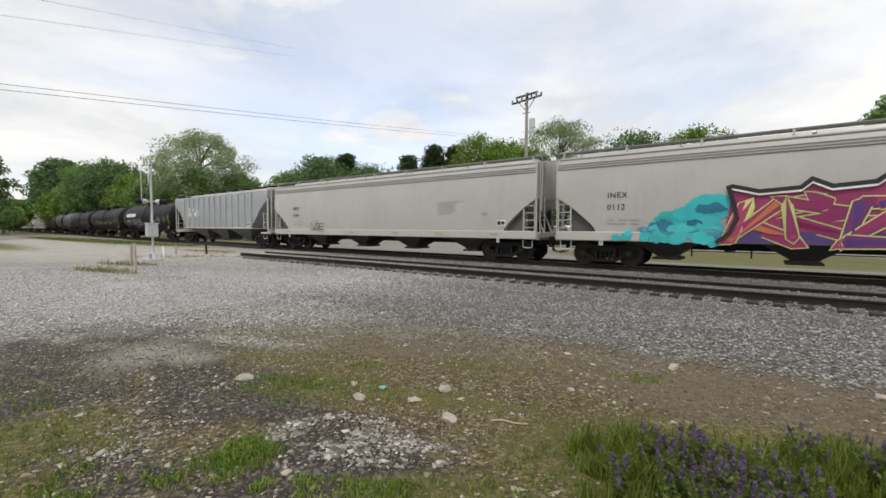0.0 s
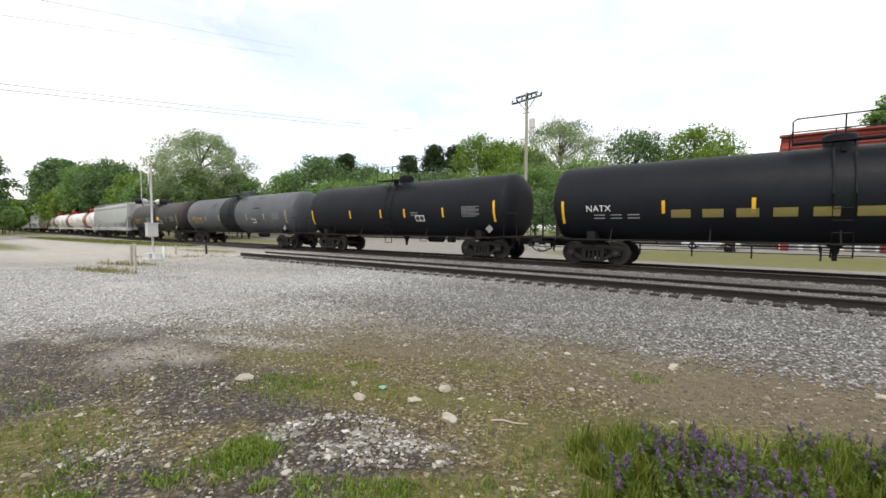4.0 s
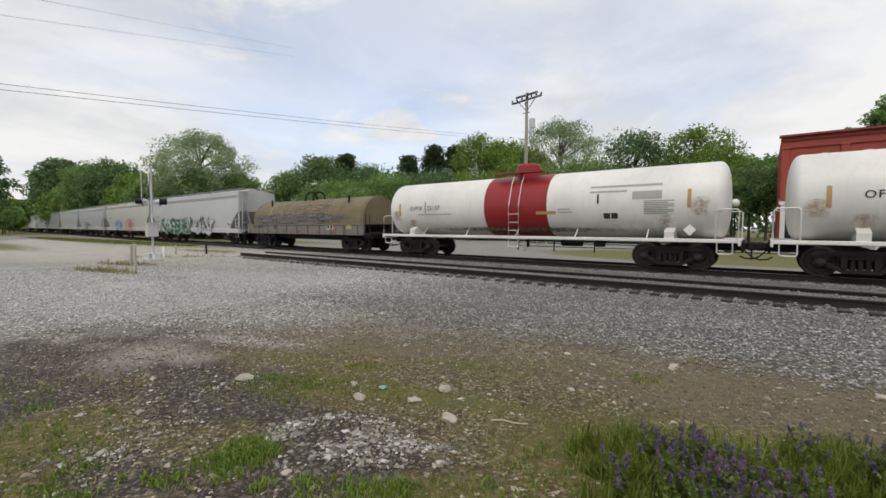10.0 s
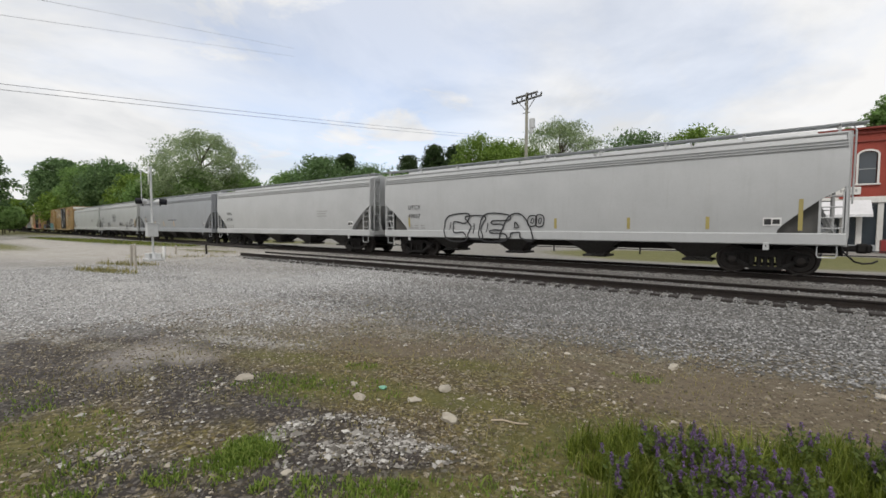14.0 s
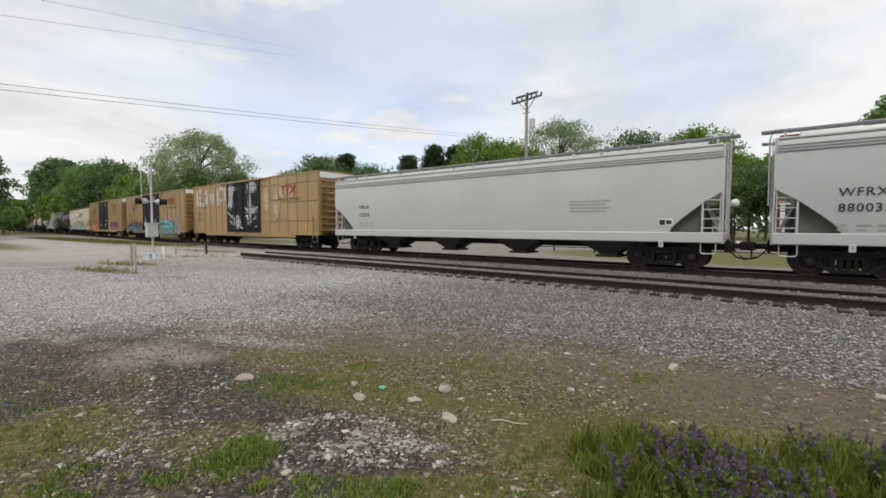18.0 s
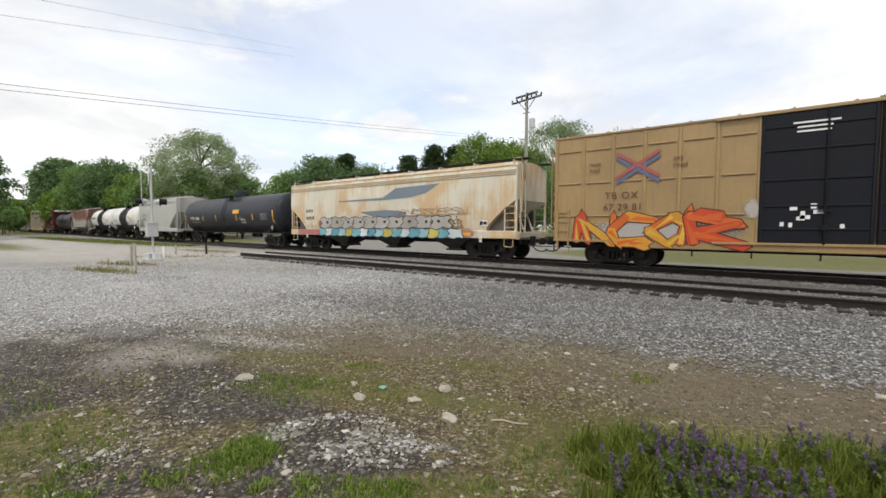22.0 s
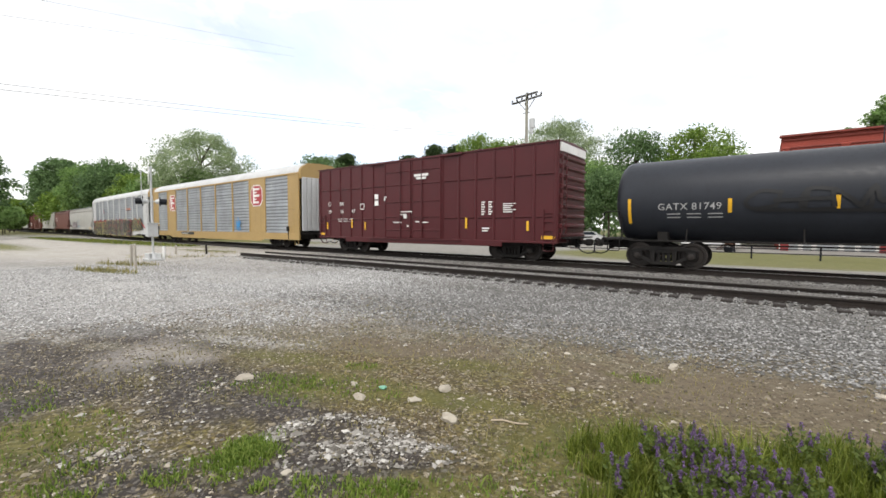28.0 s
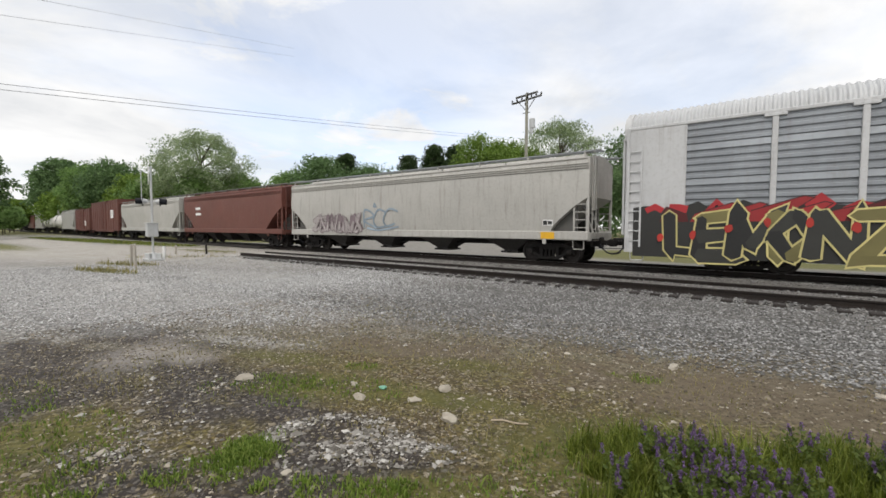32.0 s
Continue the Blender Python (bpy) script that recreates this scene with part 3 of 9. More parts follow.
def shards(car, surf, x0, x1, z0, z1, count, fills, line, seed, wide=0.04, base=0.03, tall=0.62):
    """A crowd of sharp facets, each with a thin dark edge."""
    rng = random.Random(seed)
    h = z1 - z0
    off = base
    for i in range(count):
        u = (i + rng.uniform(0, 1)) / count
        x, z = x0 + (x1 - x0) * u, z0 + h * rng.uniform(0.0, 0.55)
        a = rng.uniform(0.25, 1.25) if rng.random() < 0.7 else rng.uniform(1.9, 2.9)
        ln, w = h * tall * rng.uniform(0.5, 1.35), h * rng.uniform(0.05, 0.15)
        d, n = Vector((math.cos(a), math.sin(a))), Vector((-math.sin(a), math.cos(a)))
        p = Vector((x, z))
        loop = [p - n * w * 0.3, p + d * ln * rng.uniform(0.25, 0.5) - n * w, p + d * ln, p + d * ln * rng.uniform(0.3, 0.6) + n * w * 0.6, p + n * w * 0.4]
        loop = [(max(x0, min(x1, v.x)), max(z0, min(z1 + 0.1 * h, v.y))) for v in loop]
        s = Shape()
        s.add([surf(vx, vz, off) for vx, vz in loop], [tuple(range(5))])
        p2 = part("graffiti_shard", s, spray(fills[rng.randrange(len(fills))]), car)
        s = Shape()
        ribbon(s, surf, loop, wide, off + 0.0008, True)
        part("outline", s, spray(line), p2)
        off += 0.0016
    return off


def bubbles(car, surf, x0, x1, z0, z1, count, fills, line, seed, base=0.02, wide=0.035):
    """Fat rounded throw-up letters that overlap, each on a darker rim."""
    rng = random.Random(seed)
    step, h = (x1 - x0) / count, z1 - z0
    for i in range(count):
        xc, hw = x0 + step * (i + 0.5), step * rng.uniform(0.58, 0.74)
        waist = [rng.uniform(0.72, 1.1) for k in range(4)]
        ring = [(-0.9, 0.02), (-0.25, -0.05), (0.2, 0.10), (0.85, 0.0), (1.0 * waist[0], 0.3), (0.72 * waist[1], 0.52), (1.02 * waist[2], 0.78), (0.7, 1.0), (0.1, 0.9), (-0.5, 1.04), (-1.0 * waist[3], 0.8), (-0.75, 0.5), (-1.05, 0.25)]
        lean = rng.uniform(-0.1, 0.15)
        loop = [(xc + hw * (u + lean * (v - 0.5)), z0 + h * (v + rng.uniform(-0.04, 0.04))) for u, v in ring]
        loop = curve(loop + loop[:1])[:-1]
        off = base + i * 0.003
        s = Shape()
        s.add([surf(x, z, off) for x, z in loop], [tuple(range(len(loop)))])
        p = part("graffiti_letter", s, spray(fills[i % len(fills)]), car)
        s = Shape()
        ribbon(s, surf, loop, wide, off + 0.0012, True)
        part("outline", s, spray(line), p)
        if h > 0.5:
            s = Shape()
            blob(s, surf, xc + hw * rng.uniform(-0.2, 0.3), z0 + h * 0.55, hw * 0.16, h * 0.13, off + 0.0012, rng, 9)
            part("letter_hole", s, spray(line), p)


def peaks(car, surf, x0, x1, z0, z1, count, fill, line, seed, base=0.02, wide=0.05):
    """Pointed sprayed peaks side by side with a dark edge."""
    rng = random.Random(seed)
    for i in range(count):
        xc = x0 + (x1 - x0) * (i + rng.uniform(0.2, 0.8)) / count
        w = (x1 - x0) / count * rng.uniform(0.7, 1.35)
        top = z1 - (z1 - z0) * rng.uniform(0, 0.5)
        k = rng.uniform(-0.6, 0.8)
        tint = fill if rng.random() < 0.7 else tuple(c * 0.3 for c in fill)
        loop = [(xc - w * 0.7, z0), (xc + w * 0.7, z0), (xc + w * 0.62, z0 + (top - z0) * 0.5), (xc + w * (k + 0.25), top - 0.06), (xc + w * k, top), (xc - w * 0.55, z0 + (top - z0) * 0.45)]
        s = Shape()
        s.add([surf(x, z, base + i * 0.0012) for x, z in loop], [tuple(range(6))])
        p = part("graffiti_peak", s, spray(tint), car)
        s = Shape()
        ribbon(s, surf, loop[2:], wide, base + i * 0.0012 + 0.0006)
        part("outline", s, spray(line), p)


def overspray(col):
    """Thin sprayed paint that fades out to its rim, by the layer that the mesh carries."""
    key = ("mist", col)
    if key not in SPRAY:
        m, t, p = nodes_of("overspray_" + str(len(SPRAY)))
        at = t.nodes.new("ShaderNodeAttribute")
        at.attribute_name = "cover"
        grain = noise_node(t, place_node(t), 5.0, 6, 0.7)
        fleck = noise_node(t, place_node(t), 38.0, 3, 0.6)
        k = math_node(t, "ADD", at.outputs["Fac"], math_node(t, "ADD", math_node(t, "MULTIPLY", math_node(t, "SUBTRACT", grain, 0.5), 0.9), math_node(t, "MULTIPLY", math_node(t, "SUBTRACT", fleck, 0.5), 0.5)))
        thick = t.nodes.new("ShaderNodeMapRange")
        thick.interpolation_type = "SMOOTHSTEP"
        for name, val in (("From Min", 0.12), ("From Max", 0.75), ("To Min", 0.0), ("To Max", 0.92)):
            thick.inputs[name].default_value = val
        t.links.new(k, thick.inputs["Value"])
        p.inputs["Base Color"].default_value = (*col, 1)
        p.inputs["Roughness"].default_value = 0.6
        clear, mx = t.nodes.new("ShaderNodeBsdfTransparent"), t.nodes.new("ShaderNodeMixShader")
        t.links.new(thick.outputs[0], mx.inputs[0])
        t.links.new(clear.outputs[0], mx.inputs[1])
        t.links.new(p.outputs[0], mx.inputs[2])
        out = [n for n in t.nodes if n.type == "OUTPUT_MATERIAL"][0]
        t.links.new(mx.outputs[0], out.inputs[0])
        SPRAY[key] = m
    return SPRAY[key]


def haze(car, surf, x0, x1, z0, z1, cols, seed, strength=0.9, base=0.012, label=""):
    """Overspray: soft-edged patches that follow the side, one for each colour."""
    rng = random.Random(seed)
    for k, col in enumerate(cols):
        dx, dz = (x1 - x0) * 0.14 * (rng.random() - 0.5) * (k > 0), (z1 - z0) * 0.2 * (rng.random() - 0.5) * (k > 0)
        nx, nz = max(6, int((x1 - x0) / 0.22)), max(6, int((z1 - z0) / 0.14))
        vs, cover = [], []
        for j in range(nz + 1):
            for i in range(nx + 1):
                u, w = 2 * i / nx - 1, 2 * j / nz - 1
                vs.append(surf(x0 + dx + (x1 - x0) * i / nx, z0 + dz + (z1 - z0) * j / nz, base + 0.004 * k))
                cover.append(strength * max(0.0, 1 - max(0.0, abs(u) - 0.15) / 0.85 * 0.9 - abs(w) ** 2.5 * 0.75) if abs(u) < 0.999 and abs(w) < 0.999 else -0.6)
        me = bpy.data.meshes.new("graffiti_haze")
        me.from_pydata(vs, [], [(j * (nx + 1) + i, j * (nx + 1) + i + 1, (j + 1) * (nx + 1) + i + 1, (j + 1) * (nx + 1) + i) for j in range(nz) for i in range(nx)])
        me.polygons.foreach_set("use_smooth", [True] * len(me.polygons))
        me.attributes.new("cover", "FLOAT", "POINT").data.foreach_set("value", cover)
        part("graffiti_haze", me, overspray(col), car, label if k == 0 else "")


def tag(car, surf, x0, x1, z0, z1, count, line, seed, width=0.05):
    """A quick line tag: slanting joined letters, a dot or crown above and a stroke below."""
    rng = random.Random(seed)
    step, h = (x1 - x0) / count, z1 - z0
    for i in range(count):
        ch = rng.choice("AEKNORSBCHMSE")
        lean, s = rng.uniform(0.0, 0.3), Shape()
        for k, line_pts in enumerate(STROKES[ch]):
            pts = [(x0 + step * (i + 0.5 + (p[0] - 0.5 + lean * (p[1] - 0.5)) * rng.uniform(1.0, 1.3)) + rng.uniform(-0.06, 0.06) * step, z0 + h * (p[1] * 0.92 + rng.uniform(-0.08, 0.08))) for p in line_pts]
            ribbon(s, surf, curve(pts), width * 0.7, 0.022 + i * 0.003 + k * 0.0012, climb=0.00004)
        part("graffiti_tag", s, spray(line), car)
    s = Shape()
    if count > 2:
        ribbon(s, surf, curve([(x0 + step * 0.2, z0 - h * 0.06), ((x0 + x1) / 2, z0 - h * 0.18), (x1 + step * 0.3, z0 + h * 0.02)]), width * 0.6, 0.021)
        xm = x0 + (x1 - x0) * rng.uniform(0.3, 0.7)
        ribbon(s, surf, curve([(xm - h * 0.1, z1 + h * 0.12), (xm, z1 + h * 0.32), (xm + h * 0.12, z1 + h * 0.14), (xm - h * 0.08, z1 + h * 0.16)]), width * 0.6, 0.0215, climb=0.0001)
        part("graffiti_tag", s, spray(line), car)


# ---- running gear ----
WHEELSETS = {-1: [], 1: []}


def make_side_frame():
    s = Shape()
    for q in ([(-1.12, 0.64), (-1.12, 0.56), (-0.62, 0.66), (0.62, 0.66), (1.12, 0.56), (1.12, 0.64), (0.55, 0.80), (-0.55, 0.80)],
              [(-1.08, 0.40), (-0.78, 0.36), (-0.40, 0.14), (0.40, 0.14), (0.78, 0.36), (1.08, 0.40), (1.08, 0.47), (0.70, 0.46), (0.34, 0.25), (-0.34, 0.25), (-0.70, 0.46), (-1.08, 0.47)],
              [(-0.42, 0.24), (-0.30, 0.24), (-0.28, 0.68), (-0.44, 0.68)], [(0.30, 0.24), (0.42, 0.24), (0.44, 0.68), (0.28, 0.68)]):
        s.prism(q[::-1], -1.06, -0.90)
    for x in (-0.89, 0.89):
        s.box((x, -0.98, 0.50), (0.34, 0.20, 0.26), 0.03)
    for x in (-0.17, 0.0, 0.17):
        s.rod((x, -0.98, 0.25), (x, -0.98, 0.56), 0.065, 8)
    s.box((0, -0.98, 0.61), (0.56, 0.16, 0.13), 0.02)
    return s


def make_wheelset():
    s = Shape()
    s.rod((0, -1.05, 0), (0, 1.05, 0), 0.08, 10)
    for k in (-1, 1):
        prof = [(-0.09, 0.10), (-0.075, 0.19), (-0.03, 0.22), (-0.03, 0.36), (-0.068, 0.385), (-0.068, 0.457), (0.055, 0.462), (0.062, 0.487), (0.085, 0.485), (0.085, 0.38), (0.02, 0.35), (0.02, 0.21), (0.08, 0.17), (0.08, 0.10)]
        prof = [(a * -k if k > 0 else a, r) for a, r in prof]
        if k > 0:
            prof = prof[::-1]
        s.lathe(prof, 28, (0, k * 0.755, 0), "y")
        s.lathe([(k * 1.02, 0.11), (k * 1.10, 0.11), (k * 1.115, 0.06)][::k], 12, (0, 0, 0), "y")
        for j in range(3):
            a = j * 2.094
            s.rod((0.06 * math.cos(a), k * 1.10, 0.06 * math.sin(a)), (0.06 * math.cos(a), k * 1.13, 0.06 * math.sin(a)), 0.018, 6)
    return s


def make_bolster():
    s = Shape()
    s.box((0, 0, 0.58), (0.36, 1.84, 0.24), 0.03)
    s.lathe([(0.70, 0.32), (0.86, 0.32), (0.90, 0.2)], 16, (0, 0, 0), "z")
    for x in (-0.42, 0.42):
        s.box((x, 0, 0.42), (0.10, 1.5, 0.14), 0.02)
        for y in (-0.72, 0.72):
            s.box((x * 1.08, y, 0.46), (0.06, 0.13, 0.34), 0.015)
    return s


def bogie(car, x):
    b = part("bogie", cached("bogie", make_bolster), RUNNING, car, "three-piece freight truck, rusty and greasy", pose(x, 0, 0))
    for a in (0, 180):
        part("side_frame", cached("side_frame", make_side_frame), RUNNING, b, at=pose(0, 0, 0, 0, 0, a))
    for k in (-1, 1):
        w = part("wheelset", cached("wheelset", make_wheelset), TREAD, b, at=pose(0.89 * k, 0, 0.457))
        WHEELSETS[k].append(w)
    return b


def make_coupler():
    s = Shape()
    s.box((-0.55, 0, 0.86), (1.1, 0.36, 0.34), 0.03)
    s.box((0.18, 0, 0.86), (0.5, 0.14, 0.17), 0.03)
    s.box((0.52, 0.03, 0.86), (0.30, 0.30, 0.30), 0.06)
    s.box((0.66, -0.10, 0.86), (0.16, 0.12, 0.26), 0.05)
    s.box((0.03, 0, 0.86), (0.10, 0.52, 0.46), 0.04)
    s.rod((0.05, -1.25, 1.02), (0.05, 0.1, 1.02), 0.02)
    s.rod((0.05, -1.25, 1.02), (0.05, -1.32, 0.72), 0.02)
    return s


def make_hose():
    return Shape().tube([(0.05, -0.28, 0.78), (0.18, -0.30, 0.62), (0.34, -0.26, 0.46), (0.52, -0.20, 0.40), (0.72, -0.16, 0.42), (0.86, -0.12, 0.50)], 0.028, 6)


def ends(car, L):
    for k in (1, -1):
        m = pose(k * L / 2, 0, 0, 0, 0, 0 if k > 0 else 180)
        part("coupler", cached("coupler", make_coupler), RUNNING, car, at=m)
        part("air_hose", cached("air_hose", make_hose), DARK, car, at=m)


def make_ladder(h, w, n, r=0.02):
    s = Shape()
    for x in (-w / 2, w / 2):
        s.box((x, 0, h / 2), (0.06, 0.03, h))
    for i in range(n):
        s.rod((-w / 2, 0, h * (i + 0.6) / n), (w / 2, 0, h * (i + 0.6) / n), r, 6)
    return s


def ladder(car, m, h, w, n, material, name="ladder"):
    return part(name, cached(("ladder", h, w, n), lambda: make_ladder(h, w, n)), material, car, at=m)


def make_stirrup():
    return Shape().tube([(-0.22, 0, 0.42), (-0.22, 0, 0.05), (-0.18, 0, 0.0), (0.18, 0, 0.0), (0.22, 0, 0.05), (0.22, 0, 0.42)], 0.022, 6)


def stirrups(car, L, material, y=1.52, z=0.62):
    for k in (-1, 1):
        for j in (-1, 1):
            part("step", cached("stirrup", make_stirrup), material, car, at=pose(k * (L / 2 - 0.42), j * y, z))


def reflectors(car, surf, xs, z, h, material):
    for x in xs:
        s = Shape()
        n = max(1, int(h / 0.1))
        for i in range(n):
            a, b = surf(x, z + h * i / n, 0.010), surf(x, z + h * (i + 1) / n, 0.010)
            s.add([a, (a[0] + 0.11, a[1], a[2]), (b[0] + 0.11, b[1], b[2]), b], [(0, 1, 2, 3)])
        part("reflector", s, material, car)


# ---- covered hoppers ----
HOPPER_SIDE = [(0.0, 0.955), (0.10, 0.972), (0.22, 0.986), (0.38, 0.997), (0.55, 1.0), (0.70, 0.993), (0.84, 0.975), (0.94, 0.955), (1.0, 0.91)]
HOPPER_END = [(0.01, 1.0), (0.37, 0.74), (0.70, 0.42), (0.88, 0.23), (0.97, 0.10), (1.0, 0.0)]
HOPPER_LOW, HOPPER_EDGE, HOPPER_WIDE = 1.30, 4.28, 1.58


def hopper_face(x, z, off):
    """The bulging near side of a hopper body; below it the face of its sill."""
    k = max(0.0, min(1.0, (z - HOPPER_LOW) / (HOPPER_EDGE - HOPPER_LOW)))
    y = 0.0
    for (a, p), (b, q) in zip(HOPPER_SIDE, HOPPER_SIDE[1:]):
        if a <= k <= b:
            y = HOPPER_WIDE * (p + (q - p) * (k - a) / (b - a))
    if z < 1.40:
        y = max(y, 1.602)
    return x, -(y + off + 0.006), z


def hopper_body(L, wide, low, cut, cut_z, edge, crown, straight=False):
    s = Shape()
    half = [(-wide * (0.985 + 0.3 * (p - 0.955) if straight and k < 0.6 else p), k) for k, p in HOPPER_SIDE] + [(-wide * 0.60, 1.05), (-0.35, 1.09)]
    prof = half + [(-y, k) for y, k in half[::-1]]

    def ring(x, zb):
        out = []
        for y, k in prof:
            z = zb + (edge - zb) * k if k <= 1 else edge + (crown - edge) * (k - 1) / 0.09
            if k <= 1 and not straight:
                # the side keeps its bulge where the slope sheet cuts it off
                u = max(0.0, min(1.0, (z - low) / (edge - low)))
                for (a, p), (b, q) in zip(HOPPER_SIDE, HOPPER_SIDE[1:]):
                    if a <= u <= b:
                        y = math.copysign(wide * (p + (q - p) * (u - a) / (b - a)), y)
            out.append((x, y, z))
        return out

    rise = cut_z - low
    if straight:
        xs = [(-L / 2, cut_z), (-L / 2 + cut * 0.45, low + rise * 0.64), (-L / 2 + cut * 0.88, low + 0.28), (-L / 2 + cut, low)]
    else:
        xs = [(-L / 2 + cut * u, low + rise * w) for u, w in HOPPER_END]
    s.loft([ring(x, z) for x, z in xs] + [ring(-x, z) for x, z in xs[::-1]])
    return s


def hopper_outlet(w_top, w_bot, y_top, y_bot, top, bot):
    s = Shape()
    rings = []
    for w, y, z in ((w_top, y_top, top), (w_bot, y_bot, bot + 0.12), (w_bot, y_bot, bot)):
        rings.append([(-w, -y, z), (w, -y, z), (w, y, z), (-w, y, z)])
    s.loft([r[::-1] for r in rings][::-1])
    s.box((0, 0, bot + 0.02), (w_bot * 2 + 0.3, y_bot * 2 + 0.1, 0.09), 0.02)
    s.rod((0, -y_bot - 0.45, bot + 0.06), (0, y_bot + 0.45, bot + 0.06), 0.035)
    return s


def hopper(at, L, material, label, style="pellet", bays=4, trim=None, walk_mat=None):
    car = thing("covered_hopper_car", label, "hopper car", at, "train cars")
    trim = trim or material
    low, edge, crown, wide = (1.30, 4.28, 4.46, 1.58) if style != "ribbed" else (1.42, 4.18, 4.38, 1.56)
    cut, cut_z = {"pellet": (1.62, 2.72), "ribbed": (2.5, 3.55), "grain": (2.2, 2.9)}[style]
    body = part("body", cached(("hopper_body", L, style), lambda: hopper_body(L, wide, low, cut, cut_z, edge, crown, style != "pellet")), material, car)
    # side sills and centre sill
    for k in (-1, 1):
        s = Shape()
        if style == "ribbed":
            s.box((0, k * wide, low - 0.03), (L - 2 * cut + 0.4, 0.10, 0.10), 0.02)
        else:
            s.box((0, k * (wide - 0.09), 1.16), (L, 0.22, 0.36), 0.03)
        part("side_sill", s, trim, car)
        s = Shape()
        s.box((0, k * (wide * 0.93), edge - 0.03), (L, 0.09, 0.07), 0.02)
        part("top_chord", s, trim, car)
        if style == "ribbed":
            continue
        for z in (4.03, 3.94, 3.85):
            part("side_moulding", cached(("side_moulding", L), lambda: Shape().prism([(-0.05, -0.03), (0.005, -0.03), (0.048, 0.0), (0.048, 0.012), (-0.05, 0.03)], -L / 2 + 0.06, L / 2 - 0.06, "x")), trim, car, at=pose(0, k * (wide * (0.978 - 0.023 * (z - 3.83) / 0.3)), z, 0, 0, 0 if k > 0 else 180))
    s = Shape()
    s.box((0, 0, 0.90), (L - 0.3, 0.45, 0.42), 0.03)
    part("centre_sill", s, RUNNING, car)
    if style == "ribbed":
        n = 13
        for k in (-1, 1):
            for i in range(n):
                x = (L - 2 * cut + 0.3) * (i / (n - 1) - 0.5)
                part("side_post", cached(("side_post", edge), lambda: Shape().box((0, 0, (low + edge) / 2 - 0.05), (0.13, 0.07, edge - low - 0.14), 0.02)), material, car, at=pose(x, k * (wide + 0.02), 0))
    # outlets under the body
    span = (L - 2 * cut - 0.7) / bays
    big = 0.44 if style == "ribbed" else 0.40
    for i in range(bays):
        x = span * (i - (bays - 1) / 2)
        part("outlet", cached(("outlet", bays, style, L), lambda: hopper_outlet(span * big, 0.34, 1.3, 0.5, 1.30, 0.32)), OUTLET_GREY if style == "ribbed" else OUTLET, car, at=pose(x, 0, 0))
    # end platforms, posts, ladders
    for k in (-1, 1):
        s = Shape()
        s.box((k * (L / 2 - 0.62), 0, 1.03), (1.24, 2.9, 0.12), 0.02)
        s.box((k * (L / 2 - 0.03), 0, 1.12), (0.10, 3.0, 0.34), 0.02)
        part("end_platform", s, trim, car)
        for j in (-1, 1):
            s = Shape()
            s.box((k * (L / 2 - 0.05), j * 1.50, 2.62), (0.09, 0.09, 3.2), 0.01)
            part("end_post", s, trim, car)
            s = Shape()
            s.rod((k * (L / 2 - 0.1), j * 0.45, 1.1), (k * (L / 2 - 0.9), j * 0.45, 3.0), 0.05)
            part("end_brace", s, trim, car)
            ladder(car, pose(k * (L / 2 - 0.35), j * 1.53, 1.30), 1.25, 0.52, 4, trim)
        if style != "ribbed":
            # gussets take a darker colour than the car, painted as shade
            for j in (-1, 1):
                if style == "pellet":
                    edge_line = [(k * (L / 2 - cut * u - 0.06), low + (cut_z - low) * w + 0.04) for u, w in HOPPER_END[1:]]
                    part("end_gusset", Shape().prism(([(k * (L / 2 - 0.56), 1.2), (k * (L / 2 - 0.56), low + (cut_z - low) * 0.74)] + edge_line + [(k * (L / 2 - cut), 1.2)])[::k], j * 1.24 - 0.02, j * 1.24 + 0.02), END_SHADE, car)
                else:
                    a, b = L / 2 - cut - 0.05, L / 2 - 0.62
                    top = low + (cut_z - low) * (b - a) / cut
                    part("end_gusset", Shape().prism([(k * a, 1.22), (k * b, 1.22), (k * b, top), (k * (a + 0.12), low + 0.12)][::k], j * 0.5 - 0.02, j * 0.5 + 0.02), END_SHADE, car)
            for j in (-1, 1):
                pad = part("jacking_pad", cached("jacking_pad", lambda: Shape().box((0, 0, 0.92), (0.16, 0.03, 0.24), 0.03)), trim, car, at=pose(k * (L / 2 - 1.85), j * 1.60, 0))
                part("pad_slot", cached("pad_slot", lambda: Shape().box((0, 0, 0.93), (0.05, 0.045, 0.10), 0.02)), LETTER, pad)
        ladder(car, pose(k * (L / 2 + 0.04), -1.05, 1.2, 0, 0, 90), 3.1, 0.46, 8, trim, "end_ladder")
        s = Shape().tube([(k * (L / 2 + 0.10), -1.28, 2.2), (k * (L / 2 + 0.12), -1.28, 4.3), (k * (L / 2 + 0.02), -1.2, 4.58), (k * (L / 2 - 0.5), -1.0, 4.60)], 0.025)
        part("grab_rail", s, trim, car)
    part("brake_wheel", cached("brake_wheel", lambda: Shape().lathe([(-0.02, 0.25), (0.02, 0.27), (0.02, 0.22), (-0.02, 0.22)], 18).rod((0, -0.25, 0), (0, 0.25, 0), 0.015).rod((0, 0, -0.25), (0, 0, 0.25), 0.015)), RUNNING, car, at=pose(-L / 2 - 0.12, 0.3, 2.7))
    # roof: hatch trough and walkways on brackets
    n = bays if style != "pellet" else 5
    for i in range(n):
        w = (L - 1.2) / n
        x = w * (i - (n - 1) / 2)
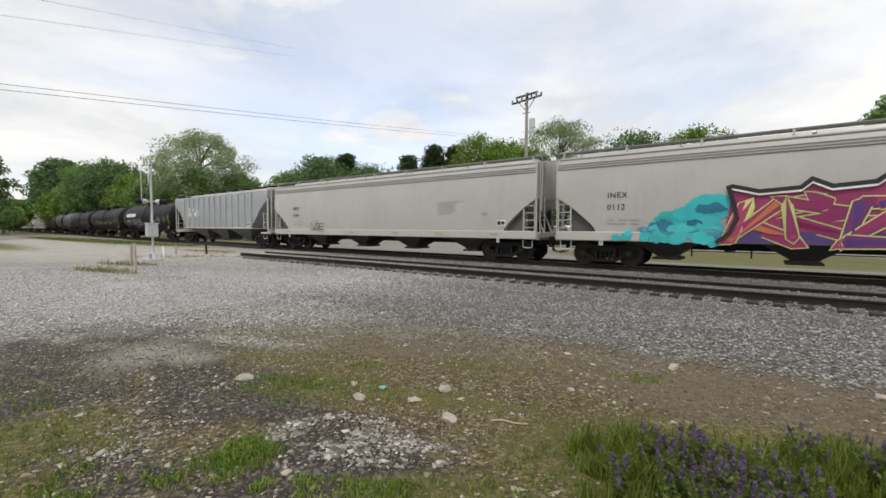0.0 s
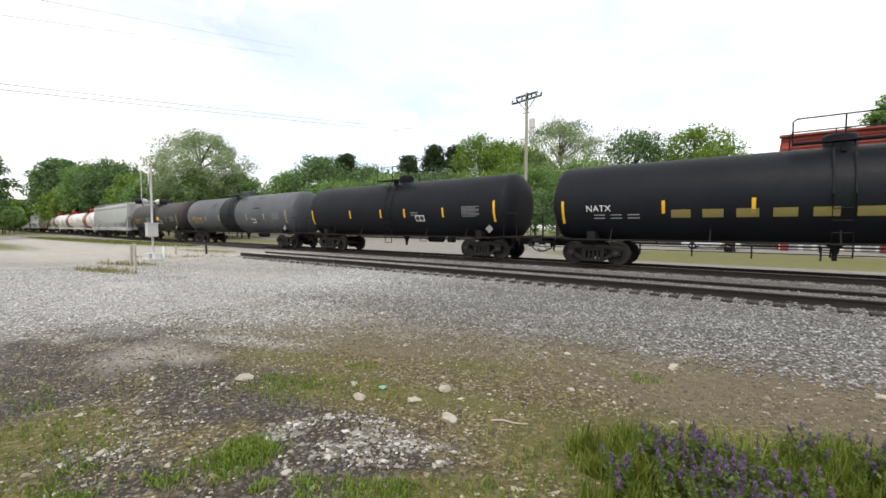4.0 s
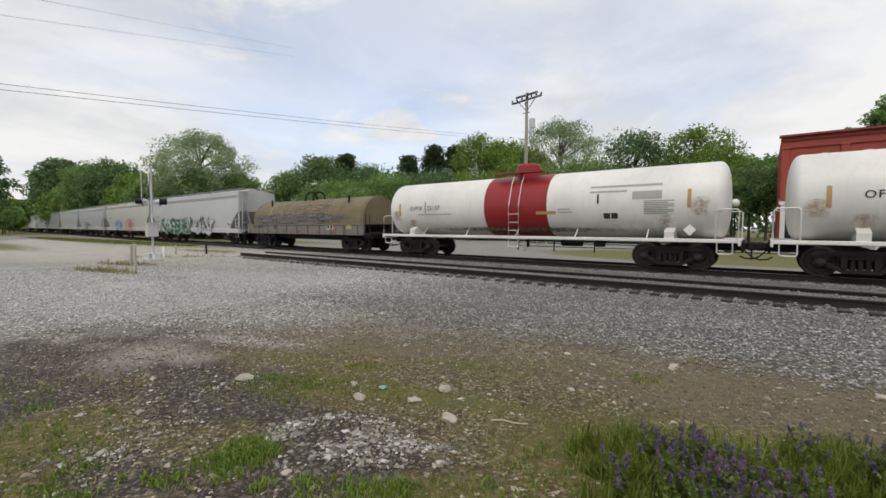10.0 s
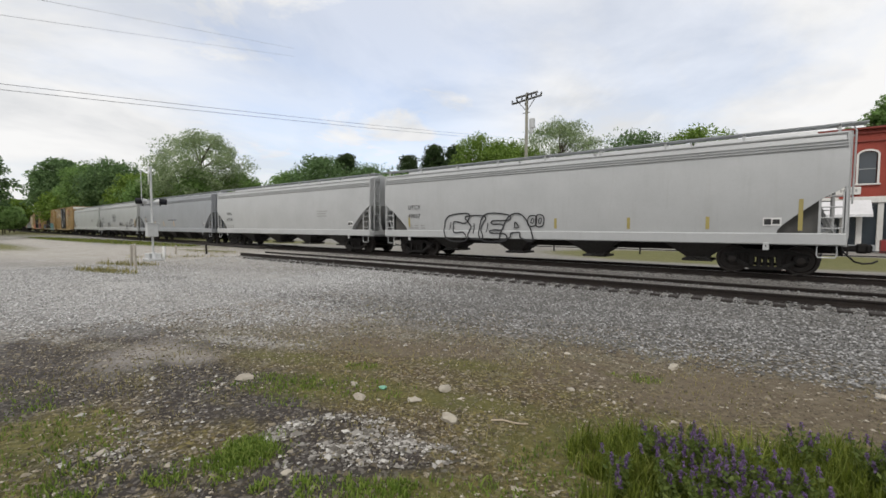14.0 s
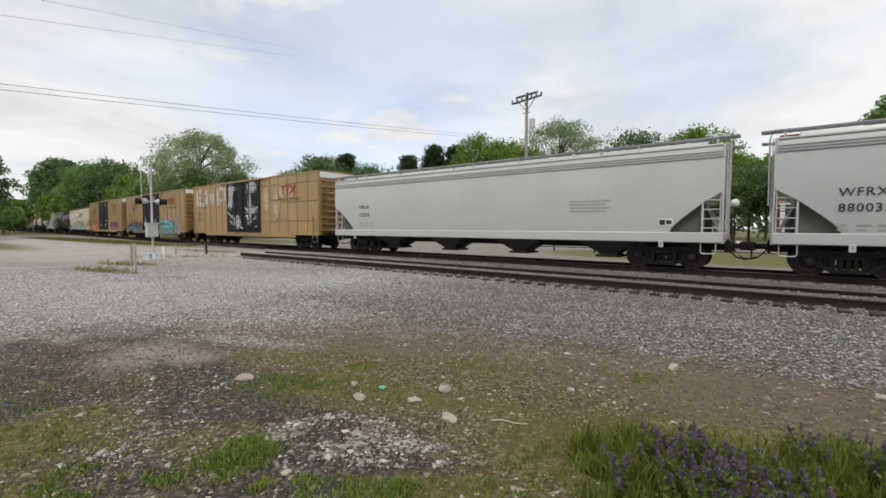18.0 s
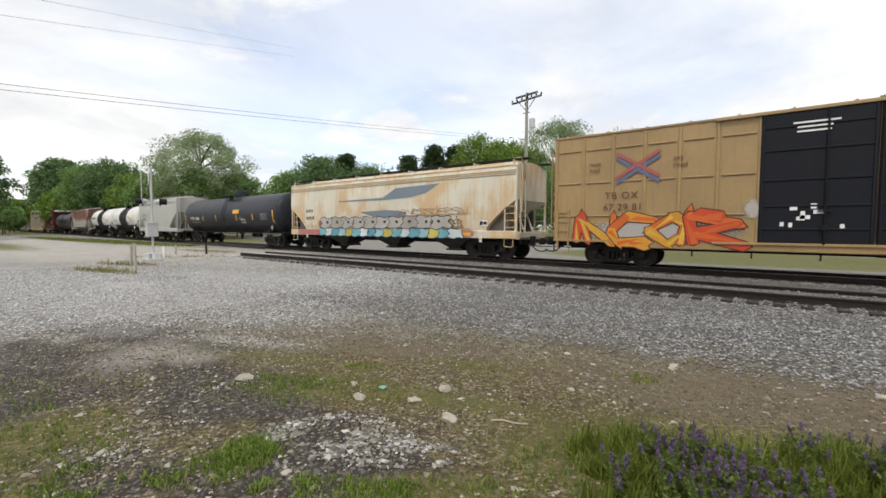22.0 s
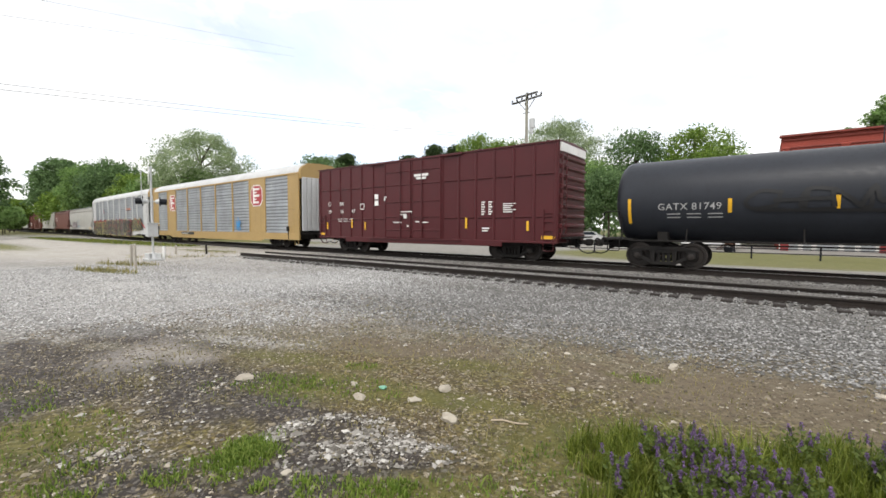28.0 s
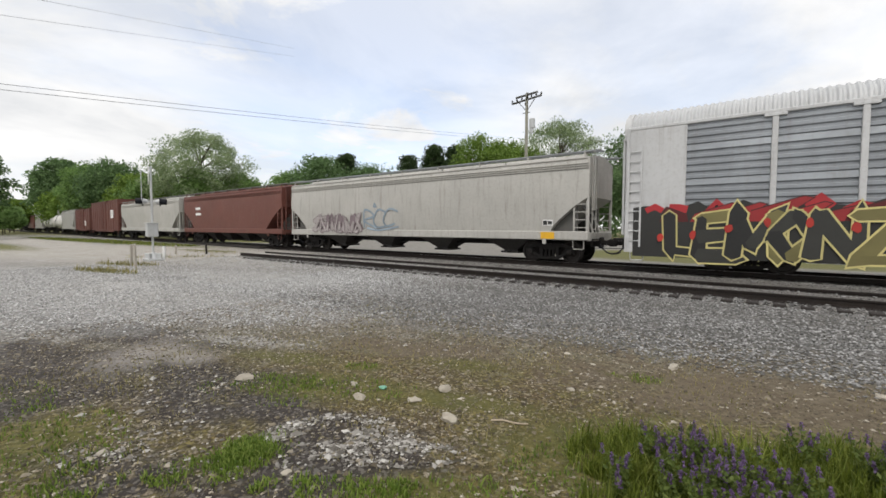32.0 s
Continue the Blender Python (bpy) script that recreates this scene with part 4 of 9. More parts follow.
        part("hatch_cover", cached(("hatch", w), lambda: Shape().prism([(-0.36, 0), (0.36, 0), (0.30, 0.14), (0, 0.18), (-0.30, 0.14)], -w / 2 + 0.06, w / 2 - 0.06, "x")), trim, car, at=pose(x, 0, crown - 0.01))
    wm = walk_mat or (GREY if material in (PALE, FRESH) else GRATE)
    for k in (-1, 1):
        def boards():
            s = Shape()
            for y in (0.0, 0.17, 0.34):
                s.box((0, y, 0.0), (L + 0.7, 0.12, 0.025))
            s.box((0, -0.09, -0.005), (L + 0.7, 0.03, 0.035))
            s.box((0, 0.43, -0.005), (L + 0.7, 0.03, 0.035))
            return s
        part("roof_walk", cached(("roof_walk", L), boards), wm, car, at=pose(0, k * 0.98, crown + 0.07, 0, 0, 0 if k > 0 else 180))
        m = 9
        for i in range(m):
            x = (L - 0.5) * (i / (m - 1) - 0.5)
            part("walk_bracket", cached("walk_bracket", lambda: Shape().box((0, 0, 0.02), (0.07, 0.06, 0.22)).box((0, 0.2, 0.10), (0.05, 0.46, 0.05))), trim, car, at=pose(x, k * 1.40, crown - 0.08, 0, 0, 0 if k < 0 else 180))
    stirrups(car, L, trim)
    ends(car, L)
    for k in (-1, 1):
        bogie(car, k * (L / 2 - 1.85))
    s = Shape().box((0.4, 0.55, 1.0), (0.9, 0.45, 0.45), 0.05).rod((-L / 2 + 2.6, 0.6, 1.1), (L / 2 - 2.6, 0.6, 1.1), 0.03)
    part("brake_gear", s, RUNNING, car)
    return car


# ---- tank cars ----
def tank_shell(L, r, zc, head=0.50, n=40):
    """A cylinder with shallow dished heads and a tight knuckle."""
    prof = []
    for i in range(10):
        a = math.pi / 2 * i / 9
        prof.append((-L / 2 + head * (1 - math.cos(a)), max(0.04, r * math.sin(a) ** 0.62)))
    k = 8
    mid = [(-L / 2 + head + (L - 2 * head) * i / k, r) for i in range(1, k)]
    prof = prof + mid + [(-a, q) for a, q in prof[::-1]]
    return Shape().lathe(prof[::-1], n, (0, 0, zc))


def tank_band(x0, x1, r, zc, lo=None, n=40):
    """A coat of another colour round the shell, 6 mm thick, from x0 to x1."""
    return Shape().lathe([(x1, r - 0.01), (x1, r + 0.006), (x0, r + 0.006), (x0, r - 0.01)], n, (0, 0, zc))


def tank(at, L, material, label, r=1.55, zc=2.50, gear=None, dome="platform", sills=False, dome_mat=None, deck_mat=None):
    car = thing("tank_car", label, "tank car", at, "train cars")
    gear = gear or RUNNING
    deck_mat = deck_mat or gear
    part("tank", cached(("tank", L, r, zc), lambda: tank_shell(L, r, zc, 0.34 if material is TANK_WHITE else 0.50)), material, car)
    surf = round_side(r, zc)
    deck = L / 2 + 0.35
    for k in (-1, 1):
        s = Shape()
        s.box((k * (deck - 1.1), 0, 0.92), (2.2, 0.50, 0.36), 0.03)
        part("stub_sill", s, gear, car)
        s = Shape()
        s.box((k * (deck - 0.55), 0, 1.06), (1.1, 2.7, 0.06), 0.01)
        s.box((k * (deck - 0.02), 0, 1.0), (0.08, 2.9, 0.22), 0.02)
        part("end_platform", s, deck_mat, car)
        s = Shape()
        x = k * (L / 2 - 1.75)
        s.prism([(-1.30, 0.98), (1.30, 0.98), (1.34, 1.35), (1.0, zc - math.sqrt(r * r - 1.0)), (0.5, zc - r + 0.09), (-0.5, zc - r + 0.09), (-1.0, zc - math.sqrt(r * r - 1.0)), (-1.34, 1.35)], x - 0.16, x + 0.16, "x")
        part("saddle", s, deck_mat, car)
        for j in (-1, 1):
            s = Shape().tube([(k * (deck - 0.05), j * 1.38, 1.0), (k * (deck - 0.05), j * 1.38, 2.05), (k * (deck - 0.12), j * 1.30, 2.12), (k * (deck - 0.62), j * 1.36, 2.12), (k * (deck - 0.70), j * 1.38, 2.05), (k * (deck - 0.70), j * 1.38, 1.0)], 0.024)
            part("handrail", s, deck_mat, car)
    for j in (-1, 1):
        s = Shape()
        if sills:
            s.box((0, j * 1.36, 1.05), (2 * deck, 0.10, 0.13), 0.02)
        else:
            s.box((0, j * 1.36, 1.02), (2 * deck - 2.0, 0.06, 0.06), 0.01)
        part("side_rail", s, deck_mat, car)
        for i in range(5):
            x = (L - 5.0) * (i / 4 - 0.5)
            part("rail_bracket", cached(("rail_bracket", r, zc), lambda: Shape().rod((0, -1.36, 1.02), (0, -math.sqrt(r * r - (zc - 1.45) ** 2) + 0.02, 1.45), 0.025)), deck_mat, car, at=pose(x, 0, 0, 0, 0, 0 if j < 0 else 180))
    # ladder, manway, platform
    for j in (-1, 1):
        s = Shape()
        for x in (-0.24, 0.24):
            s.tube([(x, j * 1.50, 0.62), (x, j * (r + 0.10), zc), (x, j * (r * 0.80 + 0.1), zc + r * 0.66), (x, j * 0.85, zc + r + 0.12)], 0.022)
        for i in range(5):
            s.rod((-0.24, j * 1.51, 0.64 + i * 0.36), (0.24, j * 1.51, 0.64 + i * 0.36), 0.016)
        part("side_ladder", s, deck_mat, car)
    top = zc + r
    dm = dome_mat or material
    part("manway", cached(("manway", dome, zc + r), lambda: Shape().lathe([(top - 0.15, 0.42 if dome != "tall" else 0.55), (top + (0.34 if dome != "tall" else 0.46), 0.42 if dome != "tall" else 0.55), (top + (0.40 if dome != "tall" else 0.54), 0.36 if dome != "tall" else 0.48), (top + (0.42 if dome != "tall" else 0.58), 0.1)][::-1], 20, axis="z")), dm, car)
    for y in (-0.95, 0.95):
        part("top_platform", Shape().box((0, y, top + 0.06), (2.4, 0.42, 0.05)).box((0, y * 0.9, top - 0.09), (0.10, 0.3, 0.3)), dm, car)
    if dome == "platform":
        for y in (-1.15, 1.15):
            s = Shape()
            s.tube([(-1.2, y, top + 0.06), (-1.2, y, top + 0.72), (-1.1, y, top + 0.80), (1.1, y, top + 0.80), (1.2, y, top + 0.72), (1.2, y, top + 0.06)], 0.022)
            s.rod((0, y, top + 0.06), (0, y, top + 0.8), 0.02)
            part("top_railing", s, dm, car)
    s = Shape().lathe([(zc - r - 0.28, 0.10), (zc - r - 0.1, 0.12), (zc - r + 0.05, 0.30)][::-1], 14, axis="z")
    s.rod((0, 0, zc - r - 0.5), (0, 0, zc - r - 0.2), 0.07, 10)
    part("bottom_outlet", s, gear, car)
    s = Shape().rod((1.6, 0.2, 0.86), (2.5, 0.2, 0.86), 0.20, 12).box((3.4, -0.2, 0.84), (0.4, 0.3, 0.3), 0.04)
    s.rod((-L / 2 + 2.2, -0.3, 0.88), (L / 2 - 2.2, -0.3, 0.88), 0.03)
    part("brake_gear", s, gear, car)
    s = Shape()
    x = L / 2 - 1.1
    s.prism([(x - 0.2, 1.42), (x, 1.22), (x + 0.2, 1.42), (x, 1.62)], -1.41, -1.39)
    part("placard", s, LETTER_W if material is TANK_WHITE else GRATE, car)
    stirrups(car, 2 * deck, deck_mat, y=1.40)
    ends(car, 2 * deck)
    for k in (-1, 1):
        bogie(car, k * (L / 2 - 1.75))
    return car, surf


# ---- boxcars ----
def boxcar(at, L, material, label, top=5.07, low=0.96, door=(1.9, 4.0), door_mat=None, style="square", white_end=True, rows=(1.75, 2.45, 3.35, 4.4), pitch=1.45):
    car = thing("boxcar", label, "boxcar", at, "train cars")
    w = 1.56
    s = Shape()
    s.box((0, 0, (low + top) / 2), (L, 2 * w, top - low), 0.03)
    part("body", s, material, car)
    s = Shape()
    s.prism([(-w - 0.05, top - 0.03), (w + 0.05, top - 0.03), (w + 0.05, top + 0.03), (0, top + 0.10), (-w - 0.05, top + 0.03)], -L / 2 - 0.04, L / 2 + 0.04, "x")
    for i in range(14):
        x = L * ((i + 0.5) / 14 - 0.5)
        s.box((x, 0, top + 0.08), (0.07, 2 * w - 0.3, 0.06))
    part("roof", s, material, car)
    d0, d1 = door
    for k in (-1, 1):
        y = k * (w + 0.02)
        # posts: vertical ribs, and level ribs between them
        for a, b in ((-L / 2 + 0.1, d0), (d1, L / 2 - 0.1)):
            n = max(2, round((b - a) / pitch))
            for i in range(n + 1):
                x = a + (b - a) * i / n
                part("side_post", cached(("box_post", top, low), lambda: Shape().box((0, 0, (top + low) / 2 - 0.02), (0.11, 0.06, top - low - 0.12), 0.02)), material, car, at=pose(x, y, 0))
            if style == "square":
                for z in rows:
                    for i in range(n):
                        x = a + (b - a) * (i + 0.5) / n
                        ww = (b - a) / n - 0.22
                        part("panel_rib", cached(("panel_rib", round(ww, 2)), lambda: Shape().box((0, 0, 0), (ww, 0.06, 0.07), 0.02)), material, car, at=pose(x, y, z))
        s = Shape()
        s.box((0, k * (w + 0.03), low - 0.10), (L - 5.2, 0.08, 0.22), 0.02)
        s.box((0, k * (w + 0.03), low + 0.02), (L, 0.08, 0.10), 0.02)
        part("side_sill", s, material, car)
        # doors: two leaves with ribs and lock rods
        dm = door_mat or material
        half = (d1 - d0) / 2
        for i in range(2):
            leaf = part("door", cached(("leaf", round(half, 2), low, top), lambda: make_leaf(half, low, top)), dm, car, "double plug door leaf", pose(d0 + half * (i + 0.5), y, 0, 0, 0, 0 if k < 0 else 180))
            for z in (low + 0.5, low + 1.2, low + 2.0, low + 2.9, low + 3.6):
                part("door_rib", cached(("door_rib", round(half, 2)), lambda: Shape().box((0, -0.08, 0), (half - 0.2, 0.05, 0.07), 0.015)), dm, leaf, at=pose(0, 0, z))
            for x in (-half / 2 + 0.08, half / 2 - 0.08):
                part("door_stile", cached(("door_stile", low, top), lambda: Shape().box((0, -0.08, (low + top) / 2), (0.07, 0.05, top - low - 0.2), 0.01)), dm, leaf, at=pose(x, 0, 0))
            part("lock_rod", cached(("lock_rod", low, top), lambda: Shape().rod((0, -0.13, low + 0.05), (0, -0.13, top - 0.12), 0.028).box((0, -0.15, 2.0), (0.34, 0.05, 0.05)).box((0, -0.15, 1.5), (0.16, 0.06, 0.16), 0.01)), dm, leaf, at=pose((-0.25 if i else 0.25) * (1 if k < 0 else -1), 0, 0))
        for z in (low + 0.03, top - 0.05):
            part("door_track", Shape().box(((d0 + d1) / 2, k * (w + 0.10), z), (d1 - d0 + 2.4, 0.08, 0.08), 0.01), material, car)
    for k in (-1, 1):
        n = 9
        for i in range(n):
            z = low + 0.3 + (top - low - 0.9) * i / (n - 1)
            part("end_rib", cached("end_rib", lambda: Shape().prism([(-0.03, -0.13), (0.10, -0.04), (0.10, 0.04), (-0.03, 0.13)], -1.42, 1.42)), material, car, at=pose(k * L / 2, 0, z, 0, 0, 0 if k > 0 else 180))
        if white_end:
            s = Shape().box((k * (L / 2 + 0.03), 0, top - 0.22), (0.08, 2.9, 0.36), 0.01)
            part("end_panel", s, LETTER_W, car, "white upper end panel")
        s = Shape().box((k * (L / 2 + 0.25), 0, 1.06), (0.5, 2.6, 0.06))
        part("end_platform", s, RUNNING, car)
        ladder(car, pose(k * (L / 2 + 0.14), -1.25, 1.2, 0, 0, 90), 3.4, 0.44, 9, material, "end_ladder")
        ladder(car, pose(k * (L / 2 - 0.40), -w - 0.05, 0.75), 1.5, 0.46, 4, material)
    s = Shape().box((0, 0, 0.82), (L - 0.5, 0.5, 0.4), 0.03).box((0.6, 0.4, 0.78), (1.0, 0.5, 0.4), 0.05).rod((-L / 2 + 3, -0.4, 0.7), (L / 2 - 3, -0.4, 0.7), 0.03)
    part("underframe", s, RUNNING, car)
    stirrups(car, L, material, y=1.55, z=0.5)
    ends(car, L + 0.5)
    for k in (-1, 1):
        bogie(car, k * (L / 2 - 2.4))
    return car


def make_leaf(half, low, top):
    return Shape().box((0, -0.03, (low + top) / 2), (half - 0.03, 0.08, top - low - 0.16), 0.015)


# ---- autoracks ----
def corrugated(w, z0, z1, pitch=0.225):
    """A sheet with level waves, facing -y."""
    n = int((z1 - z0) / pitch)
    prof = []
    for i in range(n):
        z = z0 + (z1 - z0) * i / n
        p = (z1 - z0) / n
        if i in (8, 13):
            prof += [(-0.055, z + p * 0.04), (-0.012, z + p * 0.9), (0.0, z + p * 0.94)]
            continue
        prof += [(-0.044, z + p * 0.04), (-0.040, z + p * 0.40), (0.0, z + p * 0.56), (0.0, z + p * 0.88)]
    prof.append((0.0, z1))
    return Shape().loft([[(-w / 2, y, z) for y, z in prof], [(w / 2, y, z) for y, z in prof]], cap=False, ring=False)


def autorack(at, L, label, frame_mat, end_mat, posts, sign_bays, end_w, top_rim):
    car = thing("autorack_car", label, "autorack", at, "train cars")
    w, z0, z1, crown = 1.56, 1.06, 5.12, 5.84
    # roof: an arch of cross-ribbed sheets
    arch = [(-w - 0.02, z1 - 0.02), (-w * 0.99, z1 + 0.20), (-w * 0.90, z1 + 0.40), (-w * 0.62, crown - 0.06), (0, crown)]
    arch = arch + [(-y, z) for y, z in arch[-2::-1]]
    n = 520
    rings = []
    for i in range(n + 1):
        x = (L - 0.2) * (i / n - 0.5)
        d = 0.04 if i % 4 in (1, 2) else 0.0
        rings.append([(x, y * (1 - d * 0.7), z - (d if abs(y) < w else 0)) for y, z in arch])
    part("roof", Shape().loft(rings, cap=True, ring=True), ROOF_WHITE, car, "cross-ribbed whitish roof sheets")
    # floor box and side sills
    s = Shape()
    s.box((0, 0, 1.14), (L, 2.9, 0.16), 0.02)
    part("deck", s, RUNNING, car)
    for k in (-1, 1):
        s = Shape()
        s.prism([(-L / 2, 1.06), (L / 2, 1.06), (L / 2, 0.60), (L / 2 - 4.6, 0.60), (L / 2 - 5.2, 0.44), (-L / 2 + 5.2, 0.44), (-L / 2 + 4.6, 0.60), (-L / 2, 0.60)], k * (w + 0.02) - 0.05, k * (w + 0.02) + 0.05)
        part("side_sill", s, frame_mat, car)
        s = Shape().box((0, k * (w + 0.015), z1 - 0.03), (L - 0.1, 0.09, 0.12), 0.02)
        part("top_rail", s, frame_mat, car)
        # side posts and the sheets between them
        edge = [-L / 2 + end_w] + posts + [L / 2 - end_w]
        for x in posts:
            part("side_post", cached(("rack_post", z1), lambda: Shape().box((0, 0, (z0 + z1) / 2), (0.16, 0.13, z1 - z0), 0.02)), frame_mat, car, at=pose(x, k * (w + 0.01), 0))
            if frame_mat is RACK_WHITE:
                part("post_cap", cached("rack_post_cap", lambda: Shape().box((0, 0, z1 - 0.13), (0.56, 0.16, 0.10), 0.015)), frame_mat, car, at=pose(x, k * (w + 0.01), 0))
        for i, (a, b) in enumerate(zip(edge, edge[1:])):
            if i in sign_bays:
                s = Shape().box(((a + b) / 2, k * w, (z0 + z1) / 2), (b - a, 0.08, z1 - z0), 0.01)
                part("sign_panel", s, frame_mat, car, "flat painted panel")
            else:
                part("side_sheet", cached(("side_sheet", round(b - a, 2)), lambda: corrugated(b - a, z0, z1 - 0.06)), GALV, car, at=pose((a + b) / 2, k * (w - 0.02), 0, 0, 0, 0 if k < 0 else 180))
        for e in (-1, 1):
            s = Shape()
            s.box((e * (L / 2 - end_w / 2), k * w, (z0 + z1) / 2), (end_w, 0.08, z1 - z0), 0.015)
            s.box((e * (L / 2 - 0.06), k * (w + 0.03), (z0 + z1) / 2), (0.12, 0.12, z1 - z0), 0.02)
            part("end_panel", s, end_mat, car)
            if frame_mat is RACK_WHITE:
                ladder(car, pose(e * (L / 2 - 0.32), k * (w + 0.09), 0.8), 3.6, 0.42, 10, end_mat, "side_ladder")
            else:
                for z in (1.55, 1.95, 2.35, 2.75):
                    part("grab_iron", cached("rack_grab", lambda: Shape().tube([(-0.24, 0.05, 0), (-0.24, -0.05, 0), (0.24, -0.05, 0), (0.24, 0.05, 0)], 0.016)), end_mat, car, at=pose(e * (L / 2 - 0.8), k * (w + 0.05), z, 0, 0, 0 if k < 0 else 180))
                part("brake_rigging", cached("rack_brake", lambda: Shape().box((0, 0, 1.35), (0.22, 0.12, 0.34), 0.03).rod((0.02, 0, 1.2), (0.1, 0, 0.62), 0.03)), RUNNING, car, at=pose(e * (L / 2 - 1.35), k * (w + 0.09), 0))
    for e in (-1, 1):
        for i in range(8):
            part("door_leaf", cached("door_leaf", lambda: Shape().box((0, 0, 3.02), (0.10, 0.33, 3.6), 0.02)), ROOF_WHITE if frame_mat is not RACK_WHITE else RACK_WHITE, car, at=pose(e * (L / 2 + 0.10 + 0.05 * math.sin(math.pi * (i + 0.5) / 8)), -1.2775 + i * 0.365, 0))
        s = Shape()
        s.prism([(y, z) for y, z in arch] + [(w, z1 - 0.4), (-w, z1 - 0.4)][::1], e * L / 2 - 0.08, e * L / 2 + 0.14, "x")
        part("end_cap", s, top_rim if e > 0 else frame_mat, car)
        s = Shape().box((e * (L / 2 + 0.15), 0, 1.04), (0.6, 2.8, 0.1))
        part("end_platform", s, RUNNING, car)
    s = Shape().box((0, 0, 0.84), (L - 0.4, 0.6, 0.44), 0.03)
    part("centre_sill", s, RUNNING, car)
    stirrups(car, L, frame_mat, y=1.56, z=0.30)
    ends(car, L + 0.7)
    for k in (-1, 1):
        bogie(car, k * 10.06)
    return car


def coil_car(at, L, label):
    car = thing("coil_car", label, "coil car", at, "train cars")
    n = 16
    r, zc = 1.42, 1.98
    prof = [(-1.42, 1.66)] + [(-r * math.cos(math.pi * i / n), zc + r * math.sin(math.pi * i / n)) for i in range(n + 1)] + [(1.42, 1.66)]
    part("cover", Shape().prism(prof[::-1], -L / 2 + 0.9, L / 2 - 0.1, "x"), OLIVE, car, "olive-brown arched steel cover, stained")
    for i in range(7):
        x = (L - 1.4) * (i / 6 - 0.5) + 0.4
        big = [(y * 1.012, zc + (z - zc) * 1.012 if z > zc else z) for y, z in prof]
        part("cover_hoop", cached("cover_hoop", lambda: Shape().prism(big[::-1], -0.03, 0.03, "x")), OLIVE, car, at=pose(x, 0, 0))
    s = Shape()
    for x in (-0.45, 0.45):
        s.tube([(x, -0.5, 3.30), (x, -0.42, 3.72), (x, -0.2, 3.92), (x, 0.2, 3.92), (x, 0.42, 3.72), (x, 0.5, 3.30)], 0.06)
    s.rod((-0.45, 0, 3.92), (0.45, 0, 3.92), 0.06)
    part("lifting_bracket", s, RUNNING, car)
    for x in (-4.4, 4.4):
        s = Shape().box((x + 0.4, -0.95, 3.2), (0.10, 0.12, 0.5), 0.02).box((x + 0.4, 0.95, 3.2), (0.10, 0.12, 0.5), 0.02)
        part("stacking_post", s, RUNNING, car)
    for k in (-1, 1):
        s = Shape()
        s.box((0, k * 1.44, 1.30), (L, 0.14, 0.62), 0.03)
        s.box((0, k * 1.46, 1.64), (L, 0.2, 0.07), 0.015)
        part("side_sill", s, paint("coil_sill_paint", (0.15, 0.148, 0.145), amount=0.9, streak=0.8, rust=0.35, dirt=(0.07, 0.058, 0.05)), car)
        for i in range(11):
            part("sill_gusset", cached("sill_gusset", lambda: Shape().box((0, 0, 1.3), (0.08, 0.10, 0.56), 0.01)), OLIVE, car, at=pose((L - 1) * (i / 10 - 0.5), k * 1.52, 0))
    s = Shape()
    for k in (-1, 1):
        s.box((k * (L / 2 + 0.1), 0, 1.06), (0.9, 2.9, 0.14), 0.02)
        s.box((k * (L / 2 + 0.45), 0, 1.02), (0.12, 2.9, 0.34), 0.02)
    part("end_platform", s, RUNNING, car)
    for k in (-1, 1):
        for j in (-1, 1):
            s = Shape().tube([(k * (L / 2 + 0.45), j * 1.4, 1.0), (k * (L / 2 + 0.45), j * 1.4, 2.2), (k * (L / 2 + 0.1), j * 1.4, 2.2), (k * (L / 2 + 0.1), j * 1.4, 1.1)], 0.024)
            part("handrail", s, RUNNING, car)
    s = Shape().box((0, 0, 0.86), (L, 0.6, 0.46), 0.03).box((0.6, 0.5, 0.8), (1.4, 0.6, 0.36), 0.05)
    part("centre_sill", s, RUNNING, car)
    ends(car, L + 1.0)
    for k in (-1, 1):
        bogie(car, k * (L / 2 - 1.5))
    return car

# ---- the train, from its first car in view to its last: ends of each car along the way at 0 s ----
TRAIN = []


def spot(front, rear):
    return pose((front + rear) / 2, TRACK, 0), front - rear


def add(car):
    TRAIN.append(car)
    return car


def marks(car, surf, L, top, low, x=1.75, z=2.42, size=0.30, material=LETTER, gap=0.45, spacing=1.12, fine=True):
    """Reporting letters and number near the rear end of the near side."""
    lettering(car, surf, top, -L / 2 + x, z, size, material, "reporting_letters", spacing)
    lettering(car, surf, low, -L / 2 + x, z - gap, size, material, "car_number", spacing)
    if fine:
        rng = random.Random(low)
        bars(car, surf, [(-L / 2 + x + i * 0.42, z - gap - 0.42 - j * 0.13, rng.uniform(0.2, 0.38), 0.055) for i in range(3) for j in range(2)], FAINT if material is LETTER else material)


def pellet(front, rear, material, label, letters=None, bays=4, style="pellet", **kw):
    at, L = spot(front, rear)
    car = add(hopper(at, L, material, label, style, bays, **kw))
    surf = hopper_face if style != "ribbed" else flat_side(-1.575)
    if letters:
        marks(car, surf, L, *letters)
    edge = 1.95 if style == "pellet" else 3.0
    bars(car, surf, [(L / 2 - edge, 1.57, 0.46, 0.25)], LETTER_W, "notice_board", 0.010)
    bars(car, surf, [(L / 2 - edge + 0.03, 1.60, 0.18, 0.18), (L / 2 - edge + 0.24, 1.62, 0.18, 0.14)], LETTER, "notice_field", 0.016)
    return car, surf, L


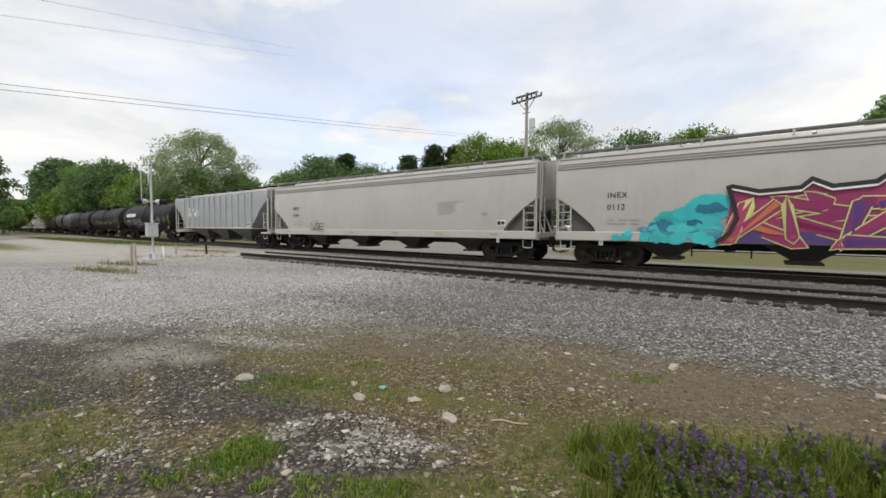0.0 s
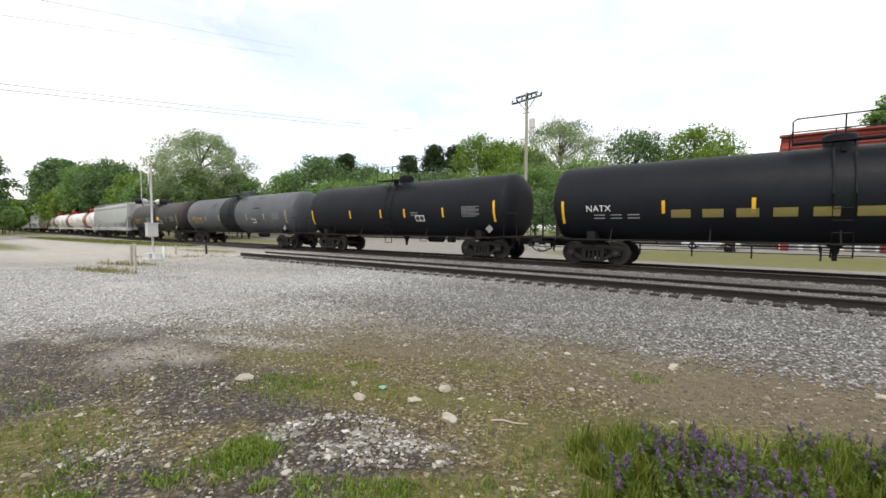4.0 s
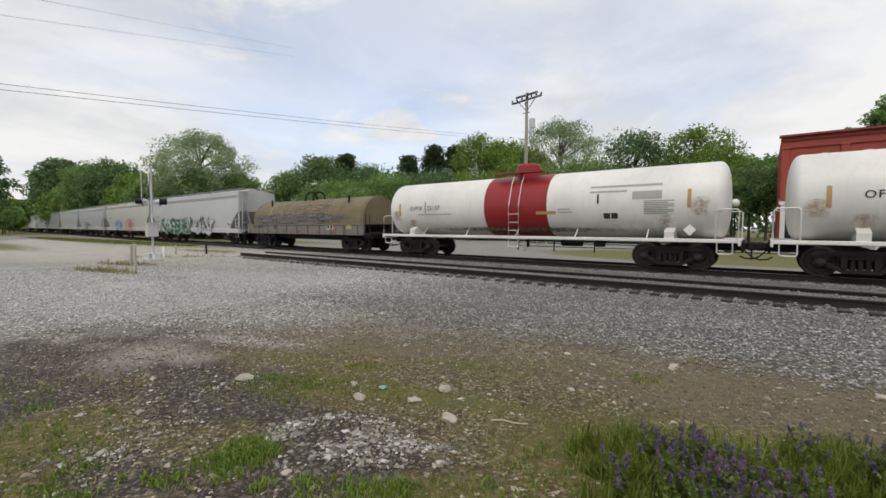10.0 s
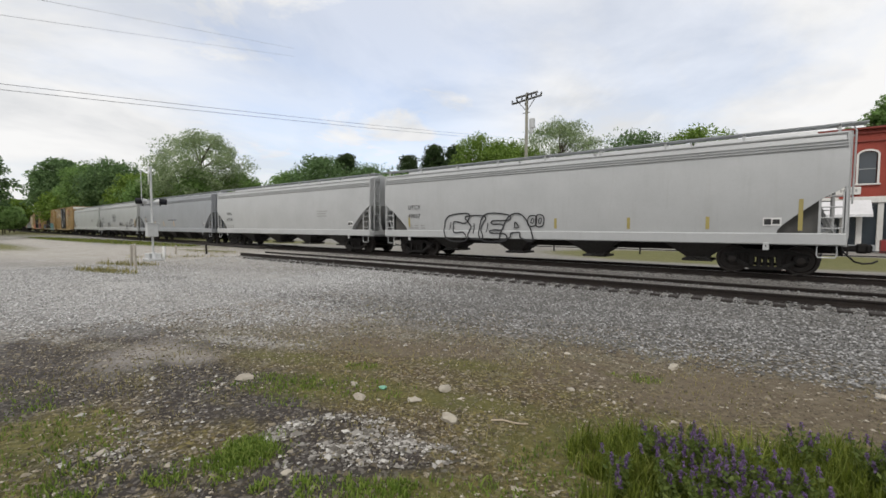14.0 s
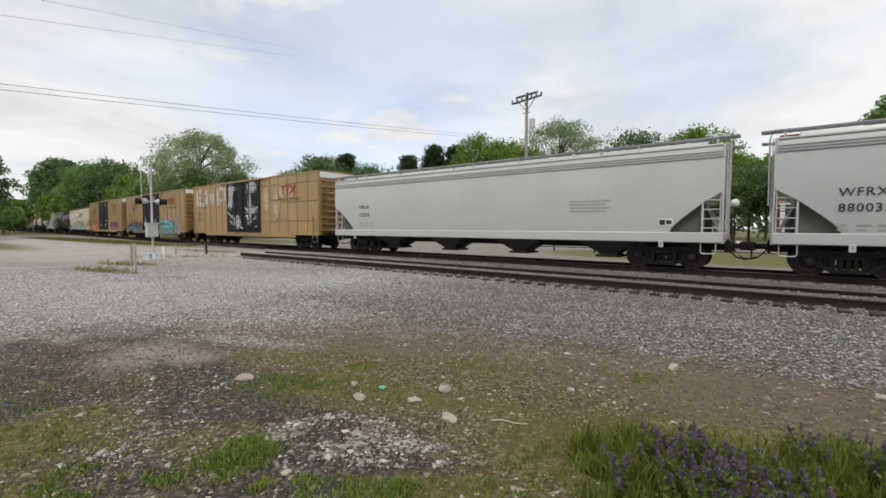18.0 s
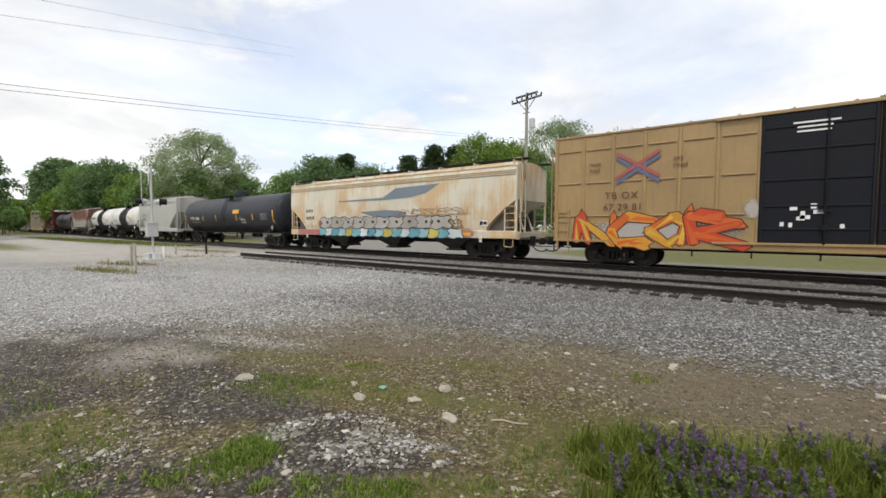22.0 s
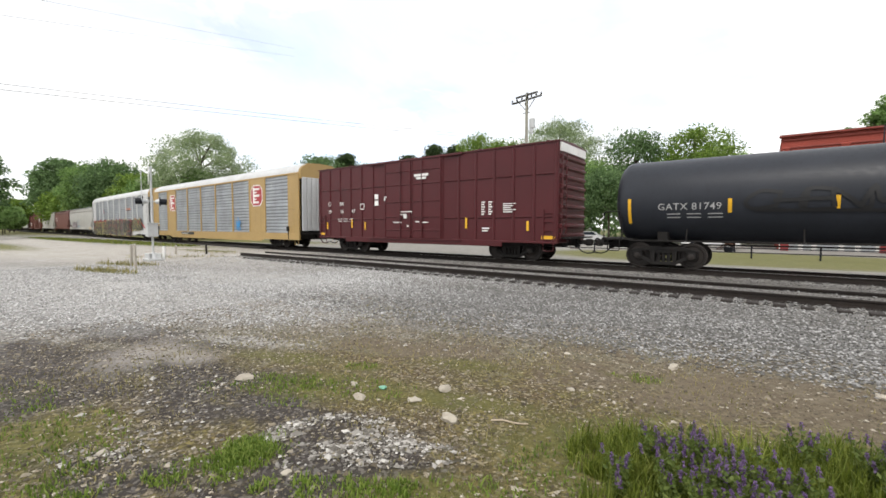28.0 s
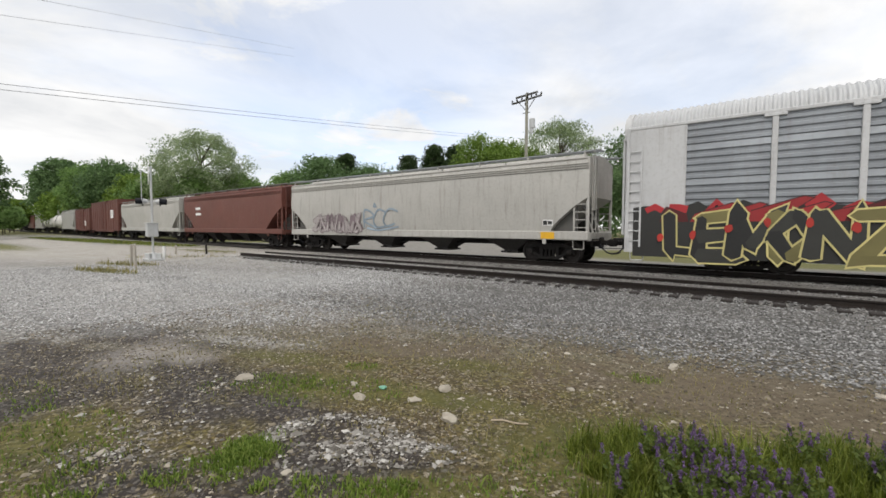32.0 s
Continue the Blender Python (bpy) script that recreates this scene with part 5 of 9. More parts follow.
# 1: white hopper with a large colour piece
car, surf, L = pellet(12.9, -6.9, WHITE, "off-white covered hopper car with a large colourful graffiti piece", ("INEX", "0112", 2.05, 2.62))
rng = random.Random(4)
for i in range(46):
    s = Shape()
    x = rng.triangular(-7.6, -3.9, -4.6)
    tall = 1.05 + 1.55 * (x + 7.8) / 3.6
    blob(s, surf, x, rng.uniform(1.1, tall), rng.uniform(0.08, 0.18) + 0.28 * (x + 7.6) / 3.7, rng.uniform(0.07, 0.16) + 0.22 * (x + 7.6) / 3.7, 0.022 + i * 0.0004, rng)
    part("graffiti_cloud", s, spray((0.03, 0.40, 0.42)), car)
for i in range(15):
    s = Shape()
    x = rng.uniform(-6.6, -4.1)
    blob(s, surf, x, rng.uniform(1.2, 1.5 + 0.35 * (x + 6.6)), rng.uniform(0.10, 0.34), rng.uniform(0.08, 0.2), 0.042 + i * 0.0004, rng)
    part("graffiti_spot", s, spray((0.012, 0.15, 0.24)), car)
s = Shape()
ridge = [(-3.9, 2.75), (-3.2, 2.55), (-2.2, 2.62), (-1.95, 2.86), (-1.5, 2.62), (-0.6, 2.70), (-0.35, 2.92), (0.1, 2.66), (1.1, 2.74), (1.4, 3.0), (1.8, 2.7), (2.9, 2.8), (3.3, 2.95), (3.8, 2.72), (5.2, 2.75), (5.5, 2.95), (6.0, 2.68), (7.0, 2.6)]
s.add([surf(x, z, 0.050) for x, z in [(-4.1, 1.0), (7.0, 1.0)] + ridge[::-1]], [tuple(range(len(ridge) + 2))])
part("graffiti_field", s, spray((0.26, 0.022, 0.10)), car, "magenta graffiti field")
s = Shape()
s.add([surf(x, z, 0.0515) for x, z in ((-4.1, 1.0), (7.0, 1.0), (6.9, 1.42), (2.5, 1.36), (-1.5, 1.44), (-3.8, 1.38))], [tuple(range(6))])
part("graffiti_base", s, spray((0.055, 0.022, 0.13)), car, "purple graffiti base")
wild(car, surf, -3.6, 6.9, 1.12, 2.25, "KRESNARE", [(0.28, 0.022, 0.105), (0.22, 0.02, 0.10), (0.32, 0.035, 0.10), (0.14, 0.02, 0.12)], [(0.50, 0.56, 0.18), (0.40, 0.47, 0.15)], 6, 0.035, 0.095, 0.15, 1.15, [(0.42, 0.12, 0.04), (0.26, 0.02, 0.10), (0.07, 0.025, 0.15)])
s = Shape()
ribbon(s, surf, ridge, 0.07, 0.150)
part("graffiti_outline", s, spray((0.72, 0.72, 0.70)), car)
s = Shape()
ribbon(s, surf, [(-4.3, 1.0), (-3.95, 1.3), (-3.75, 1.8), (-3.85, 2.3), (-4.0, 2.8)] + [(x, z + 0.09) for x, z in ridge], 0.13, 0.152)
part("graffiti_outline", s, spray((0.01, 0.01, 0.012)), car)

# 2: white hopper
car, surf, L = pellet(-7.75, -27.95, WHITE, "off-white covered hopper car with curved sides", ("INEX", "0190", 2.3, 2.62))
tag(car, surf, -L / 2 + 4.3, -L / 2 + 5.6, 1.35, 1.75, 3, (0.04, 0.04, 0.04), 3, 0.05)
sill_face = lambda x, z, off: (x, -1.604 - off, z)
for x in (-8.6, -4.9, -2.0, 1.6, 4.6, 7.8):
    bars(car, sill_face, [(x, 1.14, 0.46, 0.07)], STRIPE_D, "reflector")
bars(car, surf, [(4.75, 2.72 - k * 0.088, (1.6, 1.2, 0.98, 1.12, 1.05, 1.22, 0.92, 0.86)[k], 0.042) for k in range(8)], paint("stencil_grey", (0.17, 0.17, 0.165)), "stencil_line")
bars(car, surf, [(L / 2 - 2.75, 2.02, 0.32, 0.16)], paint("smudge_grey", (0.30, 0.30, 0.29)))
# 3: grey ribbed three-bay hopper
car, surf, L = pellet(-28.95, -46.5, GREY, "grey ribbed three-bay covered hopper car", None, 3, "ribbed", trim=paint("roof_cream_paint", (0.50, 0.49, 0.45)), walk_mat=RUNNING)
side = lambda x, z, off: (x, -1.575 - off, z)
for k, (w, x, z) in enumerate((("AE", 3.25, 2.95), ("X", 4.35, 2.95), ("100", 3.25, 2.5), ("16", 4.45, 2.5))):
    s = Shape()
    s.add([side(-L / 2 + x - 0.06, z - 0.08, 0.008), side(-L / 2 + x + 0.2 * len(w) + 0.06, z - 0.08, 0.008), side(-L / 2 + x + 0.2 * len(w) + 0.06, z + 0.27, 0.008), side(-L / 2 + x - 0.06, z + 0.27, 0.008)], [(0, 1, 2, 3)])
    part("mark_patch", s, LETTER_W, car)
    lettering(car, side, w, -L / 2 + x, z, 0.25, LETTER, "reporting_letters", off=0.014)
bars(car, side, [(-L / 2 + 4.9, 2.45, 0.8, 0.55)], paint("faded_patch_grey", (0.44, 0.47, 0.48)), "paint_patch")
reflectors(car, side, [-L / 2 + 2.7, -L / 2 + 6.0, -L / 2 + 9.0], 1.5, 0.35, STRIPE)


def notice_board(car, surf, x, z):
    """A white-framed board with two black fields."""
    bars(car, surf, [(x, z, 0.62, 0.30)], LETTER_W, "notice_board", 0.012)
    bars(car, surf, [(x + 0.04, z + 0.04, 0.25, 0.22), (x + 0.33, z + 0.04, 0.25, 0.22)], LETTER, "notice_field", 0.018)


def diamond(car, surf, x, z, r=0.21):
    """A white diamond placard."""
    s = Shape()
    s.add([surf(x - r, z, 0.03), surf(x, z - r, 0.03), surf(x + r, z, 0.03), surf(x, z + r, 0.03)], [(0, 1, 2, 3)])
    part("placard", s, LETTER_W, car, "white diamond placard")


def black_tank(front, rear, material, label, letters=None, colour=LETTER_W, stripe=STRIPE, band=None, **kw):
    at, L = spot(front, rear)
    car, surf = tank(at, L, material, label, **kw)
    add(car)
    if letters:
        lettering(car, surf, letters, -L / 2 + 1.6, 2.12, 0.33, colour, "reporting_mark", 1.08)
        bars(car, surf, [(-L / 2 + 1.9 + i * 0.62, 1.96 - j * 0.12, 0.42, 0.035) for i in range(3) for j in range(2)], FAINT if colour is LETTER_W else colour)
    if stripe:
        reflectors(car, surf, [-L / 2 + 3.7, -L / 2 + 6.3, L / 2 - 6.4, L / 2 - 3.8] if letters == "GATX 81749" else [-L / 2 + 4.3, -L / 2 + 6.9, L / 2 - 6.4, L / 2 - 3.8], 2.0, 0.46, stripe)
        reflectors(car, surf, [-L / 2 + 0.6], 1.65, 0.9, stripe)
        reflectors(car, surf, [L / 2 - 0.85], 1.75, 0.95, stripe)
    dim = paint("tank_stencil", (0.16, 0.16, 0.165)) if colour is not LETTER else FAINT
    bars(car, surf, [(L / 2 - 2.6, 2.0 + 0.065 * k, 1.0 - 0.2 * (k % 3 == 0), 0.035) for k in range(8)] + [(L / 2 - 5.9, 2.1, 0.6, 0.05), (L / 2 - 5.9, 2.22, 0.5, 0.05)], dim)
    notice_board(car, surf, L / 2 - 5.6 if material is not TANK_WHITE else L / 2 - 4.1, 1.80)
    if band:
        part("centre_band", tank_band(band[0], band[1], kw.get("r", 1.55), kw.get("zc", 2.5)), band[2], car, band[3])
    return car, surf, L


# 4: black tank car with a white company name, drawn as plain blocks
car, surf, L = black_tank(-47.9, -65.1, BLACK, "black tank car with a white block name and graffiti")
for i in range(6):
    x = -6.80 + i * 0.60
    bars(car, surf, [(x, 2.61, 0.50, 0.40)], LETTER_W, "name_block")
lettering(car, surf, "PROX 77125", -6.80, 2.04, 0.30, LETTER_W, "reporting_mark")
bars(car, surf, [(-6.75 + i * 0.6, 1.86 - j * 0.12, 0.42, 0.04) for i in range(3) for j in range(2)], FAINT)
graffiti(car, surf, -4.2, -1.0, 1.42, 2.2, "SORES", None, (0.34, 0.34, 0.35), 8, None, 0.045, True, swell=1.3)
haze(car, surf, -4.3, -0.9, 1.45, 2.15, [(0.05, 0.05, 0.055)], 18, 0.5, 0.012)
tag(car, surf, -1.0, -0.2, 1.65, 2.0, 3, (0.32, 0.32, 0.33), 9, 0.05)
tag(car, surf, L / 2 - 4.6, L / 2 - 3.3, 2.1, 2.45, 4, (0.34, 0.34, 0.35), 10, 0.05)
# 5, 6: black tank cars
car, surf, L = black_tank(-66.9, -85.0, BLACK, "black tank car with yellow stripes", "NATX")
bars(car, surf, [(-L / 2 + 4.6 + i * 0.95, 1.85, 0.6, 0.28) for i in range(7)], paint("faded_tag_yellow", (0.20, 0.17, 0.05)), "faded_tag")
car, surf, L = black_tank(-86.8, -101.9, BLACK, "black tank car with a grey stencil")
# 7, 8: weathered grey-black tanks
car, surf, L = black_tank(-103.6, -121.7, SOOT, "weathered grey-black tank car with streaked sides", "UTLX 665181", LETTER_Y, STRIPE_D, (-1.9, 0.8, BLACK, "fresh black centre band"))
tag(car, surf, -L / 2 + 5.5, -L / 2 + 6.3, 3.1, 3.5, 2, (0.03, 0.03, 0.03), 12, 0.05)
s = Shape()
for x in (4.2, 4.5, 3.9):
    stroke(s, surf, [(x, 3.7), (x + 0.05, 2.9), (x, 1.9)], 0.42, 0.010)
part("spill_stain", s, BLACK, car, "dark spill stain")
car, surf, L = black_tank(-123.4, -139.15, SOOT_BROWN, "brownish weathered tank car with a dark centre band", "UTLX 647445", LETTER_Y, STRIPE_D, (-1.0, 1.1, BLACK, "fresh black centre band"))
tag(car, surf, -L / 2 + 5.4, -L / 2 + 6.9, 1.7, 2.5, 5, (0.40, 0.40, 0.40), 13, 0.05)
bars(car, surf, [(1.3, 2.15, 0.75, 0.36)], STRIPE, "warning_label")
# 9: white hopper with tags
car, surf, L = pellet(-140.75, -159.6, PALE, "white covered hopper car with black line tags", ("UTCX", "46107"))
INK = (0.03, 0.03, 0.035)
graffiti(car, surf, -6.75, -4.65, 1.08, 2.2, "LEBE", None, INK, 20, None, 0.04, swell=1.2, barbs=0.3)
for i, (a, b, c, d) in enumerate(((-4.25, -3.4, 1.6, 2.15), (-2.6, 0.2, 1.35, 1.9), (0.9, 2.0, 1.35, 1.85), (2.8, 4.6, 1.5, 2.05), (4.8, 6.2, 1.5, 1.95), (6.3, 7.9, 1.5, 2.05))):
    tag(car, surf, a, b, c, d, 3 if b - a < 1.3 else 5, INK, 21 + i, 0.06)
tag(car, surf, -9.1, -8.2, 2.5, 3.0, 4, INK, 29, 0.05)
reflectors(car, surf, [7.98], 1.42, 0.75, STRIPE_D)
# 10 to 12: white tank cars with a red centre band
for i, (front, rear, num) in enumerate(((-161.15, -176.6, "25161"), (-178.15, -193.8, "25163"), (-195.3, -211.1, "25157"))):
    car, surf, L = black_tank(front, rear, TANK_WHITE, "white tank car with a red centre band and red dome", None, LETTER, None, (-1.6, 1.5, RED, "red centre band"), r=1.40, zc=2.48, gear=RUNNING, deck_mat=TANK_WHITE, dome="tall", sills=True, dome_mat=RED)
    lettering(car, surf, "OFFX", -L / 2 + 1.7, 2.36, 0.31, LETTER, "reporting_letters", 1.15)
    lettering(car, surf, num, -L / 2 + 2.85, 2.36, 0.31, LETTER, "car_number", 1.1)
    bars(car, surf, [(-L / 2 + 2.7, 2.2, 0.06, 0.6)], paint("brown_stripe", (0.16, 0.09, 0.05)), "stripe")
    bars(car, surf, [(L / 2 - 4.6, 3.05, 2.6, 0.07), (L / 2 - 4.6, 2.85, 1.4, 0.07), (L / 2 - 3.0, 2.55, 1.0, 0.30), (-L / 2 + 2.2, 2.12, 2.2, 0.05)], FAINT)
    for x, a, b in ((-L / 2 + 1.75, 1.35, 2.0), (L / 2 - 1.9, 1.35, 2.1), (-L / 2 + 0.7, 1.7, 2.5), (L / 2 - 0.8, 1.8, 2.7)):
        haze(car, surf, x - 0.45, x + 0.45, a, b, [(0.40, 0.30, 0.20)], 80 + i, 0.48, 0.010, "rust stain")
    # a darker band low on the shell
    haze(car, surf, -L / 2 + 1.0, L / 2 - 1.0, 1.25, 1.55, [(0.16, 0.135, 0.11)], 84 + i, 0.6, 0.009, "dark band along the underside")
    diamond(car, surf, 4.6, 1.60)
    diamond(car, surf, 5.08, 1.60)
    bars(car, surf, [(L / 2 - 4.3, 2.42, 0.07, 0.38)], LETTER, "stripe")
    bars(car, surf, [(L / 2 - 1.2, 2.2, 0.12, 0.65), (-L / 2 + 0.9, 2.1, 0.12, 0.65), (1.0, 2.05, 0.9, 0.13)], paint("rust_stripe", (0.40, 0.25, 0.10)), "rust_stain")
# 13: coil car
at, L = spot(-212.95, -226.4)
car = add(coil_car(at, L, "olive-brown covered coil car with stained sides"))
lettering(car, lambda x, z, off: (x, -1.515 - off, z), "NS  167354", -L / 2 + 1.0, 1.38, 0.28, LETTER, "reporting_mark")
graffiti(car, round_side(1.43, 1.98), -0.6, 3.6, 2.45, 2.95, "CASO", None, (0.185, 0.15, 0.10), 30, None, 0.07, True)
skirt = lambda x, z, off: (x, -1.44 - off, z)
haze(car, skirt, -L / 2 + 0.9, L / 2 - 0.3, 1.72, 2.42, [(0.10, 0.095, 0.10), (0.17, 0.16, 0.17)], 32, 0.9, 0.012, "grey painted-over band along the cover")
wild(car, skirt, -L / 2 + 1.4, L / 2 - 4.0, 1.75, 2.25, "SAKNORECK", [(0.12, 0.10, 0.095), (0.16, 0.14, 0.13)], (0.055, 0.05, 0.045), 31, 0.03, 0.03)
coil_side = lambda x, z, off: (x, -1.53 - off, z)
bars(car, coil_side, [(-L / 2 + 0.4, 1.42, 0.3, 0.2)], STRIPE_D, "yellow_mark")
bars(car, coil_side, [(L / 2 - 1.5, 1.36, 0.48, 0.24)], STRIPE_D, "yellow_mark")
notice_board(car, coil_side, L / 2 - 3.4, 1.34)
bars(car, coil_side, [(-L / 2 + 3.9, 1.32, 0.35, 0.32)], LETTER, "dark_panel")
rng = random.Random(33)
bars(car, coil_side, [(-L / 2 + 1.2 + i * 0.95, 1.12, rng.uniform(0.15, 0.3), 0.09) for i in range(12)], paint("rust_brown_mark", (0.13, 0.06, 0.03), amount=0.5), "rust_mark")
for x in (-3.6, -2.2, 3.3):
    part("cover_hoop", Shape().prism([(y * 1.016, 1.98 + (z - 1.98) * 1.016) for y, z in [(-1.42 * math.cos(math.pi * i / 16), 1.98 + 1.42 * math.sin(math.pi * i / 16)) for i in range(17)]][::-1], x - 0.035, x + 0.035, "x"), paint("pale_hoop", (0.27, 0.22, 0.12), amount=0.5), car, "pale hoop round the cover")
# 14: white hopper with a green piece
car, surf, L = pellet(-227.6, -247.6, PALE, "pale grey covered hopper car with green graffiti letters", ("UTCX", "49028", 1.4, 2.35))
haze(car, surf, -2.0, 1.3, 1.6, 2.45, [(0.22, 0.23, 0.23), (0.28, 0.285, 0.285)], 43, 0.9, 0.012, "grey sprayed haze behind green letters")
wild(car, surf, -7.2, 0.9, 1.0, 2.12, "NOSERI", [(0.012, 0.095, 0.045), (0.014, 0.115, 0.05), (0.010, 0.085, 0.04)], (0.45, 0.50, 0.48), 41, 0.035, 0.04, 0.16, 1.15, [(0.008, 0.05, 0.028)], 1)
wild(car, surf, 1.9, 5.4, 1.0, 2.05, "CHEST", [(0.41, 0.42, 0.425)], (0.045, 0.05, 0.045), 42, 0.035, 0.03, 0.12, 1.1)
tag(car, surf, 1.35, 1.75, 1.75, 2.1, 2, (0.06, 0.07, 0.06), 48, 0.035)
# 15: hopper with faded blue and red pieces
car, surf, L = pellet(-248.7, -267.95, CREAM, "off-white covered hopper car with faded blue and red graffiti", ("WFRX", "877529"))
haze(car, surf, -5.85, -1.1, 1.0, 2.45, [(0.36, 0.40, 0.46), (0.27, 0.34, 0.45), (0.33, 0.37, 0.44)], 15, 0.6, 0.014, "faded blue sprayed haze")
tag(car, surf, -5.7, -1.3, 1.25, 2.2, 7, (0.22, 0.29, 0.42), 16, 0.07)
haze(car, surf, 0.6, 3.9, 1.2, 2.2, [(0.42, 0.33, 0.31)], 17, 0.5, 0.012)
graffiti(car, surf, 0.5, 3.8, 0.98, 2.2, "OKRS", None, (0.44, 0.085, 0.07), 44, None, 0.045, True, swell=1.3)
graffiti(car, surf, 0.6, 3.7, 1.05, 2.1, "AEOB", None, (0.44, 0.10, 0.08), 47, None, 0.025, True, base=0.05, swell=1.1)
reflectors(car, surf, [0.08, 2.2, 5.34], 1.45, 0.45, STRIPE_D)
reflectors(car, surf, [7.58], 1.42, 0.88, STRIPE)
# 16: hopper with a bubble tag
car, surf, L = pellet(-270.15, -288.85, PALE, "off-white covered hopper car with a black bubble tag", ("UTCX", "49037"))
graffiti(car, surf, -5.0, -0.7, 0.96, 2.05, "CIEA", None, (0.02, 0.02, 0.022), 45, None, 0.06, True, swell=1.2)
graffiti(car, surf, -0.65, 0.05, 1.55, 2.0, "OO", None, (0.02, 0.02, 0.022), 46, None, 0.05, True, swell=1.1)
reflectors(car, surf, [0.5, 3.35, 5.86], 1.45, 0.42, STRIPE_D)
reflectors(car, surf, [8.25], 1.42, 0.95, STRIPE_D)
reflectors(car, surf, [-L / 2 + 1.75], 1.5, 0.5, STRIPE_D)
# 17, 18: plain hoppers
car, surf, L = pellet(-290.0, -309.1, PALE, "plain off-white covered hopper car", ("WFRX", "877604"))
bars(car, surf, [(L / 2 - 5.0, 2.3, 0.9, 0.06), (L / 2 - 5.0, 2.45, 1.1, 0.06), (L / 2 - 5.0, 2.15, 1.0, 0.06)], FAINT)
car, surf, L = pellet(-310.2, -329.6, SLATE, "pale grey covered hopper car with yellow stripes", ("AEX", "21257"), walk_mat=GREY)
reflectors(car, surf, [-L / 2 + 1.9], 1.42, 0.95, STRIPE)
reflectors(car, surf, [-L / 2 + 5.0, -L / 2 + 7.6, -L / 2 + 10.4], 1.5, 0.5, STRIPE)
bars(car, surf, [(-L / 2 + 8.9, 2.1, 2.4, 0.07)], LETTER)
# 19: tagged hopper
car, surf, L = pellet(-330.8, -349.6, PALE, "pale grey covered hopper car with black tags", ("WFRX", "880035", 1.5, 2.42, 0.34))
haze(car, surf, 6.3, 7.9, 1.95, 2.5, [(0.27, 0.275, 0.28)], 56, 0.9, 0.012, "grey sprayed smear")
for i, (a, b, c, d, n) in enumerate(((-4.85, -3.4, 1.5, 2.0, 4), (1.3, 3.25, 1.62, 2.0, 7), (4.45, 5.6, 1.45, 1.9, 4), (4.7, 5.4, 1.1, 1.35, 2), (6.0, 7.2, 1.5, 2.0, 4))):
    tag(car, surf, a, b, c, d, n, (0.025, 0.025, 0.03), 50 + i, 0.065)
graffiti(car, surf, -2.05, -0.3, 2.25, 2.95, "OBER", None, (0.025, 0.025, 0.03), 57, None, 0.05, True, swell=1.15)
reflectors(car, surf, [8.24], 1.42, 0.9, STRIPE)
reflectors(car, surf, [-2.6, 0.1, 3.5], 1.45, 0.38, STRIPE_D)
# 20: plain hopper
car, surf, L = pellet(-350.85, -370.9, FRESH, "plain white covered hopper car", ("NRLX", "62202", 2.25, 2.55))
bars(car, surf, [(L / 2 - 5.2, 2.5 - i * 0.13, 1.6 - 0.2 * (i % 2), 0.06) for i in range(4)], FAINT)
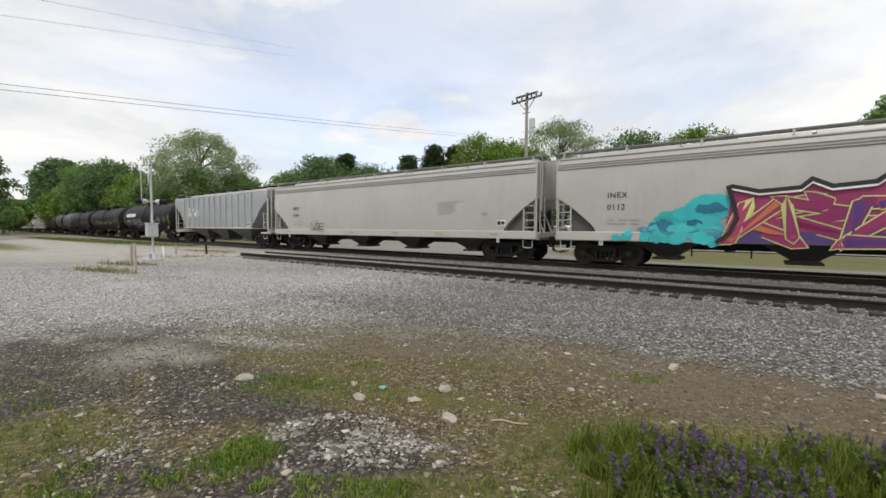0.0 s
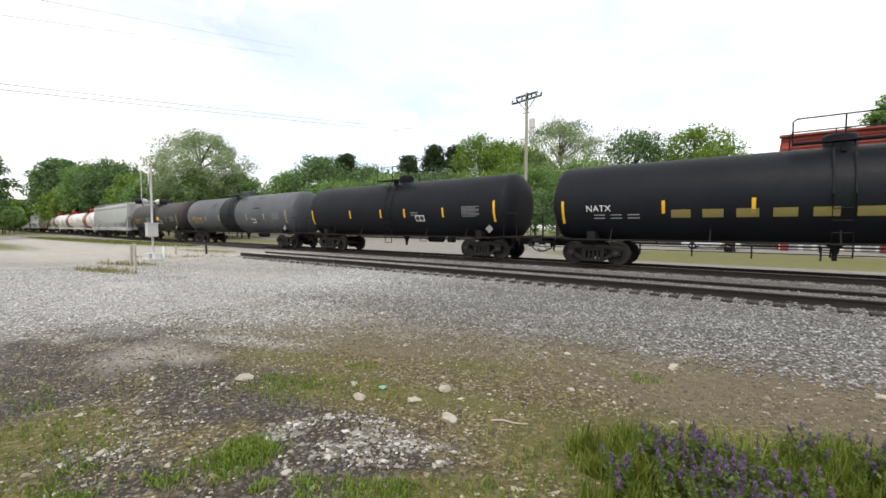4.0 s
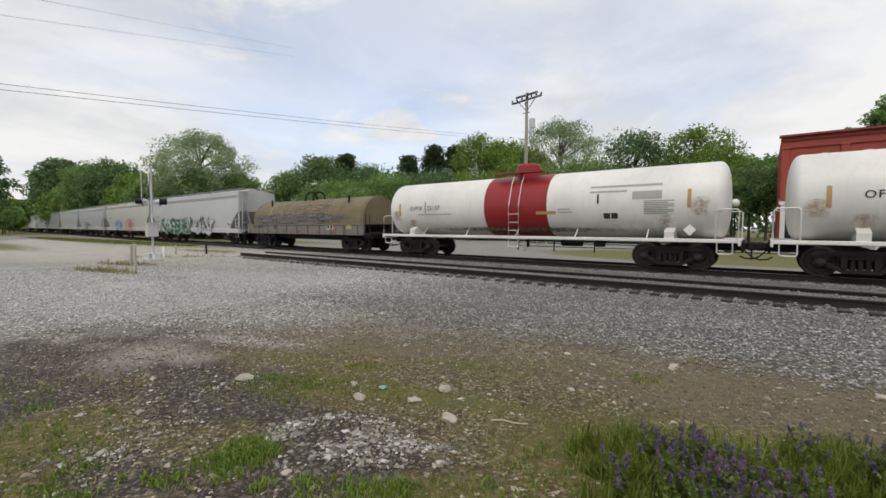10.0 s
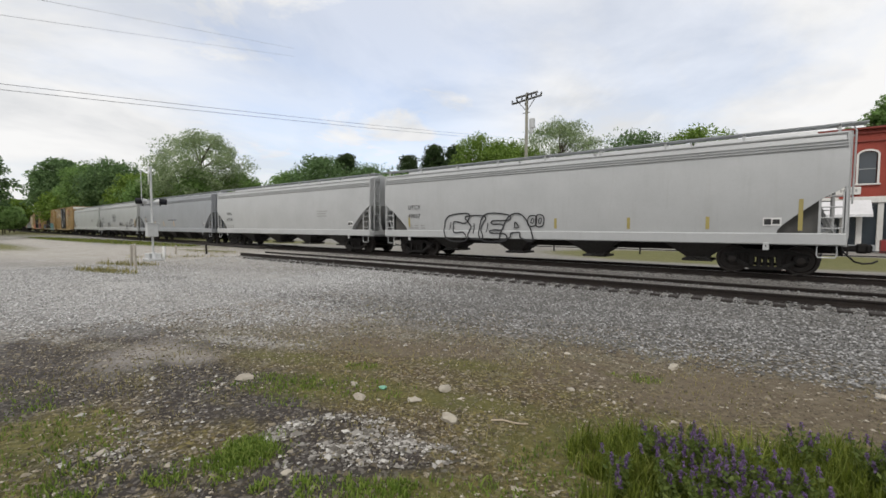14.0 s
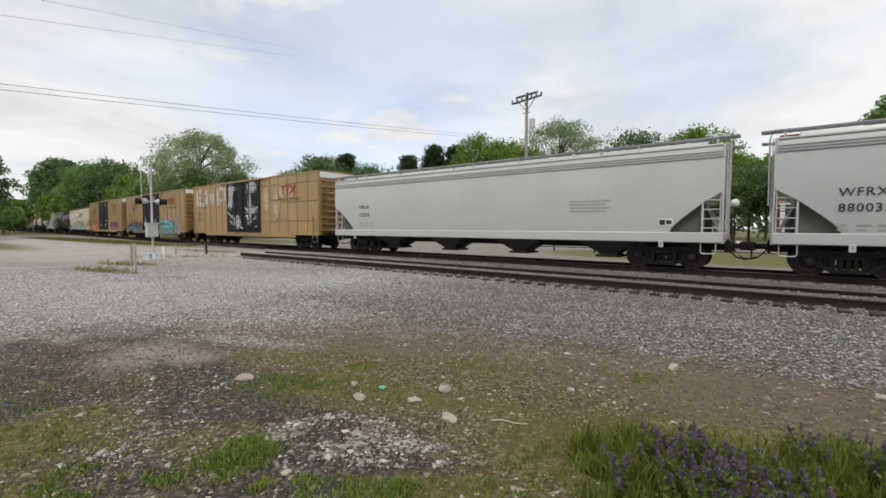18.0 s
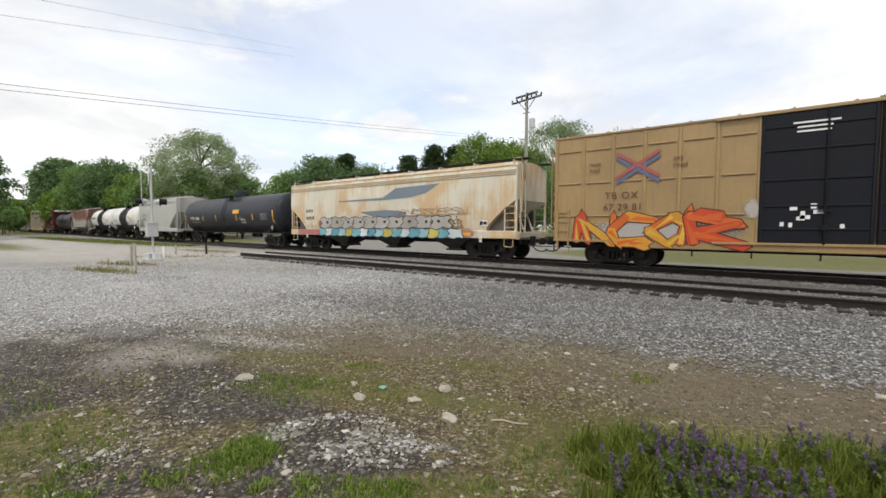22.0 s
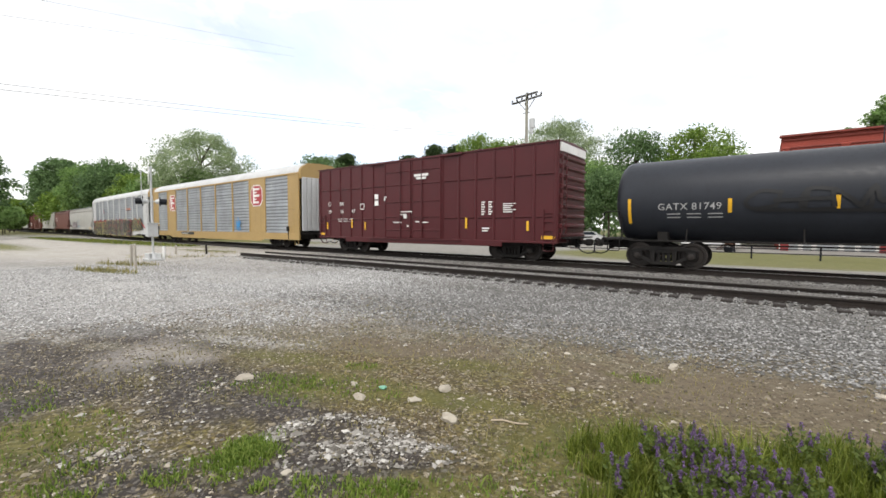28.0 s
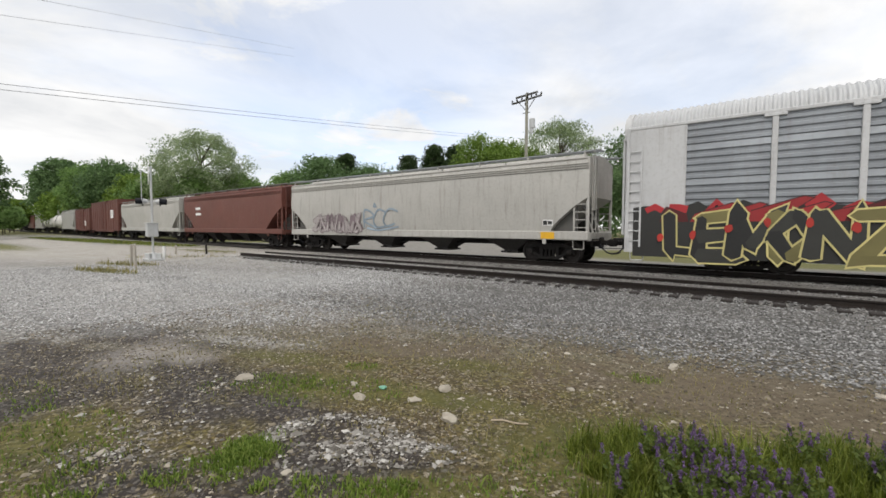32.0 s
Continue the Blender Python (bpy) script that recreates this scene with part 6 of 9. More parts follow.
# 21 to 23: yellow boxcars with black doors
SLOGAN = paint("slogan_brown", (0.10, 0.035, 0.02), amount=0.4)
LOGO_RED = paint("logo_red", (0.27, 0.035, 0.02), amount=0.5)
CROSS_B = paint("cross_blue", (0.10, 0.115, 0.21), amount=0.4)
CROSS_R = paint("cross_red", (0.33, 0.09, 0.07), amount=0.4)
for i, (front, rear, n1, n2) in enumerate(((-372.5, -391.65, "TB OX", "64 06 11"), (-393.75, -412.9, "TB OX", "66 12 12"), (-415.2, -434.45, "TB OX", "67 29 81"))):
    at, L = spot(front, rear)
    car = add(boxcar(at, L, YELLOW, ("yellow boxcar with black double doors and white paint patches", "yellow boxcar with black double doors and blue graffiti letters", "yellow boxcar with black double doors, orange and purple graffiti")[i], door=(-2.85, 2.45), door_mat=DARK, style="square" if i != 1 else "plain", rows=(1.94, 3.23, 4.5), pitch=1.12))
    surf = lambda x, z, off: (x, -1.575 - off, z)
    lettering(car, surf, n1, -L / 2 + (0.95, 1.25, 2.05)[i], (2.46, 2.62, 2.58)[i], 0.36, SLOGAN, "reporting_letters", 1.15, 0.048)
    lettering(car, surf, n2, -L / 2 + (0.9, 1.2, 2.0)[i], (2.0, 2.16, 2.14)[i], 0.36, SLOGAN, "car_number", 1.1, 0.048)
    # crossed arrows
    if i == 0:
        for k, (m, dz) in enumerate(((CROSS_B, -0.10), (CROSS_R, 0.06))):
            s = Shape()
            stroke(s, surf, [(-7.72, 3.98 + dz), (-7.25, 3.70 + dz), (-7.12, 3.62 + dz * 3), (-6.75, 3.35 + dz)][: 4 - 2 * k], 0.10, 0.046 + 0.003 * k)
            part("cross_mark", s, m, car)
    if i:
        x, z = -L / 2 + 3.2, 3.75
        for k, (m, dz) in enumerate(((CROSS_B, -0.13), (CROSS_R, 0.06))):
            for e in (-1, 1):
                s = Shape()
                stroke(s, surf, [(x - 0.74 * e, z + dz + 0.46), (x, z + dz), (x + 0.74 * e, z + dz - 0.46)], 0.12, 0.046 + 0.004 * k + 0.002 * (e > 0))
                part("cross_mark", s, m, car)
        lettering(car, surf, "next\nload", x - 1.75, z + 0.1, 0.24, SLOGAN, "slogan", 1.0, 0.048)
        lettering(car, surf, "any\nroad", x + 1.15, z + 0.1, 0.24, SLOGAN, "slogan", 1.0, 0.048)
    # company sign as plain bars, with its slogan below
    x = (5.25, 5.15, 4.95)[i]
    bars(car, surf, [(x, 4.22, 1.05, 0.16), (x + 0.2, 3.72, 0.17, 0.50), (x + 0.72, 3.72, 0.17, 0.50)], LOGO_RED, "company_sign", 0.046)
    for k, (a, b) in enumerate((((1.15, 4.36), (1.75, 3.74)), ((1.85, 4.36), (1.15, 3.74)))):
        s = Shape()
        stroke(s, surf, [(x + a[0], a[1]), (x + b[0], b[1])], 0.17, 0.047 + 0.003 * k)
        part("company_sign", s, LOGO_RED, car)
    lettering(car, surf, "Railcar Pooling Experts" if i == 1 else "RAILCAR POOLING EXPERTS", x - 1.35, 3.30, 0.36 if i == 1 else 0.27, SLOGAN, "slogan", 1.12, 0.046)
    # stencils on the doors
    door_side = lambda x, z, off: (x, -1.665 - off, z)
    rng = random.Random(60 + i)
    for k in (-1, 1):
        xc = -0.2 + k * 1.32
        bars(car, door_side, [(xc - 0.55 + rng.uniform(-0.1, 0.1), 4.35 + 0.13 * j, rng.uniform(0.7, 1.1), 0.05) for j in range(3)] + [(xc + rng.uniform(-0.8, 0.6), rng.uniform(1.3, 2.3), rng.uniform(0.08, 0.25), rng.uniform(0.08, 0.2)) for j in range(9)], LETTER_W, "door_stencil")
    reflectors(car, surf, [-L / 2 + 1.5, L / 2 - 1.5, L / 2 - 3.6], 1.35, 0.35, STRIPE)
    if i == 0:
        wall = lambda x, z, off: (x, -1.612 - off, z)
        # whitish letters sprayed over the upper wall, seen through the ribs
        for k, (x, z, rx, rz, n) in enumerate(((-8.75, 4.0, 0.28, 0.8, 240), (-8.2, 4.55, 0.45, 0.28, 200), (-8.25, 3.45, 0.5, 0.32, 200), (-8.2, 4.0, 0.45, 0.22, 110), (-7.3, 3.6, 0.42, 0.55, 220), (-6.75, 4.0, 0.32, 0.75, 260), (-6.9, 4.5, 0.5, 0.3, 160), (-6.0, 4.0, 0.25, 0.45, 120), (-5.5, 4.0, 0.22, 0.85, 200), (-4.6, 4.0, 0.24, 0.9, 200), (-4.0, 4.6, 0.6, 0.2, 130), (-4.0, 3.7, 0.55, 0.16, 110), (-3.3, 4.2, 0.25, 0.7, 130), (3.3, 3.4, 0.45, 0.9, 130), (4.6, 3.0, 0.6, 1.0, 180), (5.4, 4.1, 0.7, 0.5, 120), (6.6, 4.0, 0.5, 0.5, 80))):
            haze(car, surf, x - rx * 1.25, x + rx * 1.25, z - rz * 1.15, z + rz * 1.15, [(0.60, 0.57, 0.50), (0.52, 0.48, 0.40)] if x < 0 else [(0.42, 0.33, 0.20), (0.44, 0.36, 0.23)], 610 + k, 0.9, 0.004 + 0.0006 * k, "whitish painted-over patch" if k == 0 else "")
        for a, b, c, d, n in ((-2.75, -1.6, 2.6, 4.9, 420), (-1.9, -0.3, 1.3, 2.6, 200), (0.1, 2.2, 4.0, 4.95, 400), (0.5, 1.3, 1.4, 4.6, 220), (0.2, 2.3, 2.4, 3.1, 180)):
            haze(car, door_side, a, b, c, d, [(0.10, 0.105, 0.115), (0.24, 0.245, 0.25), (0.42, 0.42, 0.42)], 160 + n, 0.9, 0.004, "white spray haze on the doors")
        for k, pts in enumerate((((-2.7, 2.7), (-1.6, 2.1), (-0.6, 1.5), (-0.1, 1.35)), ((-2.5, 4.5), (-1.9, 4.55), (-1.75, 4.1), (-2.2, 3.6), (-2.6, 3.1)), ((1.0, 4.3), (1.05, 3.4), (0.9, 2.4)), ((0.3, 2.9), (1.3, 2.8), (2.2, 2.95)))):
            s = Shape()
            ribbon(s, door_side, curve(list(pts)), (0.12, 0.2, 0.14, 0.14)[k], 0.03 + k * 0.002, climb=0.0001)
            part("graffiti_tag", s, spray((0.36, 0.36, 0.365)), car)
    elif i == 1:
        wall = lambda x, z, off: (x, -1.612 - off, z)
        peaks(car, wall, -8.3, -3.0, 1.1, 2.55, 12, (0.19, 0.02, 0.018), (0.02, 0.010, 0.010), 67, 0.004, 0.07)
        haze(car, wall, -9.0, -2.8, 0.95, 1.9, [(0.34, 0.31, 0.25)], 68, 0.9, 0.002)
        shards(car, wall, -8.7, -2.7, 0.86, 1.75, 110, [(0.10, 0.19, 0.24), (0.16, 0.27, 0.32), (0.07, 0.13, 0.18), (0.24, 0.36, 0.40), (0.03, 0.05, 0.08)], (0.012, 0.016, 0.026), 66, 0.022, 0.02, 1.0)
        for k, (x, z, rx, rz) in enumerate(((4.2, 2.15, 0.4, 0.35), (5.6, 2.15, 0.5, 0.35), (7.7, 1.6, 0.55, 0.65), (2.6, 1.1, 0.5, 0.35), (8.0, 1.0, 0.35, 0.3), (7.4, 1.1, 0.4, 0.3))):
            s = Shape()
            blob(s, wall, x, z, rx, rz, 0.002 + k * 0.0006, rng, 22)
            part("graffiti_cloud", s, spray((0.50, 0.24, 0.28)), car)
        wild(car, wall, 2.9, 7.5, 0.86, 2.05, "FERN", [(0.13, 0.36, 0.37), (0.17, 0.42, 0.42)], (0.012, 0.018, 0.03), 63, 0.045, 0.012, 0.14, 1.12, [(0.06, 0.24, 0.28)], 0)
    else:
        wall = lambda x, z, off: (x, -1.612 - off, z)
        haze(car, wall, -8.9, -2.6, 0.9, 1.8, [(0.34, 0.30, 0.27), (0.40, 0.37, 0.34)], 69, 0.9, 0.002)
        wild(car, wall, -8.6, -3.3, 0.9, 1.88, "NCOR", [(0.52, 0.055, 0.012), (0.56, 0.26, 0.02), (0.55, 0.12, 0.012)], (0.06, 0.012, 0.006), 64, 0.035, 0.012, 0.16, 1.05, [(0.58, 0.36, 0.04), (0.54, 0.10, 0.01)], 1)
        haze(car, wall, -3.35, -2.6, 1.7, 2.5, [(0.42, 0.38, 0.33)], 70, 0.9, 0.004)
        for k in range(4):
            x = 4.2 + k * 1.02
            haze(car, wall, x - 0.95, x + 0.95, 0.8, 2.3, [(0.36, 0.12, 0.17)], 170 + k, 1.0, 0.002 + k * 0.001, "pink and plum sprayed letters" if k == 0 else "")
            haze(car, wall, x - 0.5, x + 0.5, 1.25, 2.2, [(0.085, 0.026, 0.04)], 175 + k, 1.0, 0.007 + k * 0.001)
        s = Shape()
        ribbon(s, wall, [(3.2, 1.62), (5.2, 1.60), (7.4, 1.64)], 0.04, 0.014)
        part("graffiti_line", s, spray((0.05, 0.02, 0.025)), car)
# 24: rust-stained hopper with graffiti
car, surf, L = pellet(-436.15, -453.35, TAN, "cream covered hopper car stained orange by rust, graffiti on sill", ("SHPX", "42938"), 3, walk_mat=RUNNING)
BLUE_GREY = paint("faded_blue_paint", (0.16, 0.20, 0.24), amount=0.4)
s = Shape()
s.add([surf(x, z, 0.010) for x, z in ((-3.5, 3.06), (0.3, 3.12), (1.3, 3.60), (4.3, 3.68), (3.4, 3.24), (2.4, 3.06), (0.2, 2.98), (-3.5, 3.0))], [tuple(range(8))])
part("swoosh", s, BLUE_GREY, car, "faded blue swoosh")
s = Shape()
s.add([surf(x, z, 0.010) for x, z in ((-1.6, 2.36), (0.6, 2.44), (2.1, 2.30), (1.4, 1.7), (0.2, 1.6), (-0.6, 2.1))], [tuple(range(6))])
part("swoosh", s, BLUE_GREY, car, "faded blue swoosh")
haze(car, surf, -2.2, 3.4, 1.0, 1.95, [(0.38, 0.13, 0.12), (0.42, 0.19, 0.16)], 17, 0.9, 0.012, "pink sprayed haze")
haze(car, surf, -5.8, -4.4, 1.3, 2.0, [(0.38, 0.13, 0.12)], 18, 0.9, 0.012)
bubbles(car, surf, -5.1, 4.9, 1.42, 2.08, 10, [(0.40, 0.38, 0.34), (0.36, 0.33, 0.29), (0.42, 0.40, 0.37)], (0.035, 0.035, 0.04), 70, 0.03)
tag(car, surf, 1.2, 6.0, 2.14, 2.46, 11, (0.24, 0.13, 0.08), 73, 0.035)
tag(car, surf, 4.95, 5.7, 1.5, 1.9, 3, (0.04, 0.03, 0.03), 76, 0.04)
sill = lambda x, z, off: (x, -1.604 - off, z)
bubbles(car, sill, -5.4, 5.7, 0.96, 1.42, 17, [(0.16, 0.38, 0.43), (0.50, 0.55, 0.55), (0.10, 0.27, 0.33), (0.30, 0.48, 0.52), (0.45, 0.38, 0.08)], (0.02, 0.08, 0.11), 72, 0.010, 0.03)
haze(car, sill, 4.6, 6.8, 0.94, 1.5, [(0.42, 0.17, 0.15)], 75, 0.9, 0.006)
bars(car, sill, [(-L / 2 + 0.9, 1.0, 2.3, 0.34)], spray((0.42, 0.15, 0.14)), "graffiti_base")
bars(car, sill, [(L / 2 - 3.9, 1.1, 1.5, 0.14)], STRIPE, "yellow_sill_stripe")
# 25: black tank
car, surf, L = black_tank(-455.0, -472.0, BLUE_BLACK, "glossy black tank car with yellow stripes", "GATX 225481", LETTER_W, STRIPE, None, dome="tall")
bars(car, surf, [(1.6, 2.55, 1.0, 0.30)], STRIPE, "warning_label")
# 26: short hopper
car, surf, L = pellet(-473.7, -485.5, CREAM, "short cream-white covered hopper car", ("AOKX", "498263", 1.45, 2.62, 0.34), 2, "grain")
reflectors(car, surf, [-L / 2 + 2.0, -L / 2 + 3.8, -L / 2 + 5.8, L / 2 - 3.2, L / 2 - 2.2], 1.4, 0.55, STRIPE_D)
# 27, 28: white tank cars with a black belt and belly
for i, (front, rear) in enumerate(((-487.1, -498.4), (-499.5, -512.0))):
    car, surf, L = black_tank(front, rear, TANK_WHITE, "white tank car with a black belt and black underside", None, LETTER, None, (-1.75, 1.55, BLACK, "black belt round the tank"), dome="platform", dome_mat=BLACK)
    zc, r = 2.5, 1.55
    s = Shape()
    n = 14
    low = [math.radians(211 + (329 - 211) * k / n) for k in range(n + 1)]
    for x0, x1 in ((-L / 2 + 0.75, -1.75), (1.55, L / 2 - 0.75)):
        s = Shape()
        s.loft([[(x, (r + 0.005) * math.cos(a), zc + (r + 0.005) * math.sin(a)) for a in low] for x in (x0, x1)], cap=False, ring=False)
        part("belly", s, BLACK, car, "black painted underside")
    lettering(car, surf, "UTLX 331886", -L / 2 + 1.0, 2.15, 0.30, LETTER, "reporting_mark") if i == 0 else bars(car, surf, [(-L / 2 + 1.1 + k * 0.38, 2.55, 0.28, 0.30) for k in range(6)], LETTER, "name_block")
    bars(car, surf, [(2.1, 2.45, 0.85, 0.30)], STRIPE, "warning_label")
    reflectors(car, surf, [L / 2 - 0.9, -L / 2 + 0.75, 0.2], 2.4, 0.6, STRIPE_D)
# 29: rusted hopper
car, surf, L = pellet(-513.9, -529.6, RUSTY, "grey covered hopper car badly streaked with rust", None, 3, "ribbed", walk_mat=RUNNING)
bars(car, side, [(-L / 2 + 2.2, 2.3, 1.5, 0.7)], paint("pale_patch", (0.46, 0.44, 0.41), amount=0.5), "paint_patch")
# 30: black tank
car, surf, L = black_tank(-531.1, -548.75, BLUE_BLACK, "black tank car with black overpaint and yellow stripes", "GATX 81749", paint("dulled_white", (0.36, 0.36, 0.36)), STRIPE)
tag(car, surf, -L / 2 + 4.3, L / 2 - 4.0, 2.1, 2.7, 14, (0.008, 0.008, 0.009), 81, 0.16)
# 31: maroon boxcar
at, L = spot(-550.85, -566.75)
car = add(boxcar(at, L, MAROON, "maroon boxcar with a sliding door and a white end panel", top=5.05, door=(-2.05, 1.95), low=0.84, rows=(1.95, 3.75), pitch=0.98))
surf = lambda x, z, off: (x, -1.60 - off, z)
for w, x, z in (("CI", 0.95, 2.78), ("BX", 2.05, 2.78), ("10", 0.95, 2.32), ("16", 2.1, 2.32), ("47", 3.15, 2.32)):
    lettering(car, surf, w, -L / 2 + x, z, 0.32, LETTER_W, "reporting_letters")
bars(car, surf, [(-L / 2 + 1.9 + i * 0.5, 1.95 - j * 0.13, 0.36, 0.035) for i in range(3) for j in range(2)] + [(-L / 2 + 3.9, 2.5, 0.05, 0.3), (-L / 2 + 4.2, 2.5, 0.05, 0.3), (-L / 2 + 3.9, 2.8, 0.35, 0.05), (-L / 2 + 3.9, 2.5, 0.35, 0.05)], LETTER_W)
bars(car, surf, [*[(4.25 + 0.38 * i, 2.62 - 0.11 * j, 0.22 - 0.06 * (j % 2), 0.06) for i in range(2) for j in range(6)], *[(5.4, 2.52 - 0.09 * j, 0.62 - 0.12 * (j % 3), 0.045) for j in range(5)], (4.3, 1.42, 0.4, 0.06), (4.3, 1.30, 0.3, 0.06), (-L / 2 + 5.1, 3.05, 0.3, 0.28), (-L / 2 + 5.1, 2.7, 0.3, 0.28)], LETTER_W, "consolidated_stencil")
bars(car, lambda x, z, off: (x, -1.70 - off, z), [(0.2, 4.1, 0.95, 0.12), (0.35, 3.95, 0.65, 0.11), (-0.55, 1.95, 0.22, 0.24), (-0.75, 2.28, 0.8, 0.05), (-0.8, 2.14, 0.3, 0.05), (-1.3, 1.72, 0.6, 0.05), (0.3, 1.74, 0.25, 0.06), (0.75, 1.72, 0.4, 0.05), (-0.3, 1.5, 0.12, 0.10), (-2.0, 3.1, 0.22, 0.06), (-2.0, 2.95, 0.10, 0.20)], LETTER_W, "door_stencil")
reflectors(car, surf, [-L / 2 + 0.8, L / 2 - 1.4, 0.5, -3.7], 1.35, 0.42, STRIPE)
reflectors(car, surf, [-L / 2 + 3.1, L / 2 - 4.6], 1.45, 0.5, STRIPE)
bars(car, surf, [(-L / 2 + 0.1, 1.0, 0.5, 0.12), (L / 2 - 0.7, 1.0, 0.6, 0.14)], STRIPE, "end_stripe")
# 32: yellow autorack with a red sign
at, L = spot(-568.8, -596.5)
car = add(autorack(at, L, "yellow autorack car with galvanized side sheets and a red sign", RACK_YELLOW, RACK_YELLOW, [-9.8, -7.7, -4.8, -1.8, 1.2, 4.33, 7.13, 9.4], [1, 7], 1.4, RACK_YELLOW))
surf = lambda x, z, off: (x, -1.61 - off, z)
SIGN_RED = paint("sign_red", (0.34, 0.02, 0.03), amount=0.2, streak=0.1)
for x in (-8.4, 8.25):
    for rr, m, o in ((0.92, LETTER_W, 0.01), (0.84, SIGN_RED, 0.018)):
        s = Shape()
        s.add([surf(x + rr * u, 3.81 + rr * v, o) for u, v in ((0.94, -0.45), (0.94, 0.45), (0.55, 0.86), (-0.55, 0.86), (-0.94, 0.45), (-0.94, -0.45), (-0.55, -0.86), (0.55, -0.86))], [tuple(range(8))])
        part("sign_plate", s, m, car, "red octagonal company sign with a white rim")
    bars(car, surf, [(x - 0.5, 3.24, 0.22, 1.18), (x - 0.28, 4.22, 0.72, 0.15), (x - 0.28, 4.0, 0.34, 0.10), (x - 0.28, 3.72, 0.72, 0.17), (x - 0.28, 3.5, 0.28, 0.10), (x - 0.28, 3.24, 0.62, 0.15)], LETTER_W, "sign_lettering", 0.026)
s = Shape().box((-L / 2 + 9.1, -1.66, 0.88), (2.9, 0.03, 0.24))
part("number_board", s, LETTER, car)
lettering(car, lambda x, z, off: (x, -1.68 - off, z), "TTGX  696117", -L / 2 + 7.75, 0.80, 0.22, LETTER_W, "reporting_mark", 1.2)
tag(car, surf, 5.0, 5.7, 1.35, 2.0, 4, (0.02, 0.22, 0.50), 90, 0.09)
# 33: white autorack with a long graffiti band
at, L = spot(-598.3, -625.95)
car = add(autorack(at, L, "white autorack car with galvanized sheets and a long graffiti band", RACK_WHITE, RACK_WHITE, [-9.5, -7.5, -4.4, -1.35, 1.66, 4.66, 7.57, 9.47], [], 1.95, RACK_YELLOW))
surf = lambda x, z, off: (x, -1.66 - off, z)
s = Shape()
pts = [(-L / 2 + 0.3 + 24.6 * k / 60, 2.22 + 0.12 * math.sin(k * 1.7) + 0.08 * math.sin(k * 4.1)) for k in range(61)]
floor_z = [0.46 if x < 7.0 else 1.1 for x, z in pts]
for k in range(60):
    (xa, za), (xb, zb) = pts[k], pts[k + 1]
    s.add([surf(xa, floor_z[k], 0.0), surf(xb, floor_z[k + 1], 0.0), surf(xb, zb, 0.0), surf(xa, za, 0.0)], [(0, 1, 2, 3)])
part("graffiti_field", s, spray((0.02, 0.02, 0.018)), car, "black graffiti field")
for k in range(24):
    s = Shape()
    x = -12.8 + k * 1.03
    x += 0.3 * math.sin(k * 5.1)
    ribbon(s, surf, [(x - 0.3, 2.1 + 0.1 * math.sin(k * 2.3)), (x, 2.24 + 0.14 * math.sin(k * 3.7)), (x + 0.25, 2.1)], 0.2 + 0.1 * math.sin(k * 1.9), 0.001 + k * 0.0002)
    part("graffiti_flame", s, spray((0.36, 0.02, 0.025)), car)
peaks(car, surf, -12.4, 11.4, 1.7, 2.5, 30, (0.30, 0.02, 0.022), (0.05, 0.01, 0.01), 91, 0.004, 0.03)
haze(car, surf, -5.6, 11.0, 0.6, 2.4, [(0.10, 0.103, 0.105)], 97, 0.8, 0.0015)
wild(car, surf, -12.3, -5.6, 0.58, 1.92, "LEMONZE", [(0.016, 0.016, 0.015), (0.03, 0.03, 0.026), (0.16, 0.14, 0.05)], (0.56, 0.49, 0.20), 92, 0.055, 0.034, 0.15, 1.1, None, 0)
wild(car, surf, -5.4, 7.2, 0.55, 2.0, "SARBECOKNRES", [(0.14, 0.145, 0.15), (0.02, 0.02, 0.019), (0.08, 0.083, 0.087), (0.016, 0.016, 0.015)], [(0.54, 0.47, 0.20), (0.50, 0.44, 0.18), (0.33, 0.025, 0.022)], 94, 0.055, 0.034, 0.14, 1.1, [(0.014, 0.014, 0.013)])
for k in range(20):
    s = Shape()
    blob(s, surf, -12.6 + k * 1.0, 1.15 + 0.55 * math.sin(k * 2.7) ** 2, 0.10, 0.15, 0.085 + k * 0.0004, random.Random(k), 9)
    part("graffiti_spot", s, spray((0.40, 0.03, 0.02)), car)
wild(car, surf, 7.3, 11.3, 1.2, 2.15, "OKINO", [(0.02, 0.02, 0.018), (0.03, 0.03, 0.027)], (0.54, 0.47, 0.17), 93, 0.045, 0.034, 0.14, 1.1)
s = Shape()
ribbon(s, surf, [(11.2, 2.0), (11.8, 1.75), (12.5, 1.45), (13.2, 1.15)], 0.17, 0.06)
part("graffiti_arrow", s, spray((0.36, 0.02, 0.025)), car)
for k in range(8):
    s = Shape()
    x = 4.95 + k * 0.26
    s.add([surf(x, 3.50, 0.0), surf(x + 0.20, 3.50, 0.0), surf(x + 0.27, 3.70, 0.0), surf(x + 0.07, 3.70, 0.0)], [(0, 1, 2, 3)])
    part("company_sign", s, spray((0.55, 0.12, 0.02)), car)
bars(car, surf, [(4.9, 3.40, 1.9, 0.06)], LETTER, "sign_underline", 0.0)
for (xa, za), (xb, zb), c in (((-6.98, 3.30), (-6.26, 3.86), (0.05, 0.05, 0.075)), ((-6.98, 3.86), (-6.26, 3.30), (0.30, 0.03, 0.035))):
    s = Shape()
    ribbon(s, surf, [(xa, za), ((xa + xb) / 2, (za + zb) / 2), (xb, zb)], 0.15, 0.002 if c[0] < 0.1 else 0.004)
    part("crossed_emblem", s, spray(c), car)
